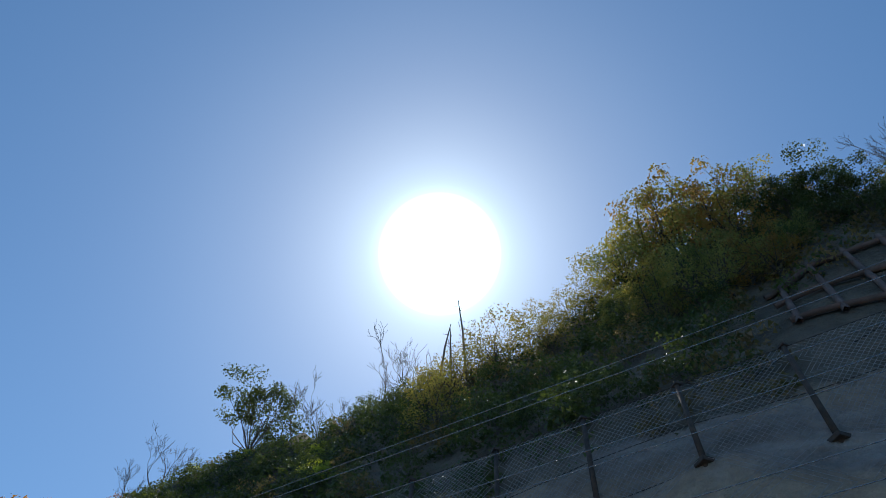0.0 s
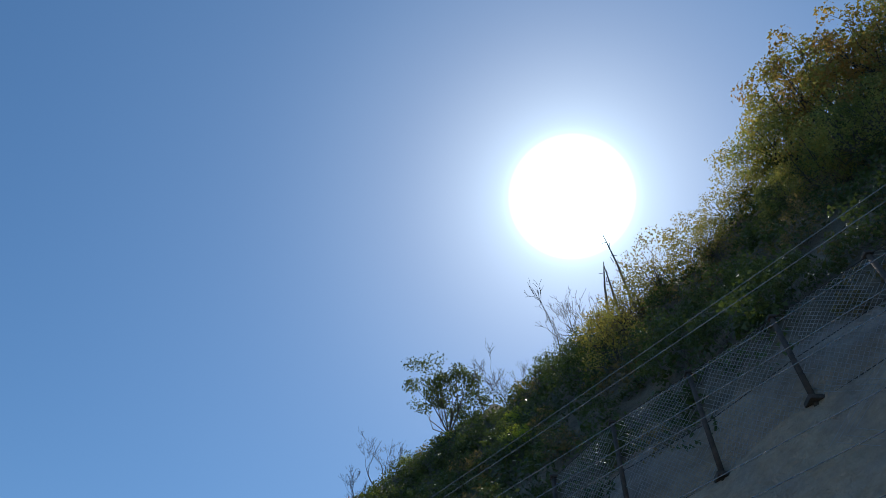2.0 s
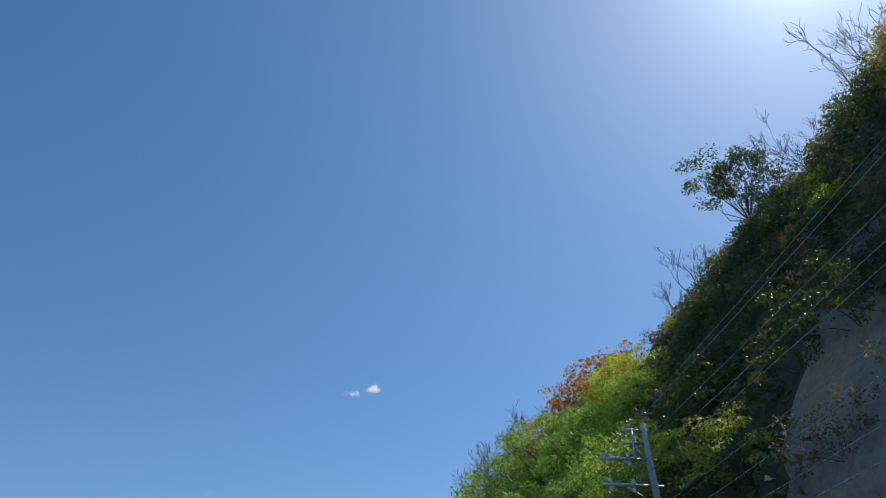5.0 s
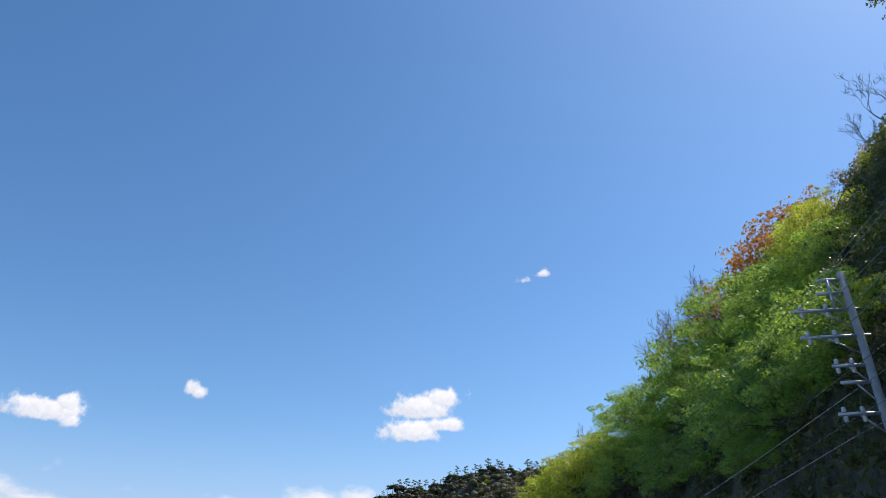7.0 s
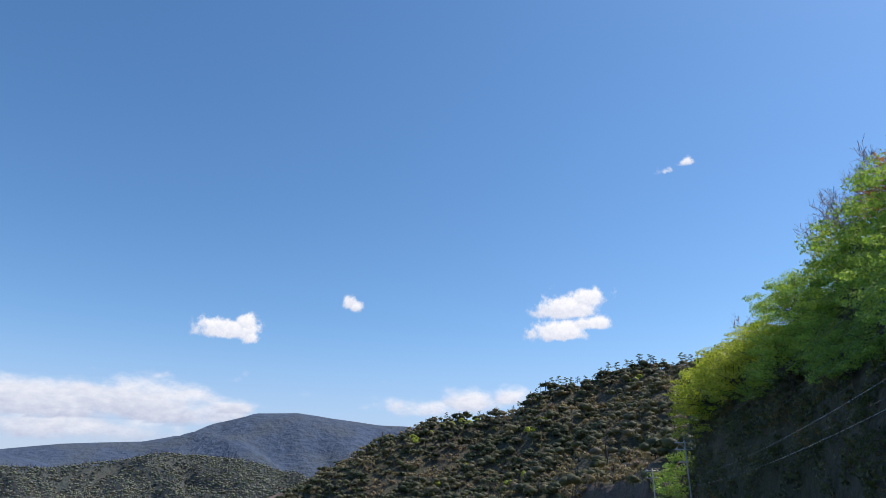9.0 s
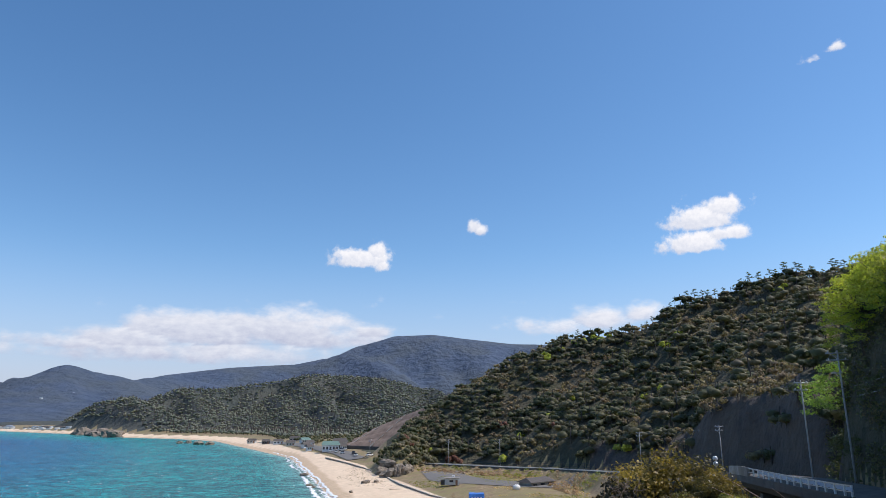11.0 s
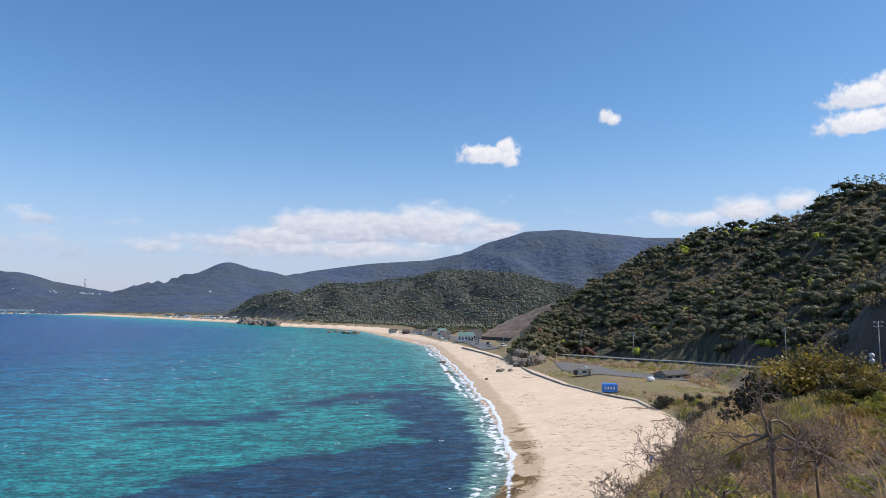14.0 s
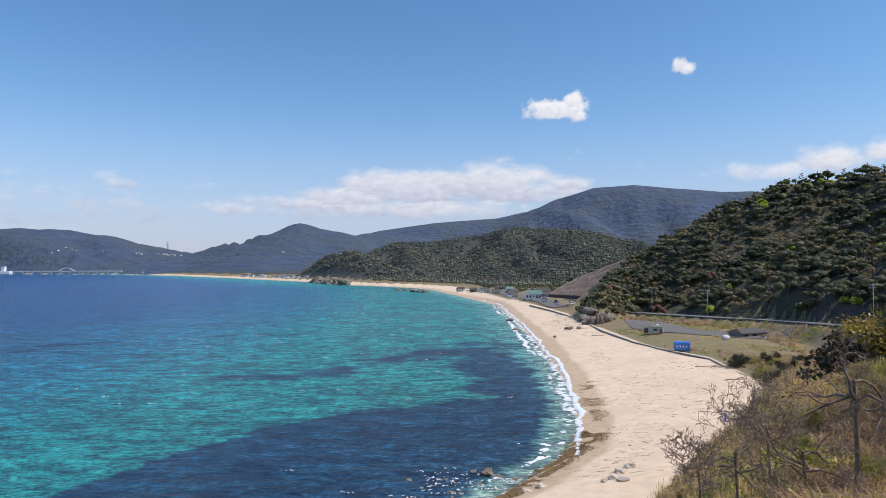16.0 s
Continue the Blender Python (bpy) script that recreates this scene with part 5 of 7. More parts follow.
for (a, b), (c, d) in zip(zip(TOPS, TOPS[1:]), zip(FEET, FEET[1:])):
    under("netting", netting(a, b, c, d, 0.105, 0.0075, NET_WIRE, 0.12), fence, "grey diamond wire netting")
    for k in (0.0, 0.5, 0.97):
        rod_part("cable", a.lerp(c, k), b.lerp(d, k), 0.012, RUSTY, fence, sides=5)
drape = thing("slope_netting", "wire netting laid over the rock slope", "netting")
for s0, s1 in zip(FENCE_S[:5], FENCE_S[1:6]):
    q = []
    for s, n in ((s0, 13.2), (s1, 13.2), (s0, 9.0), (s1, 9.0)):
        p = spur_point(s, n)
        p.z = float(ground_z(p.x, p.y)) + 0.35
        q.append(p)
    under("netting", netting(q[0], q[1], q[2], q[3], 0.16, 0.0055, NET_WIRE, 0.25), drape)
    rod_part("cable", q[0].lerp(q[2], 0.5) + Vector((0, 0, 0.3)), q[1].lerp(q[3], 0.5) + Vector((0, 0, 0.3)), 0.02, RUSTY, drape, sides=5)


# a small crib of concrete beams on the slope above the fence
crib = thing("crib_frame", "reddish-brown concrete crib frame on the slope above the fence", "retaining frame")


def crib_beam(s0, n0, s1, n1, wide):
    """A squared beam that follows the slope."""
    segs, last = [], None
    for k in range(9):
        p = spur_point(s0 + (s1 - s0) * k / 8, n0 + (n1 - n0) * k / 8)
        p.z = float(ground_z(p.x, p.y)) + 0.32
        if last:
            segs.append((*last, *p, wide, wide))
        last = p
    v, f = tubes(segs, 4)
    under("beam", mesh_of("beam", v, f, CRIB), crib)


for s in (-2.6, -3.9, -5.2, -6.5, -7.8):
    crib_beam(s, 17.0, s - 0.5, 19.8, 0.12)
for n in (17.2, 18.4, 19.6):
    crib_beam(-2.4, n, -8.4, n, 0.14)


# ---- behind the beach ----
def wall_along(name, pts, base, top, thick, mat, label, coping=None):
    ob = thing(name, label, "wall")
    pts = [Vector((*p, 0)) for p in pts]
    fine = []
    for p, q in zip(pts, pts[1:]):
        n = max(2, int((q - p).length / 4))
        fine += [p.lerp(q, k / n) for k in range(n)]
    fine.append(pts[-1])
    for nm, lo, hi, th, mt in (("wall", base, top, thick, mat), ("coping", top + 0.004, top + 0.16, thick + 0.2, coping or mat)):
        v, f = [], []
        for i, p in enumerate(fine):
            d = (fine[min(i + 1, len(fine) - 1)] - fine[max(i - 1, 0)]).normalized()
            n = Vector((d.y, -d.x, 0)) * th / 2
            jig = 0.12 * noise.noise(p * 0.3)
            v += [tuple(p - n + Vector((0, 0, lo))), tuple(p + n + Vector((0, 0, lo))), tuple(p + n + Vector((0, 0, hi + jig))), tuple(p - n + Vector((0, 0, hi + jig)))]
        for i in range(len(fine) - 1):
            for j in range(4):
                a, b = i * 4 + j, i * 4 + (j + 1) % 4
                f.append((a, b, b + 4, a + 4))
        f += [(3, 2, 1, 0), tuple(len(v) - 4 + j for j in range(4))]
        under(nm, mesh_of(nm, v, [np.array(f)], mt), ob)
    return ob


wall_along("sea_wall", [(58.5, 138), (60, 149), (57.5, 157), (54.5, 169), (52.5, 183), (51.5, 215), (53, 245), (53, 282), (51.5, 313), (47, 360)], 1.2, 3.15, 0.45, WALL_STONE, "old stone sea wall with pale coping behind the beach", TAN_STONE)


def lane(name, pts, width, label, lift=0.06):
    """A paved strip that follows the ground."""
    v, f = [], []
    fine = []
    pts = [Vector((*p, 0)) for p in pts]
    for p, q in zip(pts, pts[1:]):
        n = max(2, int((q - p).length / 2))
        fine += [p.lerp(q, k / n) for k in range(n)]
    fine.append(pts[-1])
    for i, p in enumerate(fine):
        d = (fine[min(i + 1, len(fine) - 1)] - fine[max(i - 1, 0)]).normalized()
        n = Vector((d.y, -d.x, 0))
        for k in range(5):
            q = p + n * width * (k / 4 - 0.5)
            v.append((q.x, q.y, float(ground_z(q.x, q.y)) + lift))
    for i in range(len(fine) - 1):
        for k in range(4):
            a = i * 5 + k
            f.append((a, a + 1, a + 6, a + 5))
    return tagged(new(name, mesh_of(name, v, np.array(f), ASPHALT)), label, "pavement", kind="structure")


lane("pavement", [(72, 238), (68, 214), (71, 199), (81, 186), (93, 178)], 14, "worn grey asphalt yard behind the sea wall", 0.15)
lane("pavement", [(58, 330), (58, 380), (52, 440), (42, 520), (24, 600)], 9, "grey asphalt village road beside the beach", 0.35)


def gable_house(name, label, at, size, wall_mat, roof_mat, turn, overhang=0.5, rise=0.35, door=None, openings=2, category="house"):
    """Walls, a pitched roof with eaves, windows with frames, and a door."""
    w, d, h = size
    ob = thing(name, label, category, "", at, turn)
    part("wall", box_bm((w, d, h), (0, 0, h / 2 - 0.2), 0.03), wall_mat, ob)
    bm = bmesh.new()
    rw, rd, rh = w / 2 + overhang, d / 2 + overhang, d * rise
    low, high = h - 0.25, h - 0.25 + rh
    vs = [bm.verts.new(c) for c in ((-rw, -rd, low), (rw, -rd, low), (rw, rd, low), (-rw, rd, low), (-rw * 0.82, 0, high), (rw * 0.82, 0, high))]
    for f in ((0, 1, 5, 4), (2, 3, 4, 5), (1, 2, 5), (3, 0, 4), (3, 2, 1, 0)):
        bm.faces.new([vs[i] for i in f])
    part("roof", bm, roof_mat, ob)
    for side in (-1, 1):
        for k in range(openings):
            x = w * ((k + 0.5) / openings - 0.5)
            win = part("window", box_bm((w / openings * 0.5, 0.1, h * 0.36), (x, side * d / 2, h * 0.52), 0.01), GLASS_DARK, ob)
            part("frame", box_bm((w / openings * 0.58, 0.06, h * 0.05), (x, side * (d / 2 + 0.03), h * 0.72)), WHITE, win)
    part("door", box_bm((0.95, 0.1, min(2.0, h * 0.75)), (w * 0.32, -d / 2 - 0.02, min(2.0, h * 0.75) / 2 - 0.2), 0.01), door or ORANGE_WOOD, ob)
    return ob


hut = thing("beach_hut", "small cream flat-roofed hut with a dark window and brown door", "hut", "", (62.5, 195, float(ground_z(65.5, 193))), -0.35, 0.66)
part("wall", box_bm((6.2, 3.4, 2.8), (0, 0, 1.3), 0.03), PLASTER, hut)
part("roof", box_bm((7.0, 4.2, 0.22), (0, 0, 2.83), 0.03), CONCRETE, hut)
part("window", box_bm((1.7, 0.1, 0.9), (-0.2, -1.7, 1.5), 0.01), GLASS_DARK, hut)
part("door", box_bm((0.95, 0.1, 1.95), (2.1, -1.71, 0.95), 0.01), ORANGE_WOOD, hut)
part("water_tank", box_bm((1.3, 1.1, 0.7), (0.6, 0.8, 3.3), 0.2), WHITE, hut, "white roof tank")
part("lean_to", box_bm((1.8, 2.4, 2.1), (-4.1, 0.2, 0.95), 0.03), DARK_ROOF, hut, "dark wooden lean-to")
stall = thing("covered_stall", "stall wrapped in a bright blue plastic sheet", "stall", "", (58.6, 163, float(ground_z(58.6, 163)) + 0.1), -0.3)
bm = box_bm((3.7, 2.4, 2.0), (0, 0, 1.1), 0.12)
bmesh.ops.subdivide_edges(bm, edges=bm.edges[:], cuts=3, use_grid_fill=True)
for vtx in bm.verts:
    vtx.co += Vector((noise.noise(vtx.co * 1.7), noise.noise(vtx.co * 1.7 + Vector((5, 0, 0))), noise.noise(vtx.co * 1.7 + Vector((0, 5, 0))))) * 0.12
part("sheet", bm, BLUE_TARP, stall)
for dx in (-1.7, 1.7):
    for dy in (-1.0, 1.0):
        rod_part("leg", (dx, dy, -0.2), (dx, dy, 0.3), 0.05, DARK_STEEL, stall, sides=6)
for k in range(4):
    part("sign_bar", box_bm((0.35, 0.03, 0.5), (-1.1 + 0.7 * k, -1.36, 1.1)), WHITE, stall, "pale painted bar")
shed = gable_house("boat_shed", "long low shed with a dark pitched roof", (84.5, 184, float(ground_z(84.5, 184)) - 0.4), (10, 4.5, 1.7), CONCRETE, DARK_ROOF, 0.45, 0.6, 0.25, openings=3, category="shed")
tank = thing("round_tank", "white rounded plastic tank beside the shed", "tank", "", (74.0, 174, float(ground_z(74.0, 174)) - 0.2), 0, 0.8)
bm = bmesh.new()
bmesh.ops.create_uvsphere(bm, u_segments=20, v_segments=12, radius=1.1, matrix=Matrix.Translation((0, 0, 1.0)) @ Matrix.Diagonal((1.2, 1, 0.95, 1)))
part("body", bm, WHITE, tank)
part("lid", box_bm((0.6, 0.6, 0.15), (0, 0, 2.08), 0.05), DARK_STEEL, tank)

gable_house("guest_house", "white two-storey house with a green sheet roof near the beach", (55, 402, float(ground_z(55, 402))), (9.5, 6.5, 4.0), WHITE, GREEN_ROOF, -0.15, 0.7, 0.32, openings=5)
gable_house("house", "white house with a grey roof beside the village road", (66, 440, float(ground_z(66, 440))), (9, 7, 3.4), WHITE, DARK_ROOF, -0.2, openings=3)
for x, y, w, mat, roof, lab in ((40, 500, 8, PLASTER, DARK_ROOF, "cream house with a dark roof"), (34, 540, 10, WHITE, DARK_ROOF, "white house with a dark roof"), (26, 565, 8, DARK_ROOF, DARK_ROOF, "dark weathered wooden house"), (16, 600, 9, PLASTER, DARK_ROOF, "cream house by the far beach"), (52, 520, 9, WHITE, GREEN_ROOF, "white house with a green roof"), (48, 560, 10, PLASTER, DARK_ROOF, "cream village house with a dark roof"), (50, 470, 7, WHITE, DARK_ROOF, "small white house beside the road"), (46, 455, 6, WHITE, DARK_ROOF, "low white house"), (58, 425, 6, PLASTER, DARK_ROOF, "small cream house"), (64, 412, 5, WHITE, DARK_ROOF, "small white house with a dark roof"), (46, 430, 5, WHITE, DARK_ROOF, "white cottage with a grey roof")):
    gable_house("house", lab + " in the village", (x, y, float(ground_z(x, y))), (w * 0.75, 4.6, 2.5), mat, roof, rng.uniform(-0.4, 0.4), openings=3)


def car(at, turn, paint):
    ob = thing("car", "small parked car on the village road", "car", "parked cars", at, turn)
    bm = box_bm((3.6, 1.6, 0.6), (0, 0, 0.62), 0.12)
    part("body", bm, paint, ob)
    bm = box_bm((2.1, 1.45, 0.62), (-0.15, 0, 1.2), 0.1)
    for vtx in bm.verts:
        if vtx.co.z > 1.2:
            vtx.co.x = -0.15 + (vtx.co.x + 0.15) * 0.75
    cabin = part("cabin", bm, GLASS_DARK, ob, "dark car windows")
    part("roof", box_bm((1.5, 1.38, 0.06), (-0.15, 0, 1.53), 0.02), paint, ob)
    for x in (-1.15, 1.15):
        for y in (-0.78, 0.78):
            w = rod_part("wheel", (x, y - 0.1, 0.3), (x, y + 0.1, 0.3), 0.3, DARK_STEEL, ob, sides=14)
    return ob


for x, y, t, m in ((60, 345, 1.4, WHITE), (63, 325, 0.6, WHITE), (57, 370, 1.6, GALV), (63, 398, 1.5, WHITE), (61, 358, 1.5, DARK_STEEL), (56, 385, 1.4, WHITE), (60, 392, 0.3, GALV), (54, 395, 1.4, WHITE)):
    car((x, y, float(ground_z(x, y)) + 0.35), t, m)

# the terraced brown slope with its retaining wall
slope = thing("cut_slope", "terraced bare brown slope above a grey retaining wall", "slope")
A, B = Vector((62, 428, 3.5)), Vector((88, 386, 3.5))
up = Vector((26, 8, 0))
v, f = [], []
rows, cols = 14, 18
for i in range(rows):
    t = i / (rows - 1)
    for j in range(cols):
        u = j / (cols - 1)
        p = A.lerp(B, u) + up * t + Vector((0, 0, 27 * t * (0.45 + 0.55 * u) + (1.3 if i % 3 == 0 else 0) + 0.4 * noise.noise(Vector((u * 9, t * 7, 0)))))
        v.append(tuple(p))
for i in range(rows - 1):
    for j in range(cols - 1):
        a = i * cols + j
        f.append((a, a + 1, a + cols + 1, a + cols))
under("face", mesh_of("face", v, np.array(f), BROWN_SLOPE), slope)
mid = A.lerp(B, 0.5) - Vector((1.2, 0.4, 0))
part("retaining_wall", box_bm((0.8, (B - A).length, 3.2), (mid.x, mid.y, 5.0), 0.05, math.atan2((B - A).y, (B - A).x) - math.pi / 2), DARK_ROOF, slope, "dark grey retaining wall")
for u in (0.12, 0.55):
    segs = [(*(A.lerp(B, u) + up * t0 + Vector((0, 0, 27 * t0 * (0.45 + 0.55 * u) + 0.7))), *(A.lerp(B, u) + up * (t0 + 0.12) + Vector((0, 0, 27 * (t0 + 0.12) * (0.45 + 0.55 * u) + 0.7))), 0.3, 0.3) for t0 in np.arange(0.05, 0.9, 0.12)]
    v, f = tubes(segs, 4)
    under("drain_channel", mesh_of("drain_channel", v, f, CONCRETE), slope)


# ---- rocks ----
def rock_mesh(rng, flat=0.6):
    bm = bmesh.new()
    bmesh.ops.create_icosphere(bm, subdivisions=3, radius=1)
    o = Vector(rng.uniform(-50, 50, 3))
    for vtx in bm.verts:
        d = 1 + 0.55 * noise.noise(vtx.co * 1.1 + o) + 0.22 * noise.noise(vtx.co * 3 + o)
        vtx.co = Vector((vtx.co.x * d, vtx.co.y * d, vtx.co.z * d * flat))
    me = bpy.data.meshes.new("rock")
    bm.to_mesh(me)
    bm.free()
    return me


def rocks(spots, mat, label, group, seed):
    r2 = np.random.default_rng(seed)
    shapes = []
    for _ in range(5):
        me = rock_mesh(r2)
        me.materials.append(mat)
        shapes.append(me)
    for x, y, z, size in spots:
        if mat == STONE and y < 400:
            z = float(ground_z(x, y)) + 0.1 * size
        ob = new("rock", shapes[r2.integers(5)])
        ob.matrix_basis = Matrix.LocRotScale((x, y, z), Euler((0, 0, r2.uniform(0, 6.28))), Vector((size, size * r2.uniform(0.7, 1.1), size)))
        tagged(ob, label, "rock", group)


spots = [(5, 77, 0.1, 0.85), (3.4, 78, 0.0, 0.5), (6.3, 76.2, 0, 0.45)]
for _ in range(26):
    x, y = rng.normal(1.5, 4.5), rng.normal(70.5, 3.4)
    if x < shore_x(y) - 0.5:
        spots.append((x, y, -0.1, rng.uniform(0.18, 0.5)))
spots += [(8, 75.2, 0.0, 0.4), (11, 78.5, 0.05, 0.3)]
rocks(spots, SEA_ROCK, "wet brown rock awash in the shallows", "rocks in the shallows", 3)
rocks([(19, 72, 0.9, 0.6), (20.6, 73.6, 1.0, 0.65), (10.2, 70.2, 0.45, 0.6), (8.6, 69, 0.3, 0.5), (16.6, 69, 0.9, 0.4), (17.6, 69.6, 1.0, 0.5), (18.5, 68.5, 1.2, 0.6), (17.8, 87.5, 0.6, 0.25), (18.8, 87.2, 0.7, 0.25), (23.5, 84, 1.4, 0.2)], STONE, "pale rounded boulder on the sand", "boulders on the beach", 4)
rocks([(44, 232, 2.0, 1.5), (47.5, 231, 2.2, 1.3), (53, 241, 3.5, 2.6), (57, 244, 4.5, 3.0), (60, 248, 5, 2.8), (56, 252, 6, 3.4), (53, 249, 4.4, 2.4)], CRAG, "weathered grey-brown crag at the foot of the headland", "crags of the headland", 5)
for x, y, size, tall in ((53.5, 238, 2.0, 2.2), (56.0, 237, 2.2, 3.0), (58.5, 239, 2.4, 2.6), (61.0, 242, 2.6, 2.4)):
    me = rock_mesh(rng, 0.9)
    me.materials.append(CRAG)
    ob = new("rock", me)
    ob.matrix_basis = Matrix.LocRotScale((x, y, float(ground_z(x, y)) + 0.3 * tall), Euler((0, 0, rng.uniform(0, 6.28))), Vector((size * 0.7, size * 0.7, tall)))
    tagged(ob, "upright weathered grey-brown crag at the foot of the headland", "rock", "crags of the headland")
rocks([(-45, 669, 0.3, 3.0), (-38, 668, 0.4, 3.4), (-27, 637, 0.6, 4.2), (-18, 624, 0.6, 3.8), (29.5, 294, 0.2, 1.6), (27.4, 250, 0.1, 1.3), (28, 244, 0.1, 0.9), (36, 214, 1.4, 0.6)], SEA_ROCK, "dark rock standing in the surf", "surf rocks", 6)
rocks([(-205 + 9 * k, 1052 - 20 * k, 2.0, 7.0 + 2.5 * (k % 3)) for k in range(9)], CRAG, "pale sea-worn rock at the foot of the wooded point", "rocks of the far point", 7)


# ---- foreground slope below the viewpoint ----
DRY = leafy("dry_grass", [(0.44, 0.28, 0.15), (0.62, 0.45, 0.24), (0.74, 0.58, 0.36), (0.52, 0.30, 0.20)], 0.55, 0.8)
SCRUB = leafy("scrub_leaves", [(0.13, 0.15, 0.035), (0.24, 0.255, 0.065), (0.35, 0.345, 0.10), (0.46, 0.36, 0.17)], 0.55, 0.6)
BROWN = leafy("withered_brush", [(0.25, 0.165, 0.125), (0.43, 0.295, 0.22), (0.60, 0.44, 0.345)], 0.5, 0.9)
MIXED = leafy("green_and_gold_leaves", [(0.06, 0.06, 0.028), (0.12, 0.105, 0.038), (0.21, 0.16, 0.048), (0.34, 0.245, 0.065), (0.46, 0.33, 0.085)], 0.5, 0.5, 0.35, 0.35)
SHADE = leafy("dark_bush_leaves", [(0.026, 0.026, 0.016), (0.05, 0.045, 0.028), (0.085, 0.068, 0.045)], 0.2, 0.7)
rng = np.random.default_rng(21)


def in_view(az0, az1, r0, r1, n, rng):
    az = np.radians(rng.uniform(az0, az1, n))
    r = np.sqrt(rng.uniform(r0 ** 2, r1 ** 2, n))
    x, y = r * np.sin(az), r * np.cos(az)
    z = ground_z(x, y)
    d = (x - 21) * 0.83 - (y - 62) * 0.55
    ok = (d > -0.2) & (from_road(x, y) < -4.2) & (z > 3.05)
    return np.column_stack([x, y, z])[ok]


def blades(rng, roots, per, height, spread, lean=0.5, width=0.022):
    """Tufts of bent grass blades, each two quads."""
    b = np.repeat(roots, per, 0) + rng.normal(0, 1, (len(roots) * per, 3)) * [spread, spread, 0.02]
    h = height * rng.uniform(0.5, 1.25, len(b))
    a = rng.uniform(0, 2 * math.pi, len(b))
    d = np.column_stack([np.cos(a), np.sin(a), np.zeros(len(b))])
    w = np.column_stack([-np.sin(a), np.cos(a), np.zeros(len(b))]) * width
    k = rng.uniform(0.15, 1.0, len(b)) * lean
    m = b + d * (h * k * 0.35)[:, None] + np.column_stack([0 * h, 0 * h, h * 0.6])
    t = b + d * (h * k)[:, None] + np.column_stack([0 * h, 0 * h, h * (1 - 0.35 * k)])
    v = np.stack([b - w, b + w, m + w * 0.8, m - w * 0.8, t], 1).reshape(-1, 3)
    o = np.arange(len(b))[:, None] * 5
    return v, [o + np.array([[0, 1, 2, 3]]), o + np.array([[3, 2, 4]])]


roots = np.vstack([in_view(10, 52, 7, 34, 4200, rng), in_view(10, 48, 34, 85, 2600, rng), in_view(26, 47, 34, 62, 1500, rng)])
keep = fbm(roots[:, 0], roots[:, 1], 6, 3, 71) > -0.12
v, f = blades(rng, roots[keep], 11, 0.5, 0.32, 0.9, 0.028)
tagged(new("dry_grass", mesh_of("dry_grass", v, f, DRY)), "long pale dry grass covering the slope", "grass", kind="stuff")
roots = np.vstack([in_view(10, 50, 9, 30, 700, rng), in_view(10, 46, 30, 120, 1800, rng), in_view(26, 47, 34, 62, 1200, rng)])
keep = fbm(roots[:, 0], roots[:, 1], 7, 3, 72) > 0.13
c = roots[keep] + [0, 0, 0.35]
v, f = clumps(rng, c, rng.uniform(0.35, 0.95, len(c)), 48, 0.17, 0.7, 0.7, simple=True)
tagged(new("green_scrub", mesh_of("green_scrub", v, f, SCRUB)), "low olive-green scrub among the dry grass", "scrub", kind="stuff")
roots = np.vstack([in_view(10, 50, 12, 34, 900, rng), in_view(10, 48, 34, 120, 2200, rng)])
keep = fbm(roots[:, 0], roots[:, 1], 9, 3, 73) > -0.04
v, f = blades(rng, roots[keep], 30, 1.0, 0.5, 1.3, 0.016)
tagged(new("withered_brush", mesh_of("withered_brush", v, f, BROWN)), "tangled brown withered brush on the slope", "brush", kind="stuff")
# the bank behind the beach and the edge of the lot
pts = sample(rng, 44, 92, 96, 176, 1.7, lambda x, y, z: (z > 3.3) & (from_road(x, y) < -5) & ((x - shore_x(y) - np.interp(y, BACK_Y, BACK_W)) > 0.4) & ((x - shore_x(y) - np.interp(y, BACK_Y, BACK_W)) < np.interp(y, [96, 120, 150, 176], [40, 22, 7, 3])) & (fbm(x, y, 8, 2, 75) > -0.22))
v, f = clumps(rng, pts + [0, 0, 0.4], rng.uniform(0.5, 1.3, len(pts)), 26, 0.34, 0.7)
tagged(new("bank_brush", mesh_of("bank_brush", v, f, BROWN)), "grey-brown brush on the bank behind the beach", "brush", kind="stuff")
pts = sample(rng, 60, 104, 120, 250, 2.0, lambda x, y, z: (from_road(x, y) < -4.6) & (from_road(x, y) > -16) & (fbm(x, y, 9, 2, 76) > -0.2))
brown = fbm(pts[:, 0], pts[:, 1], 12, 3, 78) < 0.08
for name, label, sel, mat in (("embankment_scrub", "patchy green scrub on the road embankment", ~brown, SCRUB), ("embankment_brush", "brown withered brush on the road embankment", brown, BROWN)):
    v, f = clumps(rng, pts[sel] + [0, 0, 0.3], rng.uniform(0.5, 1.3, sel.sum()), 26, 0.42, 0.7, 0.7, simple=True)
    tagged(new(name, mesh_of(name, v, f, mat)), label, "scrub", kind="stuff")

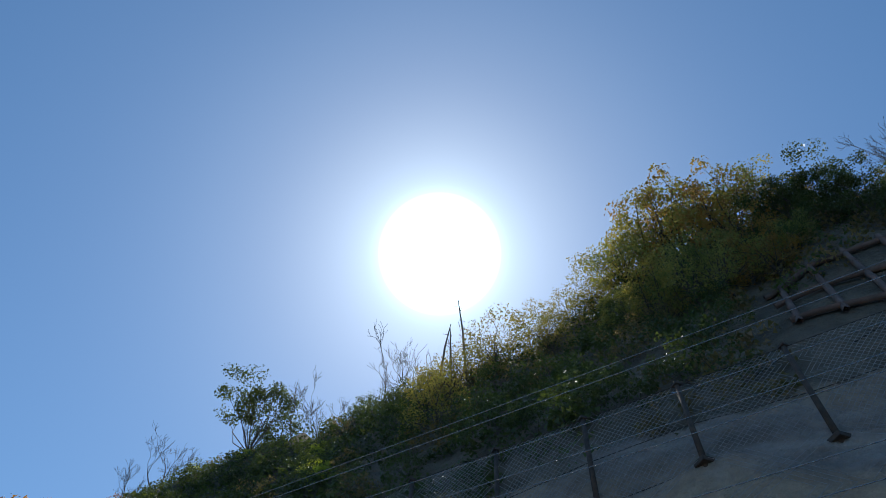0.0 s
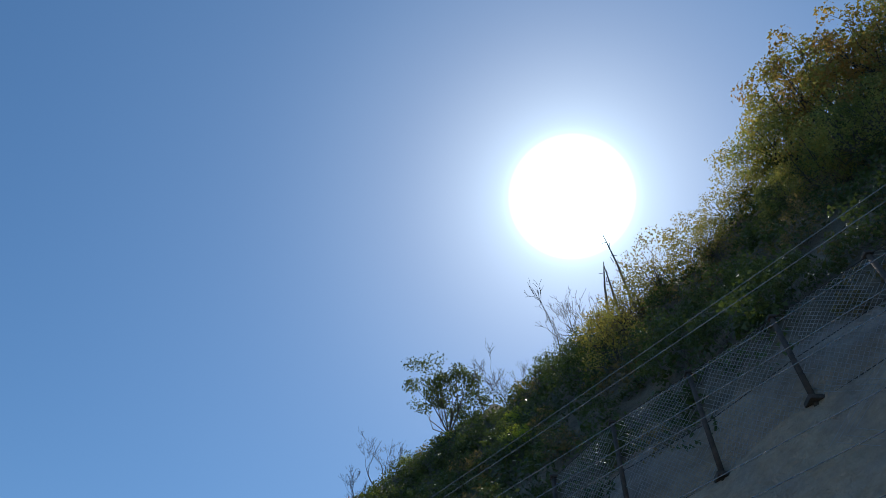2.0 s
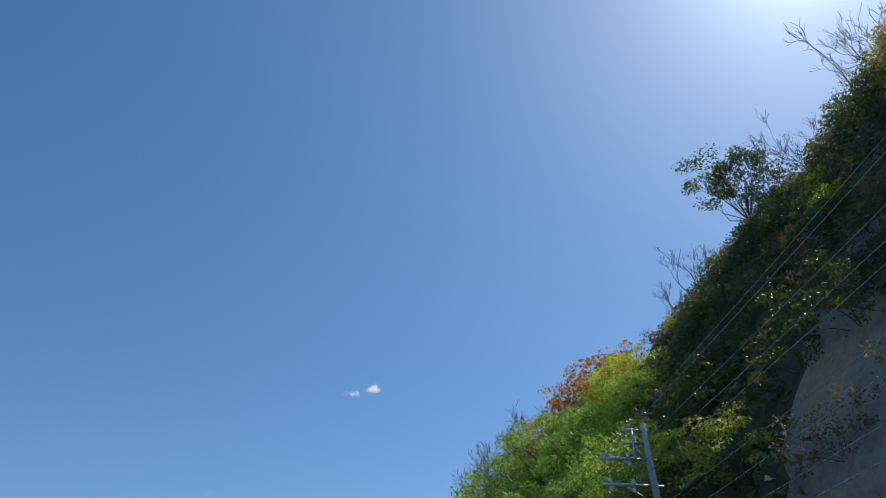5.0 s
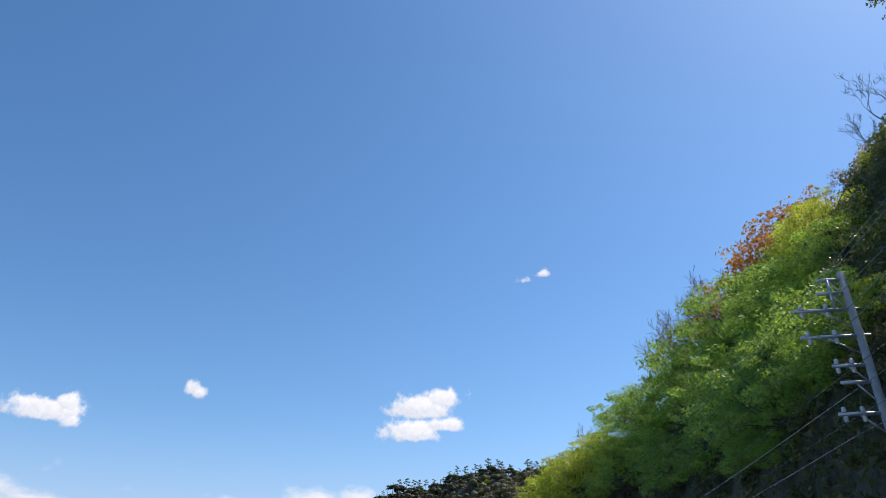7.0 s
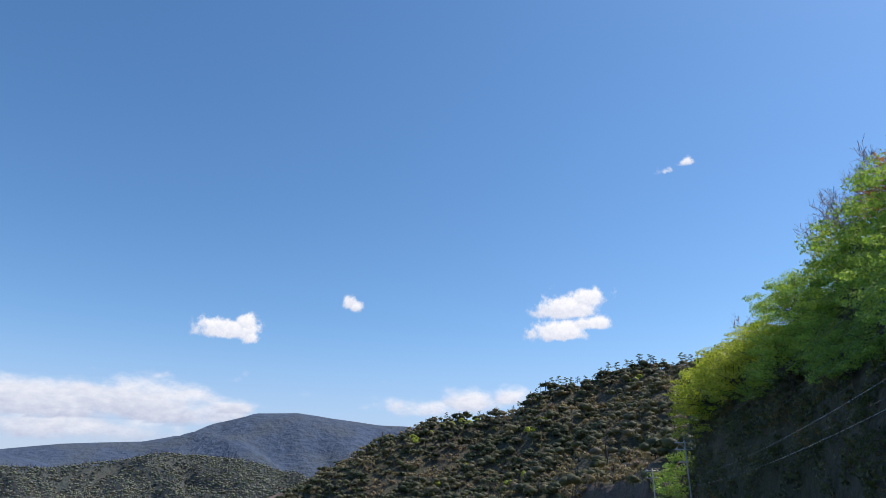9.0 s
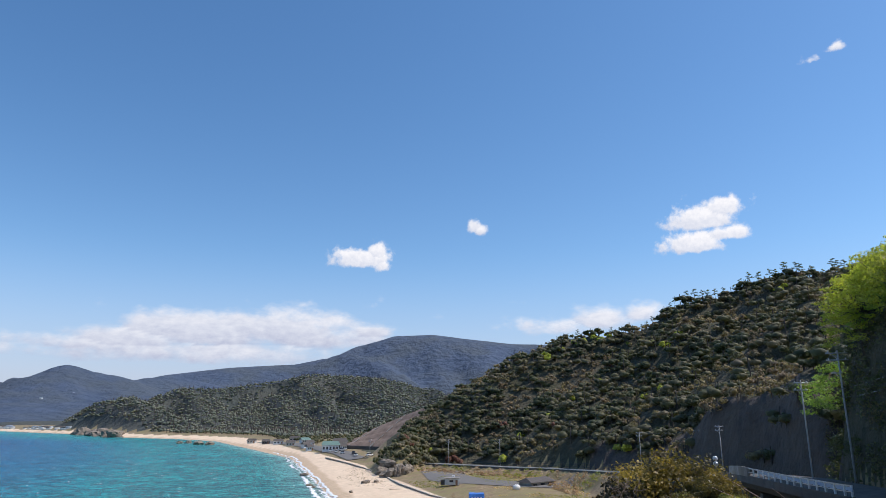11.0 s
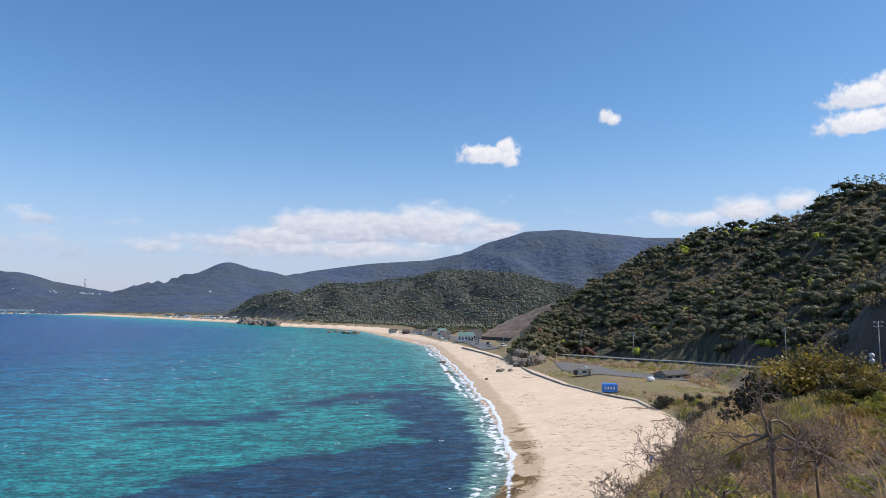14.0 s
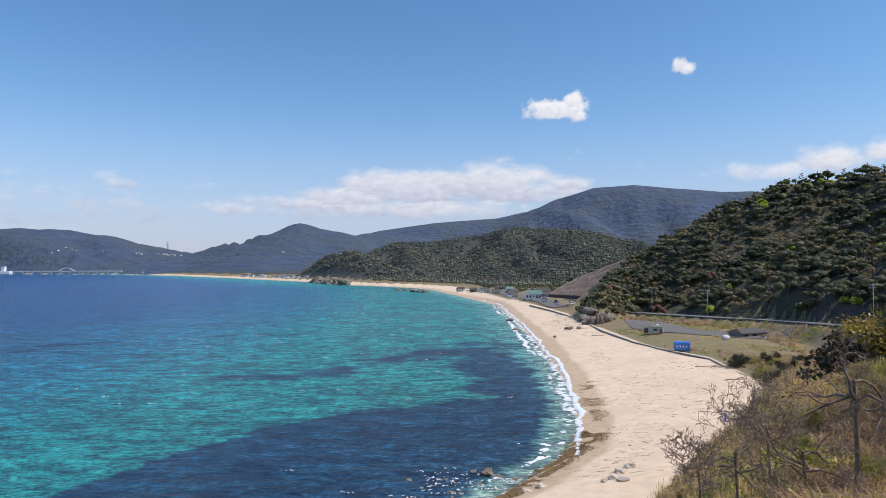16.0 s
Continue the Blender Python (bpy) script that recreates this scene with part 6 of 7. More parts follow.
# tangled low growth over the whole slope in patches of brown twigs, tan grass and green
pts = sample(rng, 6, 46, 14, 74, 0.72, lambda x, y, z: (np.hypot(x, y) > 15) & ((x - 21) * 0.83 - (y - 62) * 0.55 > 0.0) & (from_road(x, y) < -4.4) & (z > 3.1) & (np.arctan2(x, y) < 0.86))
sort = fbm(pts[:, 0], pts[:, 1], 7, 4, 77) + rng.normal(0, 0.1, len(pts))
for name, label, cat, sel, mat, size, asp in (("twig_tangle", "tangle of pinkish-brown dead twigs on the slope", "brush", sort < 0.05, BROWN, 0.55, 0.11), ("tan_grass", "matted tan grass between the bushes", "grass", (sort >= 0.05) & (sort < 0.30), DRY, 0.5, 0.12), ("leafy_tangle", "low green leafy tangle on the slope", "scrub", sort >= 0.30, SCRUB, 0.22, 0.6)):
    p = pts[sel] + [0, 0, 0.25]
    far = np.hypot(p[:, 0], p[:, 1])
    p = p[rng.random(len(p)) < np.interp(far, [15, 40, 70], [1.0, 0.8, 0.6])]
    v, f = clumps(rng, p, rng.uniform(0.3, 0.85, len(p)), 40, size, 0.8, asp, 1.2, True)
    tagged(new(name, mesh_of(name, v, f, mat)), label, cat, kind="stuff")

THICKET = [make_bare(rng, 3.0, 3, (3, 4), 4, PALE_BARK, 0.0075, 0.12, 0.9, 0.5, 0.0055) for _ in range(4)]


def spreading(rng, fork, reach, boughs, thick):
    """A leafless tree with a plain upright stem and crooked, level boughs from its fork."""
    segs, tips = [], []
    segs.append((0, 0, -0.4, 0.1, 0.05, fork * 0.5, thick, thick * 0.85))
    segs.append((0.1, 0.05, fork * 0.5, 0.0, 0.0, fork, thick * 0.85, thick * 0.75))
    for k in range(boughs):
        a = 6.283 * (k + rng.uniform(0, 0.6)) / boughs
        limbs(rng, (0, 0, fork - 0.12 * k), (math.cos(a), math.sin(a), rng.uniform(-0.05, 0.45)), reach * rng.uniform(0.8, 1.3), thick * 0.6, 4, (3, 4), 0.78, 0.04, 0.62, segs, tips, 1.0)
    segs = np.array(segs)
    segs[:, 6:] = np.maximum(segs[:, 6:], 0.0072)
    thin = segs[:, 6] < 0.02
    v0, f0 = tubes(segs[~thin], 6)
    v1, f1 = tubes(segs[thin], 3)
    return mesh_of("trunk", np.vstack([v0, v1]), np.vstack([f0, f1 + len(v0)]), TWIG_BARK, smooth_shade=True), None


def stand(meshes, name, label, group, az, r, size, turn, drop=0.1):
    x, y = by_angle(az, r)
    return plant(name, meshes, label, "tree" if "tree" in name else "bush", group, (x, y, float(ground_z(x, y)) - drop), turn, size)


for az, r, el, reach, boughs, thick in ((31.7, 22.5, -8.2, 1.5, 7, 0.085), (23.6, 21.5, -14.2, 1.3, 6, 0.05), (28.3, 23, -13.6, 1.7, 7, 0.06), (25.9, 25, -12.2, 1.2, 6, 0.045), (34.6, 24, -10.2, 1.0, 5, 0.05), (20.9, 22, -15.6, 1.0, 6, 0.035)):
    x, y = by_angle(az, r)
    g = float(ground_z(x, y))
    stand(spreading(rng, max(0.7, EYE + r * math.tan(radians(el)) - g), reach, boughs, thick), "bare_tree", "crooked leafless tree with grey-brown spreading branches", "bare trees on the slope", az, r, 1.0, 0.0)
for k in range(30):
    az, r = rng.uniform(14, 47), rng.uniform(15, 46)
    x, y = by_angle(az, r)
    d = (x - 21) * 0.83 - (y - 62) * 0.55
    if d < 1.5 or from_road(x, y) > -4.5:
        continue
    stand(THICKET[k % 4], "bare_bush", "leafless brown thicket bush on the slope", "bare bushes on the slope", az, r, rng.uniform(0.5, 0.95), rng.uniform(0, 6.28))
# the dark bush-tree with a golden crown, and bushes beside the viaduct
GOLDEN = make_tree(rng, 7.0, MIXED, 0.21, 120, sparse=2.0)
LOW = make_tree(rng, 5, SHADE, 0.28, 28, "shrub", sparse=1.6)
OCHRE = make_tree(rng, 3, MIXED, 0.2, 24, "shrub", sparse=1.4)
GREENB = make_tree(rng, 3, SCRUB, 0.18, 30, "shrub", sparse=1.4)
stand(GOLDEN, "golden_tree", "dense dark tree with a golden-leaved crown", "", 35.2, 60, 1.2, 0.8, 0.4)
stand(GOLDEN, "golden_tree", "dense dark tree with a golden-leaved crown", "", 37.4, 57, 0.75, 2.8, 0.4)
stand(LOW, "dark_bush", "dark leafy bush on the slope", "dark bushes", 32.9, 59, 1.5, 0.3, 0.3)
stand(LOW, "dark_bush", "dark leafy bush on the slope", "dark bushes", 34.2, 56, 1.2, 2.3, 0.3)
stand(GOLDEN, "golden_tree", "dense dark tree with a golden-leaved crown", "", 33.6, 62, 1.05, 4.4, 0.4)
for az, r, m, size, lab in ((37.2, 50, OCHRE, 0.75, "ochre bush beside the viaduct"), (38.6, 49, OCHRE, 0.7, "ochre bush beside the viaduct"), (39.8, 47, GREENB, 0.8, "green bush beside the viaduct"), (40.6, 40, GREENB, 0.9, "bright green bush on the bank"), (38.4, 36, GREENB, 0.85, "bright green bush on the bank"), (36.2, 48, OCHRE, 0.6, "ochre bush beside the viaduct"), (42.0, 34, OCHRE, 0.5, "ochre bush on the bank"), (29.5, 27, GREENB, 0.55, "green bush below the bare trees"), (25.6, 24, GREENB, 0.45, "green bush below the bare trees"), (33.5, 27, GREENB, 0.6, "green bush below the bare trees"), (27.5, 34, GREENB, 0.7, "green bush on the slope")):
    stand(m, "leafy_bush", lab, "leafy bushes", az, r, size, rng.uniform(0, 6.28), 0.2)

for k in range(40):
    az, r = rng.uniform(17, 45), rng.uniform(16, 56)
    x, y = by_angle(az, r)
    if (x - 21) * 0.83 - (y - 62) * 0.55 < 1.5 or from_road(x, y) > -5:
        continue
    m, lab = ((GREENB, "olive-green bush on the slope"), (LOW, "dark leafy bush on the slope"), (GREENB, "olive-green bush on the slope"), (OCHRE, "ochre bush on the slope"))[k % 4]
    stand(m, "leafy_bush", lab, "leafy bushes", az, r, rng.uniform(0.22, 0.42) * (0.6 if m is LOW else 1.0), rng.uniform(0, 6.28), 0.15)
# the brushy bank at the end of the sea wall
for k in range(34):
    y = rng.uniform(100, 142)
    x = shore_x(y) + np.interp(y, BACK_Y, BACK_W) + rng.uniform(1.2, np.interp(y, [100, 142], [16, 7]))
    m, lab = ((LOW, "dark leafy bush on the bank behind the beach"), (THICKET[k % 4], "leafless brown bush on the bank behind the beach"), (GREENB, "olive bush on the bank behind the beach"))[(0, 1, 0, 2)[k % 4]]
    z = float(ground_z(x, y))
    plant("bank_bush", m, lab, "bush", "bushes on the bank", (float(x), y, z - 0.2), rng.uniform(0, 6.28), rng.uniform(0.34, 0.6) if m is LOW else rng.uniform(0.5, 0.9))
# long arching reed grass and tall bushes on the knoll before the viaduct
for name, label, mat, n, seed in (("reed_grass", "long arching tan reed grass on the knoll", BROWN, 700, 86), ("green_reeds", "long arching green grass on the knoll", SCRUB, 900, 87)):
    roots = in_view(32.5, 45, 33, 56, n, rng)
    roots = roots[fbm(roots[:, 0], roots[:, 1], 5, 3, seed) > -0.02]
    v, f = blades(rng, roots, 26, 1.05, 0.4, 1.3, 0.026)
    tagged(new(name, mesh_of(name, v, f, mat)), label, "grass", kind="stuff")
for az, r, m, size, lab in ((40.8, 46.5, GREENB, 0.75, "bright green bush on the knoll"), (41.6, 45, GREENB, 0.6, "bright green bush on the knoll"), (39.2, 44, GREENB, 0.5, "bright green bush on the knoll"), (38.0, 49, OCHRE, 0.65, "ochre bush on the knoll"), (37.2, 46, OCHRE, 0.5, "ochre bush on the knoll"), (42.6, 44, LOW, 0.35, "dark bush on the knoll")):
    stand(m, "leafy_bush", lab, "leafy bushes", az, r, size, rng.uniform(0, 6.28), 0.2)
# dead canes leaning out beside the viaduct
roots = in_view(40.5, 46.5, 22, 33, 150, rng)
tilt = np.column_stack([rng.normal(-0.75, 0.35, len(roots)), rng.normal(0.25, 0.35, len(roots)), rng.uniform(0.7, 1.3, len(roots))]) * rng.uniform(0.9, 1.9, (len(roots), 1))
bow = tilt * [1.0, 1.0, 0.55] * rng.uniform(0.5, 0.9, (len(roots), 1))
v, f = tubes(np.vstack([np.column_stack([roots, roots + tilt, np.full(len(roots), 0.016), np.full(len(roots), 0.012)]), np.column_stack([roots + tilt, roots + tilt + bow, np.full(len(roots), 0.012), np.full(len(roots), 0.006)])]), 4)
tagged(new("dead_canes", mesh_of("dead_canes", v, f, PURPLE_BARK)), "grey-brown dead canes leaning out beside the viaduct", "brush", kind="stuff")
# short grass and weeds over the lot
pts = sample(rng, 50, 104, 120, 240, 1.5, lambda x, y, z: (from_road(x, y) < -5) & (x - shore_x(y) - np.interp(y, BACK_Y, BACK_W) > 1.2) & (fbm(x, y, 14, 3, 79) > -0.05) & ((x - 21) * 0.83 - (y - 62) * 0.55 < 2) & (z < 6))
green = fbm(pts[:, 0], pts[:, 1], 18, 3, 80) > -0.02
for name, label, sel, mat in (("lot_grass", "short green grass on the lot behind the sea wall", green, SCRUB), ("lot_weeds", "dry tan weeds on the lot behind the sea wall", ~green, DRY)):
    v, f = clumps(rng, pts[sel] + [0, 0, 0.05], rng.uniform(0.4, 1.0, sel.sum()), 16, 0.3, 0.3, 0.5, 0.8, True)
    tagged(new(name, mesh_of(name, v, f, mat)), label, "grass", kind="stuff")


# ---- surf and beach ----
FOAM = grainy("sea_foam", (0.74, 0.77, 0.78), (0.86, 0.88, 0.88), 2.0, 0.7, bump=0.8, bump_scale=3.0, dist=0.1)
WRACK = leafy("seaweed_wrack", [(0.15, 0.095, 0.04), (0.25, 0.165, 0.075), (0.36, 0.25, 0.13)], 0.05, 0.9)


def build_foam():
    """Broken lines of foam along the water's edge and a few whitecaps further out."""
    ys = np.arange(64, 470, 0.28)
    os_ = np.arange(-8, 3.0, 0.28)
    y, o = np.meshgrid(ys, os_, indexing="ij")
    wash = 1.6 * fbm(y, y * 0, 21, 3, 81) + 0.7 * fbm(y, y * 0, 6, 2, 82)
    swell = smooth(fbm(y, y * 0 + 3, 42, 2, 83) * 1.4 + 0.5)
    edge = np.exp(-((o - wash - 0.5) / 0.55) ** 2) * 1.2
    second = np.exp(-((o - wash + 2.8 + 1.5 * swell) / (0.5 + 0.6 * swell)) ** 2) * (0.5 + 0.9 * swell)
    between = np.exp(-((o - wash + 1.2) / 1.5) ** 2) * 0.52
    dens = np.maximum(np.maximum(edge, second * 0.62), between * 1.15) * np.interp(y, [64, 74, 92, 120, 300, 470], [0.4, 0.46, 0.66, 0.9, 0.92, 0.72])
    speck = fbm(y * 1.0, o * 1.0 + 40, 0.9, 3, 84) + 0.5 * fbm(y, o, 3.0, 2, 85)
    on = dens * 1.05 + speck * 0.6 > 0.55
    slope = np.gradient(SHORE_X, SHORE_Y)
    x = shore_x(y) + o
    z = np.maximum(0.03, ground_z(x, y) + 0.03) + 0.10 * np.clip(dens, 0, 1)
    n, k = x.shape
    co = np.stack([x, y, z], -1).reshape(-1, 3)
    i, j = np.meshgrid(np.arange(n - 1), np.arange(k - 1), indexing="ij")
    a = i * k + j
    quads = np.stack([a, a + 1, a + k + 1, a + k], -1).reshape(-1, 4)[on[:-1, :-1].ravel()]
    used, inv = np.unique(quads, return_inverse=True)
    return tagged(new("surf_foam", mesh_of("surf_foam", co[used], inv.reshape(-1, 4), FOAM, smooth_shade=True)), "white foam of small breaking waves at the waterline", "foam", kind="stuff")


build_foam()
caps = []
for _ in range(90):
    y = rng.uniform(66, 420)
    caps.append((shore_x(y) - rng.uniform(3, 120), y))
caps += [(rng.normal(3, 5), rng.normal(73, 3)) for _ in range(60)]
caps = np.array([(x, y, 0.06) for x, y in caps if x < shore_x(y) - 1])
v, f = leaves(rng, np.repeat(caps, 5, 0) + rng.normal(0, 1, (len(caps) * 5, 3)) * [0.5, 0.12, 0.01], np.tile([0, 0, 6.0], (len(caps) * 5, 1)), 0.4, 0.35)
tagged(new("whitecaps", mesh_of("whitecaps", v, f, FOAM)), "scattered small whitecaps on the sea", "foam", kind="stuff")

# wrack along the tide line, and twigs and dry weed strewn over the sand
LINE_Y, LINE_X, LINE_W = [66, 68, 81, 90, 111, 126, 160], [3.5, 6.3, 14.0, 19.6, 25, 28, 31], [0.7, 1.0, 1.6, 2.2, 2.6, 2.0, 1.0]
y = rng.uniform(66, 135, 16000)
y = np.where(rng.random(16000) < 0.6, rng.uniform(67, 96, 16000), y)
x = np.interp(y, LINE_Y, LINE_X) + rng.normal(0, 0.6, 16000) * np.interp(y, LINE_Y, LINE_W)
p = np.column_stack([x, y, ground_z(x, y) + 0.05])
p = p[(fbm(x, y, 2.2, 3, 91) + np.interp(y, [66, 84, 93, 135], [0.40, 0.30, 0.0, -0.22])) > 0]
v, f = leaves(rng, p, np.tile([0, 0, 3.0], (len(p), 1)), 0.27, 0.45)
tagged(new("seaweed", mesh_of("seaweed", v, f, WRACK)), "brown seaweed thrown up along the tide line", "seaweed", kind="stuff")
y = rng.uniform(70, 330, 2600)
t = rng.random(2600) ** 0.8
x = shore_x(y) + 4 + t * (np.interp(y, BACK_Y, BACK_W) - 4)
ok = fbm(x, y * 0.5, 9, 3, 92) + 0.3 * (y < 135) * (t < 0.5) > 0.2
p = np.column_stack([x, y, ground_z(x, y) + 0.03])[ok]
a = rng.normal(0.5, 0.7, len(p))
ln = rng.uniform(0.25, 1.1, len(p))
e = p + np.column_stack([np.cos(a) * ln, np.sin(a) * ln, 0 * ln])
e[:, 2] = ground_z(e[:, 0], e[:, 1]) + 0.03
v, f = tubes(np.column_stack([p, e, np.full(len(p), 0.020), np.full(len(p), 0.010)]), 4)
tagged(new("beach_litter", mesh_of("beach_litter", v, f, WRACK)), "dark twigs and dry weed strewn over the sand", "debris", kind="stuff")
for az_y, x0, ln, a in ((140, 55.5, 5.0, 0.1), (137.5, 58, 4.0, -0.3), (123, 54.5, 4.5, 0.05), (124.5, 56, 3.0, 0.5), (139, 56.5, 3.0, 0.9), (228, 47, 3.0, 0.3), (205, 48, 4.0, -0.2)):
    z = float(ground_z(x0, az_y)) + 0.12
    v, f = rod((-ln / 2, 0, 0), (ln / 2, 0.2, 0.05), 0.09, 0.05, 8)
    ob = new("driftwood_log", mesh_of("driftwood_log", v, f, PALE_BARK))
    ob.matrix_basis = pose(x0, az_y, z, 0, 0, math.degrees(a))
    tagged(ob, "bleached driftwood log on the sand", "log", "driftwood logs")
flag = thing("blue_sheet", "crumpled blue plastic sheet caught on twigs", "plastic sheet", "", (38.5, 91, float(ground_z(38.5, 91)) - 0.05), 0.4, 0.7)
bm = bmesh.new()
bmesh.ops.create_grid(bm, x_segments=8, y_segments=12, size=0.5)
for vtx in bm.verts:
    q = vtx.co.copy()
    vtx.co = Vector((q.x * 0.7 + 0.25 * noise.noise(q * 3), 0.35 * noise.noise(q * 2.4 + Vector((3, 0, 0))), 0.9 + q.y * 1.4 + 0.2 * noise.noise(q * 4)))
bmesh.ops.solidify(bm, geom=bm.faces[:], thickness=0.02)
part("sheet", bm, BLUE_TARP, flag)
rod_part("stick", (0, 0, -0.2), (0.05, 0, 2.0), 0.025, PALE_BARK, flag, sides=6)


# ---- far shore: bridge, houses, pylon ----
def on_far(az, r):
    x, y = by_angle(az, r)
    return x, y, float(ground_z(x, y))


bridge = thing("sea_bridge", "long pale bridge on piers across the far strait", "bridge")
x0, y0 = by_angle(-33.2, 2900)
x1, y1 = by_angle(-25.9, 2650)
a, b = Vector((x0, y0, 14)), Vector((x1, y1, 12))
turn = math.atan2((b - a).y, (b - a).x)
mid = (a + b) / 2
part("deck", box_bm(((b - a).length, 9, 3.2), tuple(mid), 0.2, turn), WHITE, bridge)
for k in range(12):
    p = a.lerp(b, (k + 0.5) / 12)
    part("pier", box_bm((4.5, 7, p.z + 6), (p.x, p.y, p.z / 2 - 3), 0.3, turn), WHITE, bridge)
arch = []
c0 = a.lerp(b, 0.44)
d = (b - a).normalized()
for k in range(12):
    t0, t1 = k / 12, (k + 1) / 12
    pa = c0 + d * 62 * t0 + Vector((0, 0, 1 + 11 * math.sin(math.pi * t0)))
    pb = c0 + d * 62 * t1 + Vector((0, 0, 1 + 11 * math.sin(math.pi * t1)))
    arch.append((*pa, *pb, 1.3, 1.3))
v, f = tubes(arch, 6)
under("arch", mesh_of("arch", v, f, WHITE), bridge)
for k in range(1, 8):
    t0 = k / 8
    p = c0 + d * 62 * t0
    rod_part("hanger", p + Vector((0, 0, 1)), p + Vector((0, 0, 1 + 11 * math.sin(math.pi * t0))), 0.4, CONCRETE, bridge, sides=5)
light = thing("harbour_building", "white harbour building with a stepped tower", "building", "", (*by_angle(-33.45, 2880), 0.0))
part("block", box_bm((38, 20, 12), (0, 0, 8), 0.5), WHITE, light)
part("tower", box_bm((13, 12, 30), (-8, 0, 15), 0.5), WHITE, light)
part("roof", box_bm((14.5, 13.5, 2), (-8, 0, 31), 0.4), GALV, light)
px, py, pz = on_far(-22.6, 3650)
pylon = thing("pylon", "lattice power pylon on the far hill", "pylon", "", (px, py, pz - 3))
for dx, dy in ((-1, -1), (1, -1), (1, 1), (-1, 1)):
    rod_part("leg", (dx * 4, dy * 4, 0), (dx * 0.8, dy * 0.8, 44), 0.55, GALV, pylon, 0.4, 5)
for h, w in ((26, 9), (33, 8), (40, 6)):
    part("crossarm", box_bm((w * 2, 0.8, 0.8), (0, 0, h)), GALV, pylon)
for k in range(5):
    s0, s1 = 4 - 0.62 * k, 4 - 0.62 * (k + 1)
    rod_part("brace", (-s0, -s0, 8.5 * k), (s1, -s1, 8.5 * (k + 1)), 0.3, GALV, pylon, sides=4)
rng = np.random.default_rng(33)
HOUSE_WALL = mesh_of("wall", *(lambda bm: ([tuple(v.co) for v in bm.verts], [np.array([[v.index for v in f.verts] for f in bm.faces])]))((lambda bm: (bm.verts.index_update(), bm)[1])(box_bm((12, 9, 6), (0, 0, 2.5)))), WHITE)
HOUSE_ROOF = mesh_of("roof", [(-6.6, -5.2, 5.4), (6.6, -5.2, 5.4), (6.6, 5.2, 5.4), (-6.6, 5.2, 5.4), (-5.6, 0, 8.4), (5.6, 0, 8.4)], [np.array([(0, 1, 5, 4), (2, 3, 4, 5), (3, 2, 1, 0)]), np.array([(1, 2, 5), (3, 0, 4)])], DARK_ROOF)
HOUSE_PALE = mesh_of("roof", [(-6.6, -5.2, 5.4), (6.6, -5.2, 5.4), (6.6, 5.2, 5.4), (-6.6, 5.2, 5.4), (-5.6, 0, 8.4), (5.6, 0, 8.4)], [np.array([(0, 1, 5, 4), (2, 3, 4, 5), (3, 2, 1, 0)]), np.array([(1, 2, 5), (3, 0, 4)])], GALV)


def far_house(az, r, size, pale):
    x, y, z = on_far(az, r)
    ob = thing("house", "small pale house on the far shore", "house", "houses on the far shore", (x, y, z - 1), rng.uniform(0, 3.1), size)
    under("wall", HOUSE_WALL, ob)
    under("roof", HOUSE_PALE if pale else HOUSE_ROOF, ob)


for az, r in ((-30.6, 3300), (-30.2, 3320), (-29.7, 3400), (-29.3, 3350), (-29.0, 3360), (-27.4, 3350), (-27.2, 3330), (-24.9, 3300), (-24.7, 3320), (-24.5, 3300), (-23.3, 3320), (-22.9, 3250), (-22.7, 3250), (-22.5, 3240), (-22.3, 3260), (-22.1, 3240), (-21.6, 3250), (-15.2, 2700), (-15.0, 2720), (-14.6, 2750), (-13.6, 2900), (-11.6, 3000), (-16.2, 2450), (-15.9, 2450), (-24.9, 2830), (-24.4, 2820), (-20.0, 2750), (-19.5, 2740)):
    far_house(az, r, rng.uniform(0.5, 1.0), True)
for k in range(26):
    az = -16.8 + 5.6 * rng.random()
    y = np.arange(900, 2200, 8.0)
    xs = y * math.tan(radians(az))
    k0 = int(np.argmax(xs > shore_x(y) + 26))
    far_house(az, float(math.hypot(xs[k0], y[k0])), rng.uniform(0.5, 0.9), rng.random() < 0.4)


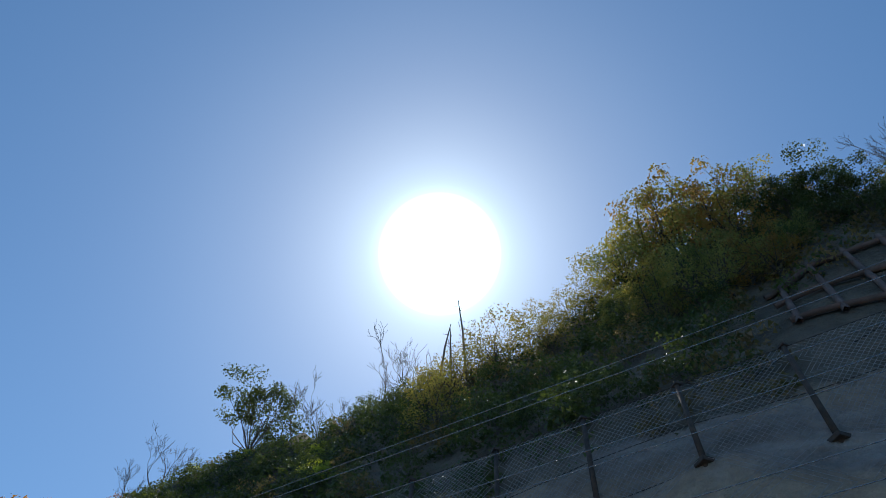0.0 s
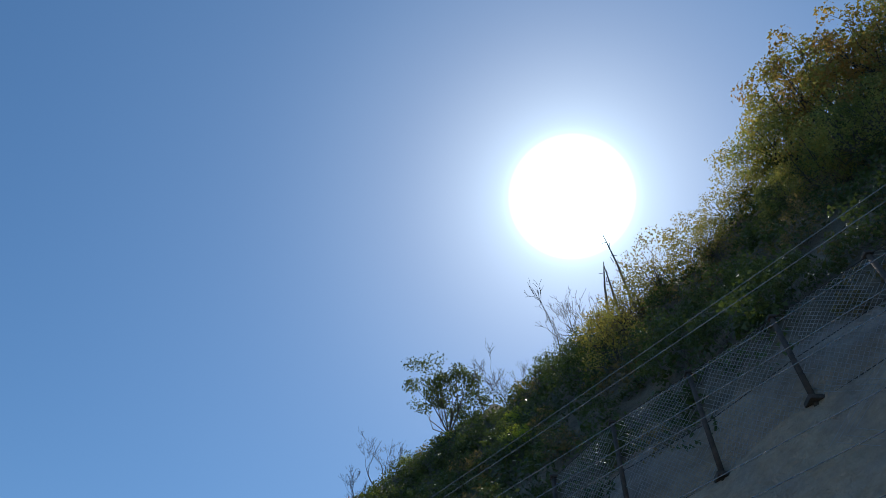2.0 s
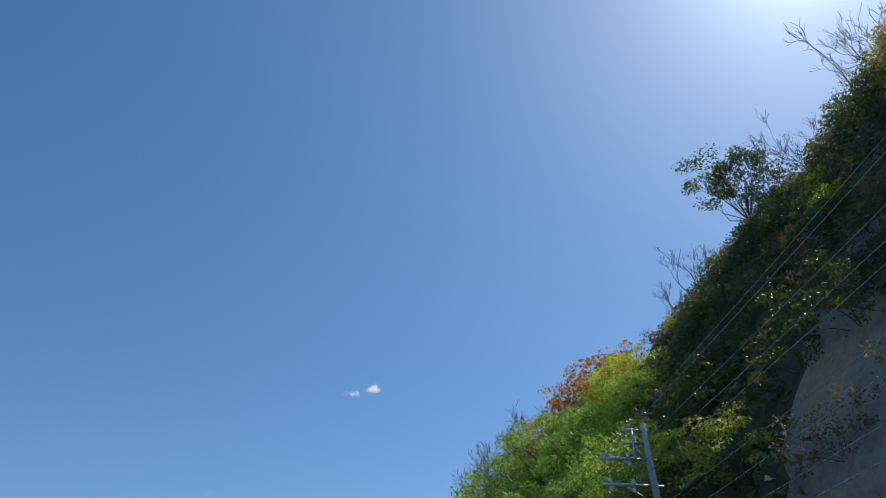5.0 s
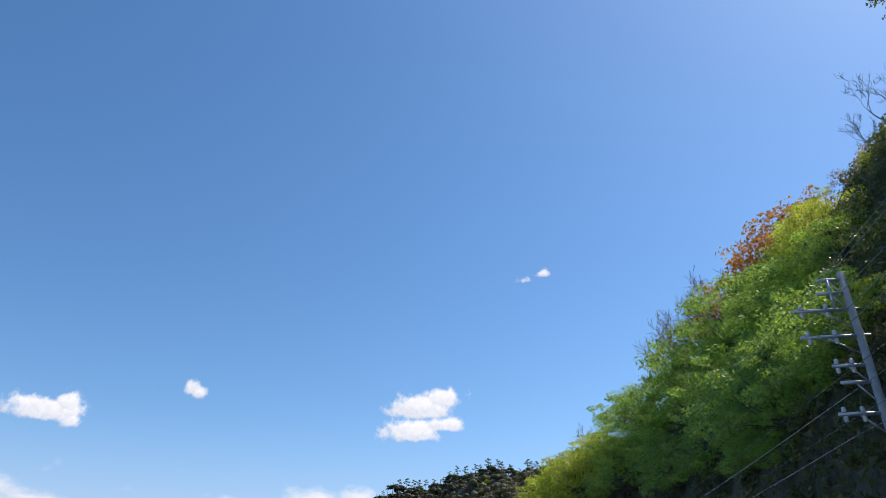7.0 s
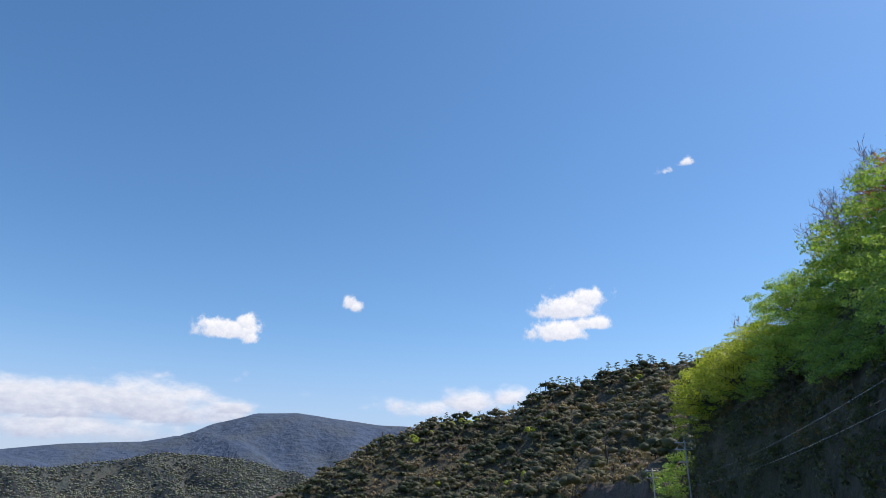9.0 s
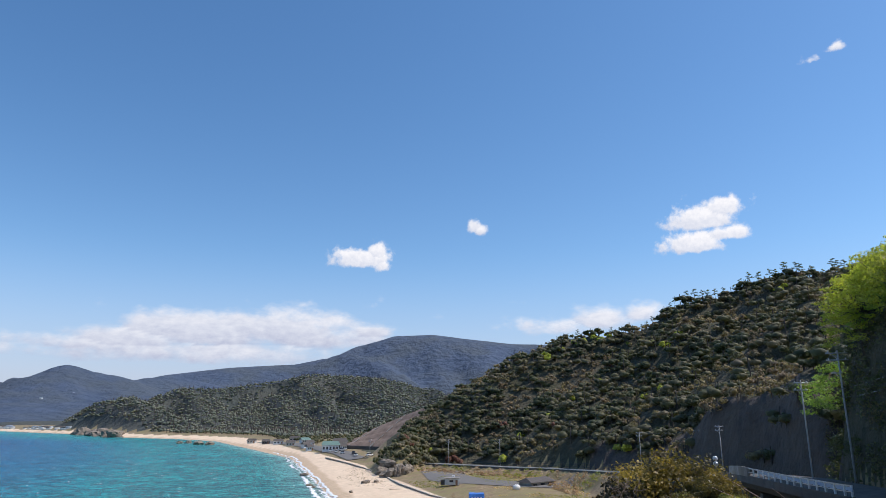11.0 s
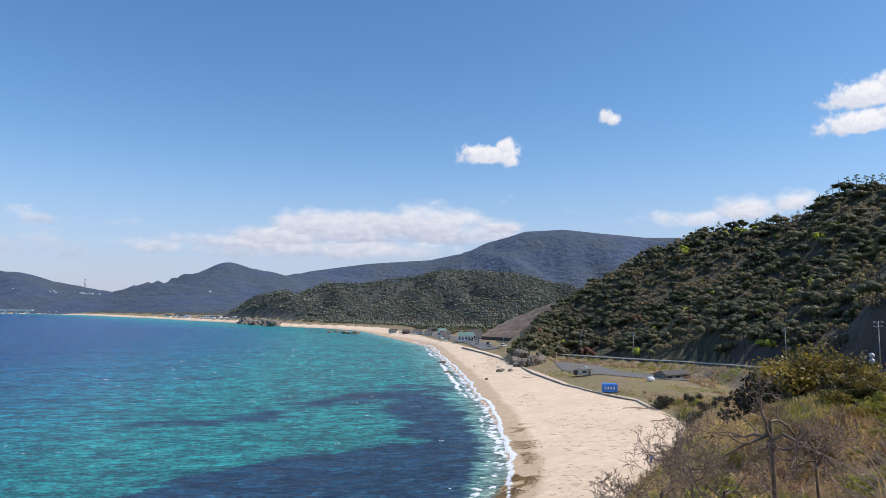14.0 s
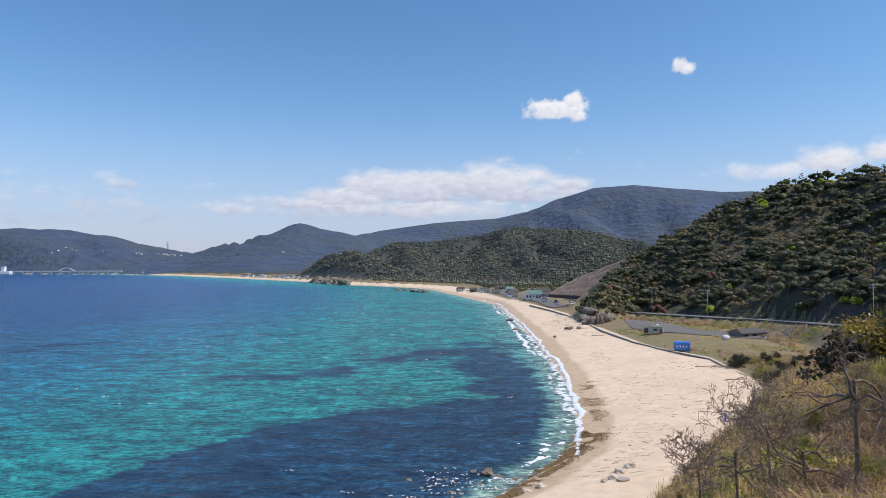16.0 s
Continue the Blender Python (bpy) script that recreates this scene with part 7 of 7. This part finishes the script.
# ---- clouds ----
def cloud_material(name, size, ragged, low, high, stretch):
    """Glowing vapour with sunlight painted in: bright where thick, broken into fine tufts at the edge."""
    m, nt, p = blank(name, 1.0)
    nt.nodes.remove(p)
    thick = nt.nodes.new("ShaderNodeAttribute")
    thick.attribute_name = "thickness"
    lit = nt.nodes.new("ShaderNodeAttribute")
    lit.attribute_name = "sunlit"
    n1 = tex_noise(nt, size, 7, 0.6, stretch=stretch)
    n2 = tex_noise(nt, size * 3, 5, 0.6, stretch=stretch)
    sub = nt.nodes.new("ShaderNodeMath")
    sub.operation = "MULTIPLY_ADD"
    nt.links.new(n1, sub.inputs[0])
    sub.inputs[1].default_value = ragged
    sub.inputs[2].default_value = -0.5 * ragged
    dens = nt.nodes.new("ShaderNodeMath")
    nt.links.new(thick.outputs["Fac"], dens.inputs[0])
    nt.links.new(sub.outputs[0], dens.inputs[1])
    edge = nt.nodes.new("ShaderNodeMapRange")
    edge.interpolation_type = "SMOOTHSTEP"
    edge.inputs["From Min"].default_value, edge.inputs["From Max"].default_value = low, high
    nt.links.new(dens.outputs[0], edge.inputs["Value"])
    amount = nt.nodes.new("ShaderNodeMath")
    amount.operation = "MULTIPLY"
    nt.links.new(edge.outputs[0], amount.inputs[0])
    amount.inputs[1].default_value = 0.97
    tone = nt.nodes.new("ShaderNodeMath")
    tone.operation = "MULTIPLY_ADD"
    nt.links.new(n2, tone.inputs[0])
    tone.inputs[1].default_value = 0.6
    nt.links.new(lit.outputs["Fac"], tone.inputs[2])
    glow = nt.nodes.new("ShaderNodeEmission")
    nt.links.new(ramp(nt, tone.outputs[0], [(0.25, (0.42, 0.47, 0.60)), (0.6, (0.65, 0.70, 0.77)), (0.95, (0.88, 0.90, 0.90))]), glow.inputs["Color"])
    clear = nt.nodes.new("ShaderNodeBsdfTransparent")
    veil = nt.nodes.new("ShaderNodeMixShader")
    nt.links.new(amount.outputs[0], veil.inputs[0])
    nt.links.new(clear.outputs[0], veil.inputs[1])
    nt.links.new(glow.outputs[0], veil.inputs[2])
    nt.links.new(veil.outputs[0], nt.nodes["Material Output"].inputs["Surface"])
    return m


CLOUD = cloud_material("cloud", 0.0095, 1.6, 0.26, 0.74, (1, 1, 1))
BANK = cloud_material("cloud_bank", 0.0036, 1.5, 0.2, 0.86, (1, 1, 2.0))


def cloud(name, label, lumps, r=4600, strength=1.0, base=0.35, group="fair-weather clouds", mat=None):
    """A far sheet of vapour in the sky. lumps: (azimuth, elevation, half width, half height in degrees, weight)."""
    az0, az1 = min(l[0] - 2.2 * l[2] for l in lumps), max(l[0] + 2.2 * l[2] for l in lumps)
    el0, el1 = min(l[1] - 2.4 * l[3] for l in lumps), max(l[1] + 2.4 * l[3] for l in lumps)
    na, ne = 90, 46
    a, e = np.meshgrid(np.linspace(az0, az1, na), np.linspace(el0, el1, ne), indexing="ij")
    d = np.zeros_like(a)
    lit = np.zeros_like(a)
    for az, el, w, h, k in lumps:
        up = (e - el) / (1.3 * h)
        # flat bases, rounded tops
        g = k * np.exp(-((np.abs(a - az) / (1.2 * w)) ** 2.6 + np.where(up < 0, np.abs(up * 1.25) ** 3, np.abs(up) ** 2.2)))
        # paler tops and right sides, greyer bases: sun and shade as painted tone
        lit = np.where(g > d, base + 0.26 * np.clip(up + 0.5, -0.6, 1.4) + 0.05 * (a - az) / w, lit)
        d = np.maximum(d, g)
    ar, er = np.radians(a), np.radians(e)
    co = np.stack([r * np.sin(ar) * np.cos(er), r * np.cos(ar) * np.cos(er), EYE + r * np.sin(er)], -1).reshape(-1, 3)
    i, j = np.meshgrid(np.arange(na - 1), np.arange(ne - 1), indexing="ij")
    q = i * ne + j
    me = mesh_of(name, co, np.stack([q, q + ne, q + ne + 1, q + 1], -1).reshape(-1, 4), mat or CLOUD, smooth_shade=True)
    me.attributes.new("thickness", "FLOAT", "POINT").data.foreach_set("value", (d * strength).ravel().astype(np.float32))
    me.attributes.new("sunlit", "FLOAT", "POINT").data.foreach_set("value", lit.ravel().astype(np.float32))
    ob = new(name, me)
    ob.visible_shadow = False
    return tagged(ob, label, "cloud", group, "structure")


cloud("cloud", "white double-lobed cumulus cloud in the clear sky", [(39.2, 15.5, 2.4, 0.85, 1.0), (41.0, 16.2, 1.4, 0.75, 0.98), (38.4, 13.6, 2.2, 0.72, 1.0), (40.9, 14.1, 1.5, 0.5, 0.92)], 4600, 1.05)
cloud("cloud", "small white cumulus cloud with a flat base", [(9.8, 13.2, 2.2, 0.75, 1.0), (11.1, 13.8, 0.8, 0.75, 0.95), (11.8, 12.6, 0.7, 0.5, 0.8)], 4610, 1.05)
cloud("cloud", "tiny white puff of cloud", [(19.8, 16.1, 0.62, 0.6, 0.85), (20.4, 15.7, 0.5, 0.4, 0.7)], 4620, 1.0, 0.3)
cloud("cloud", "thin white wisp of cloud", [(48.7, 26.2, 1.0, 0.28, 0.55), (50.5, 26.6, 0.9, 0.28, 0.55)], 4630, 1.0, 0.3)
cloud("cloud_bank", "long pale bank of cloud above the mountains", [(-12, 5.4, 5.0, 0.6, 0.7), (-8, 5.9, 4.5, 0.9, 0.85), (-3, 6.7, 6.0, 1.4, 0.95), (2.5, 7.0, 6.5, 1.3, 0.95), (7, 6.4, 4.5, 1.0, 0.8), (-16, 4.8, 4.0, 0.6, 0.55), (10.8, 6.9, 1.6, 0.45, 0.85), (-4, 5.0, 10.0, 1.0, 0.75)], 4780, 1.08, 0.10, "cloud banks", BANK)
cloud("cloud_bank", "low white cloud tops beyond the hill", [(26.5, 7.2, 3.0, 0.8, 0.7), (30.5, 7.9, 2.4, 0.9, 0.75), (24.3, 7.4, 1.0, 0.6, 0.7), (33.8, 8.2, 1.8, 0.6, 0.65)], 4790, 1.0, 0.25, "cloud banks", BANK)
cloud("cloud_bank", "thin grey veil of cloud near the horizon", [(-29, 5.0, 9.0, 1.6, 0.40), (-24, 6.4, 5.0, 0.4, 0.42)], 4800, 1.0, 0.05, "cloud banks", BANK)
